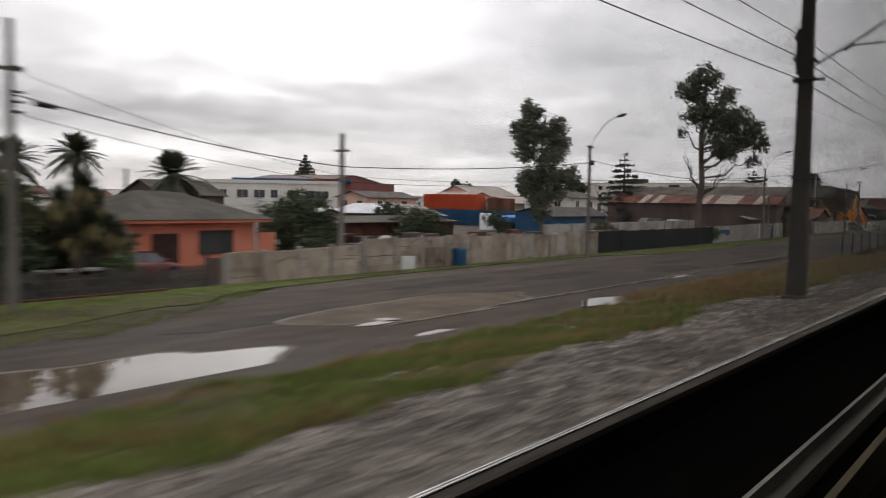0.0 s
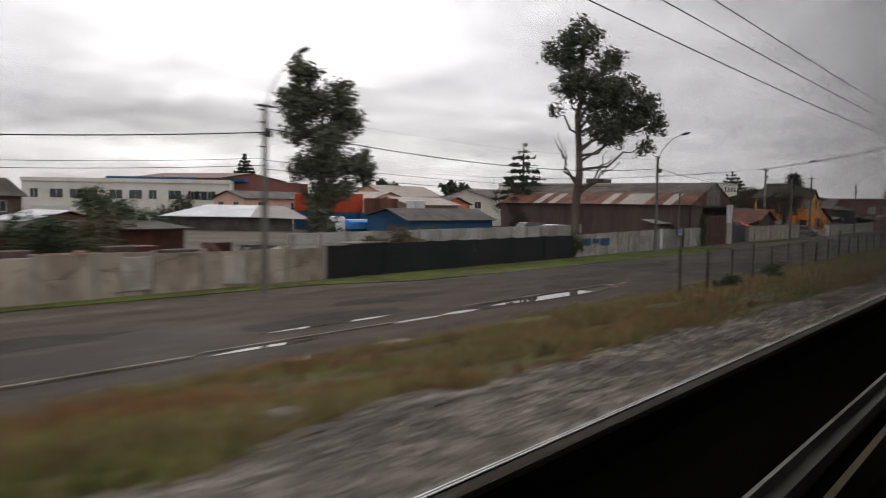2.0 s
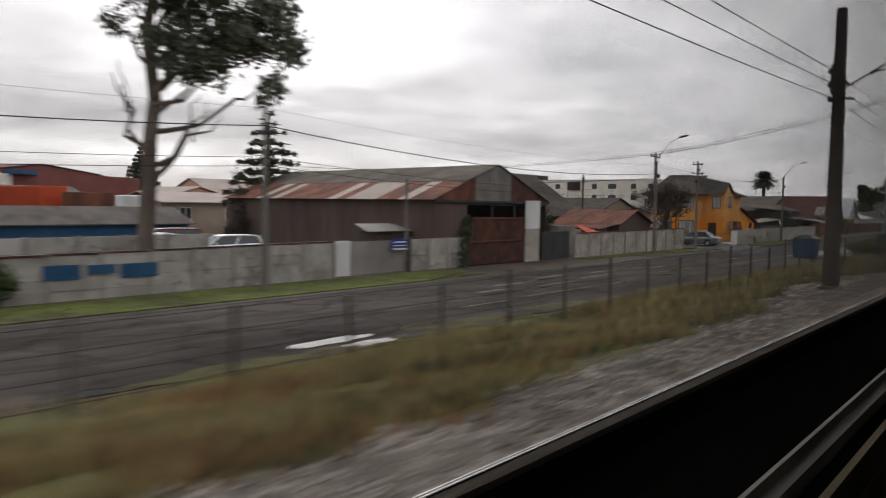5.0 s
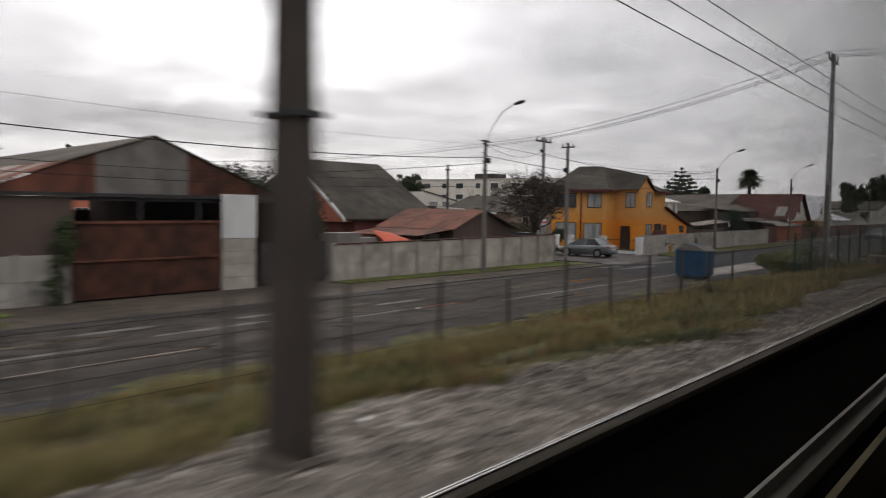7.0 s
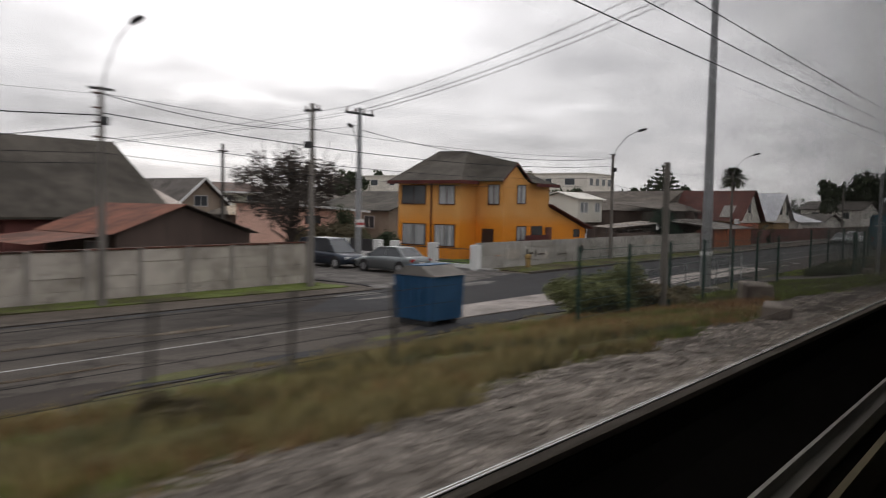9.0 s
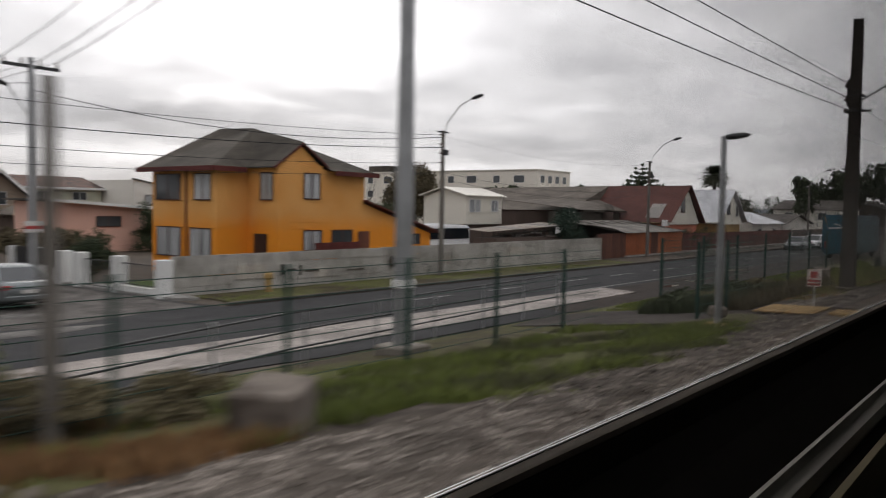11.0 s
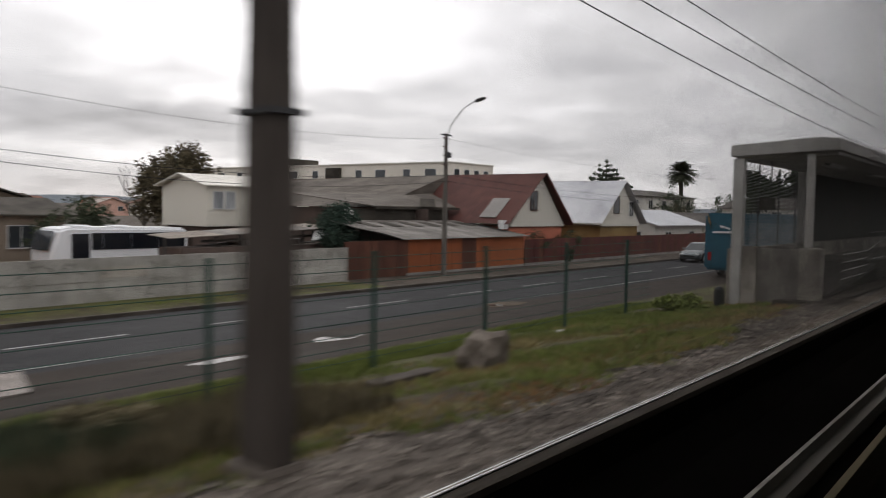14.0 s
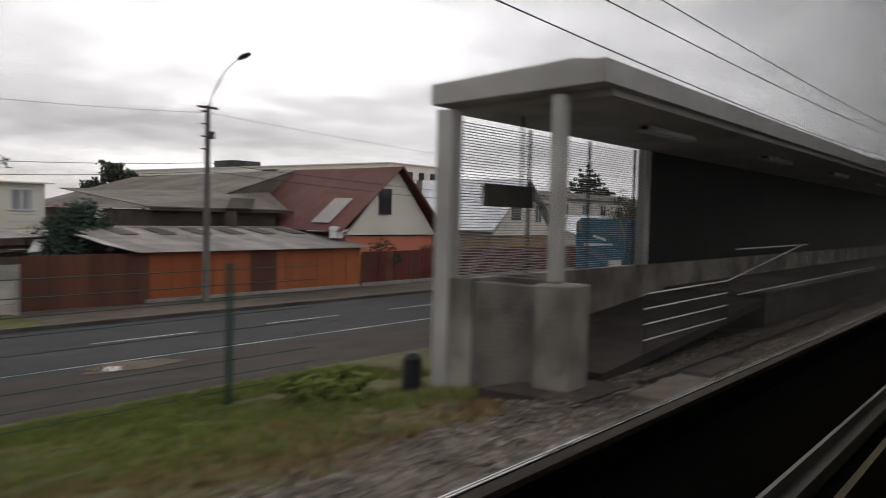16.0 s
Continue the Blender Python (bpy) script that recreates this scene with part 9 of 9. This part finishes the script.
# crushed stones: eight-sided, uneven
IV = np.array([(1, 0, 0), (-1, 0, 0), (0, 1, 0), (0, -1, 0), (0, 0, 1), (0, 0, -1)], float)
IF = np.array([(0, 2, 4), (2, 1, 4), (1, 3, 4), (3, 0, 4), (2, 0, 5), (1, 2, 5), (3, 1, 5), (0, 3, 5)])
NS = 150000
sx, sy = r_.uniform(-4, 212, NS), 2.0 + (r_.rand(NS) ** 0.85) * 6.6
keep_s = sy < edge_y(sx) + 0.25 * np.sin(sx * 0.9) + 0.2 * np.sin(sx * 2.3) + r_.normal(0, 0.16, NS)
sx, sy = sx[keep_s], sy[keep_s]
NS = len(sx)
sz = np.interp(sy, [p[0] for p in PROFILE], [p[1] for p in PROFILE]) + 0.012 + np.array([lump(a, b) for a, b in zip(sx.tolist(), sy.tolist())])
# paler fresh stone lies in drifts between darker, oily stone
drift = np.array([noise.noise((a * 1.3, b * 2.6, 1.0)) + 0.6 * noise.noise((a * 3.4, b * 5.0, 7.0)) for a, b in zip(sx.tolist(), sy.tolist())]) + r_.normal(0, 0.12, NS)
sc = r_.uniform(0.02, 0.058, NS)
jit = r_.uniform(0.6, 1.3, (NS, len(IV), 1))
ang = r_.uniform(0, 6.2832, NS)
flat = r_.uniform(0.5, 0.9, NS)
P = (IV[None] + r_.uniform(-0.25, 0.25, (NS, 6, 3))) * jit * sc[:, None, None]
ca, sa = np.cos(ang)[:, None], np.sin(ang)[:, None]
P = np.stack([P[:, :, 0] * ca - P[:, :, 1] * sa + sx[:, None], P[:, :, 0] * sa + P[:, :, 1] * ca + sy[:, None], P[:, :, 2] * flat[:, None] + sz[:, None]], 2)
for name_s, sel, mat_s in (("ballast_stones", (sx < 147) & (drift >= 0), M_STONE), ("ballast_stones_dark", (sx < 147) & (drift < 0), M_STONEDARK), ("ballast_stones_brown", (sx >= 147) & (drift >= -0.1), M_STONEBROWN), ("ballast_stones_oily", (sx >= 147) & (drift < -0.1), M_STONEOILY)):
    Q = P[sel]
    SF = (IF[None] + (np.arange(len(Q)) * len(IV))[:, None, None]).reshape(-1, 3)
    me = bpy.data.meshes.new(name_s)
    me.from_pydata(Q.reshape(-1, 3).tolist(), [], SF.tolist())
    me.materials.append(mat_s)
    tagged(new(name_s, me), {M_STONE: "pale grey crushed stone along the track", M_STONEDARK: "dark grey crushed stone along the track", M_STONEBROWN: "brownish crushed stone along the track", M_STONEOILY: "dark oily crushed stone along the track"}[mat_s], "gravel", kind="stuff")
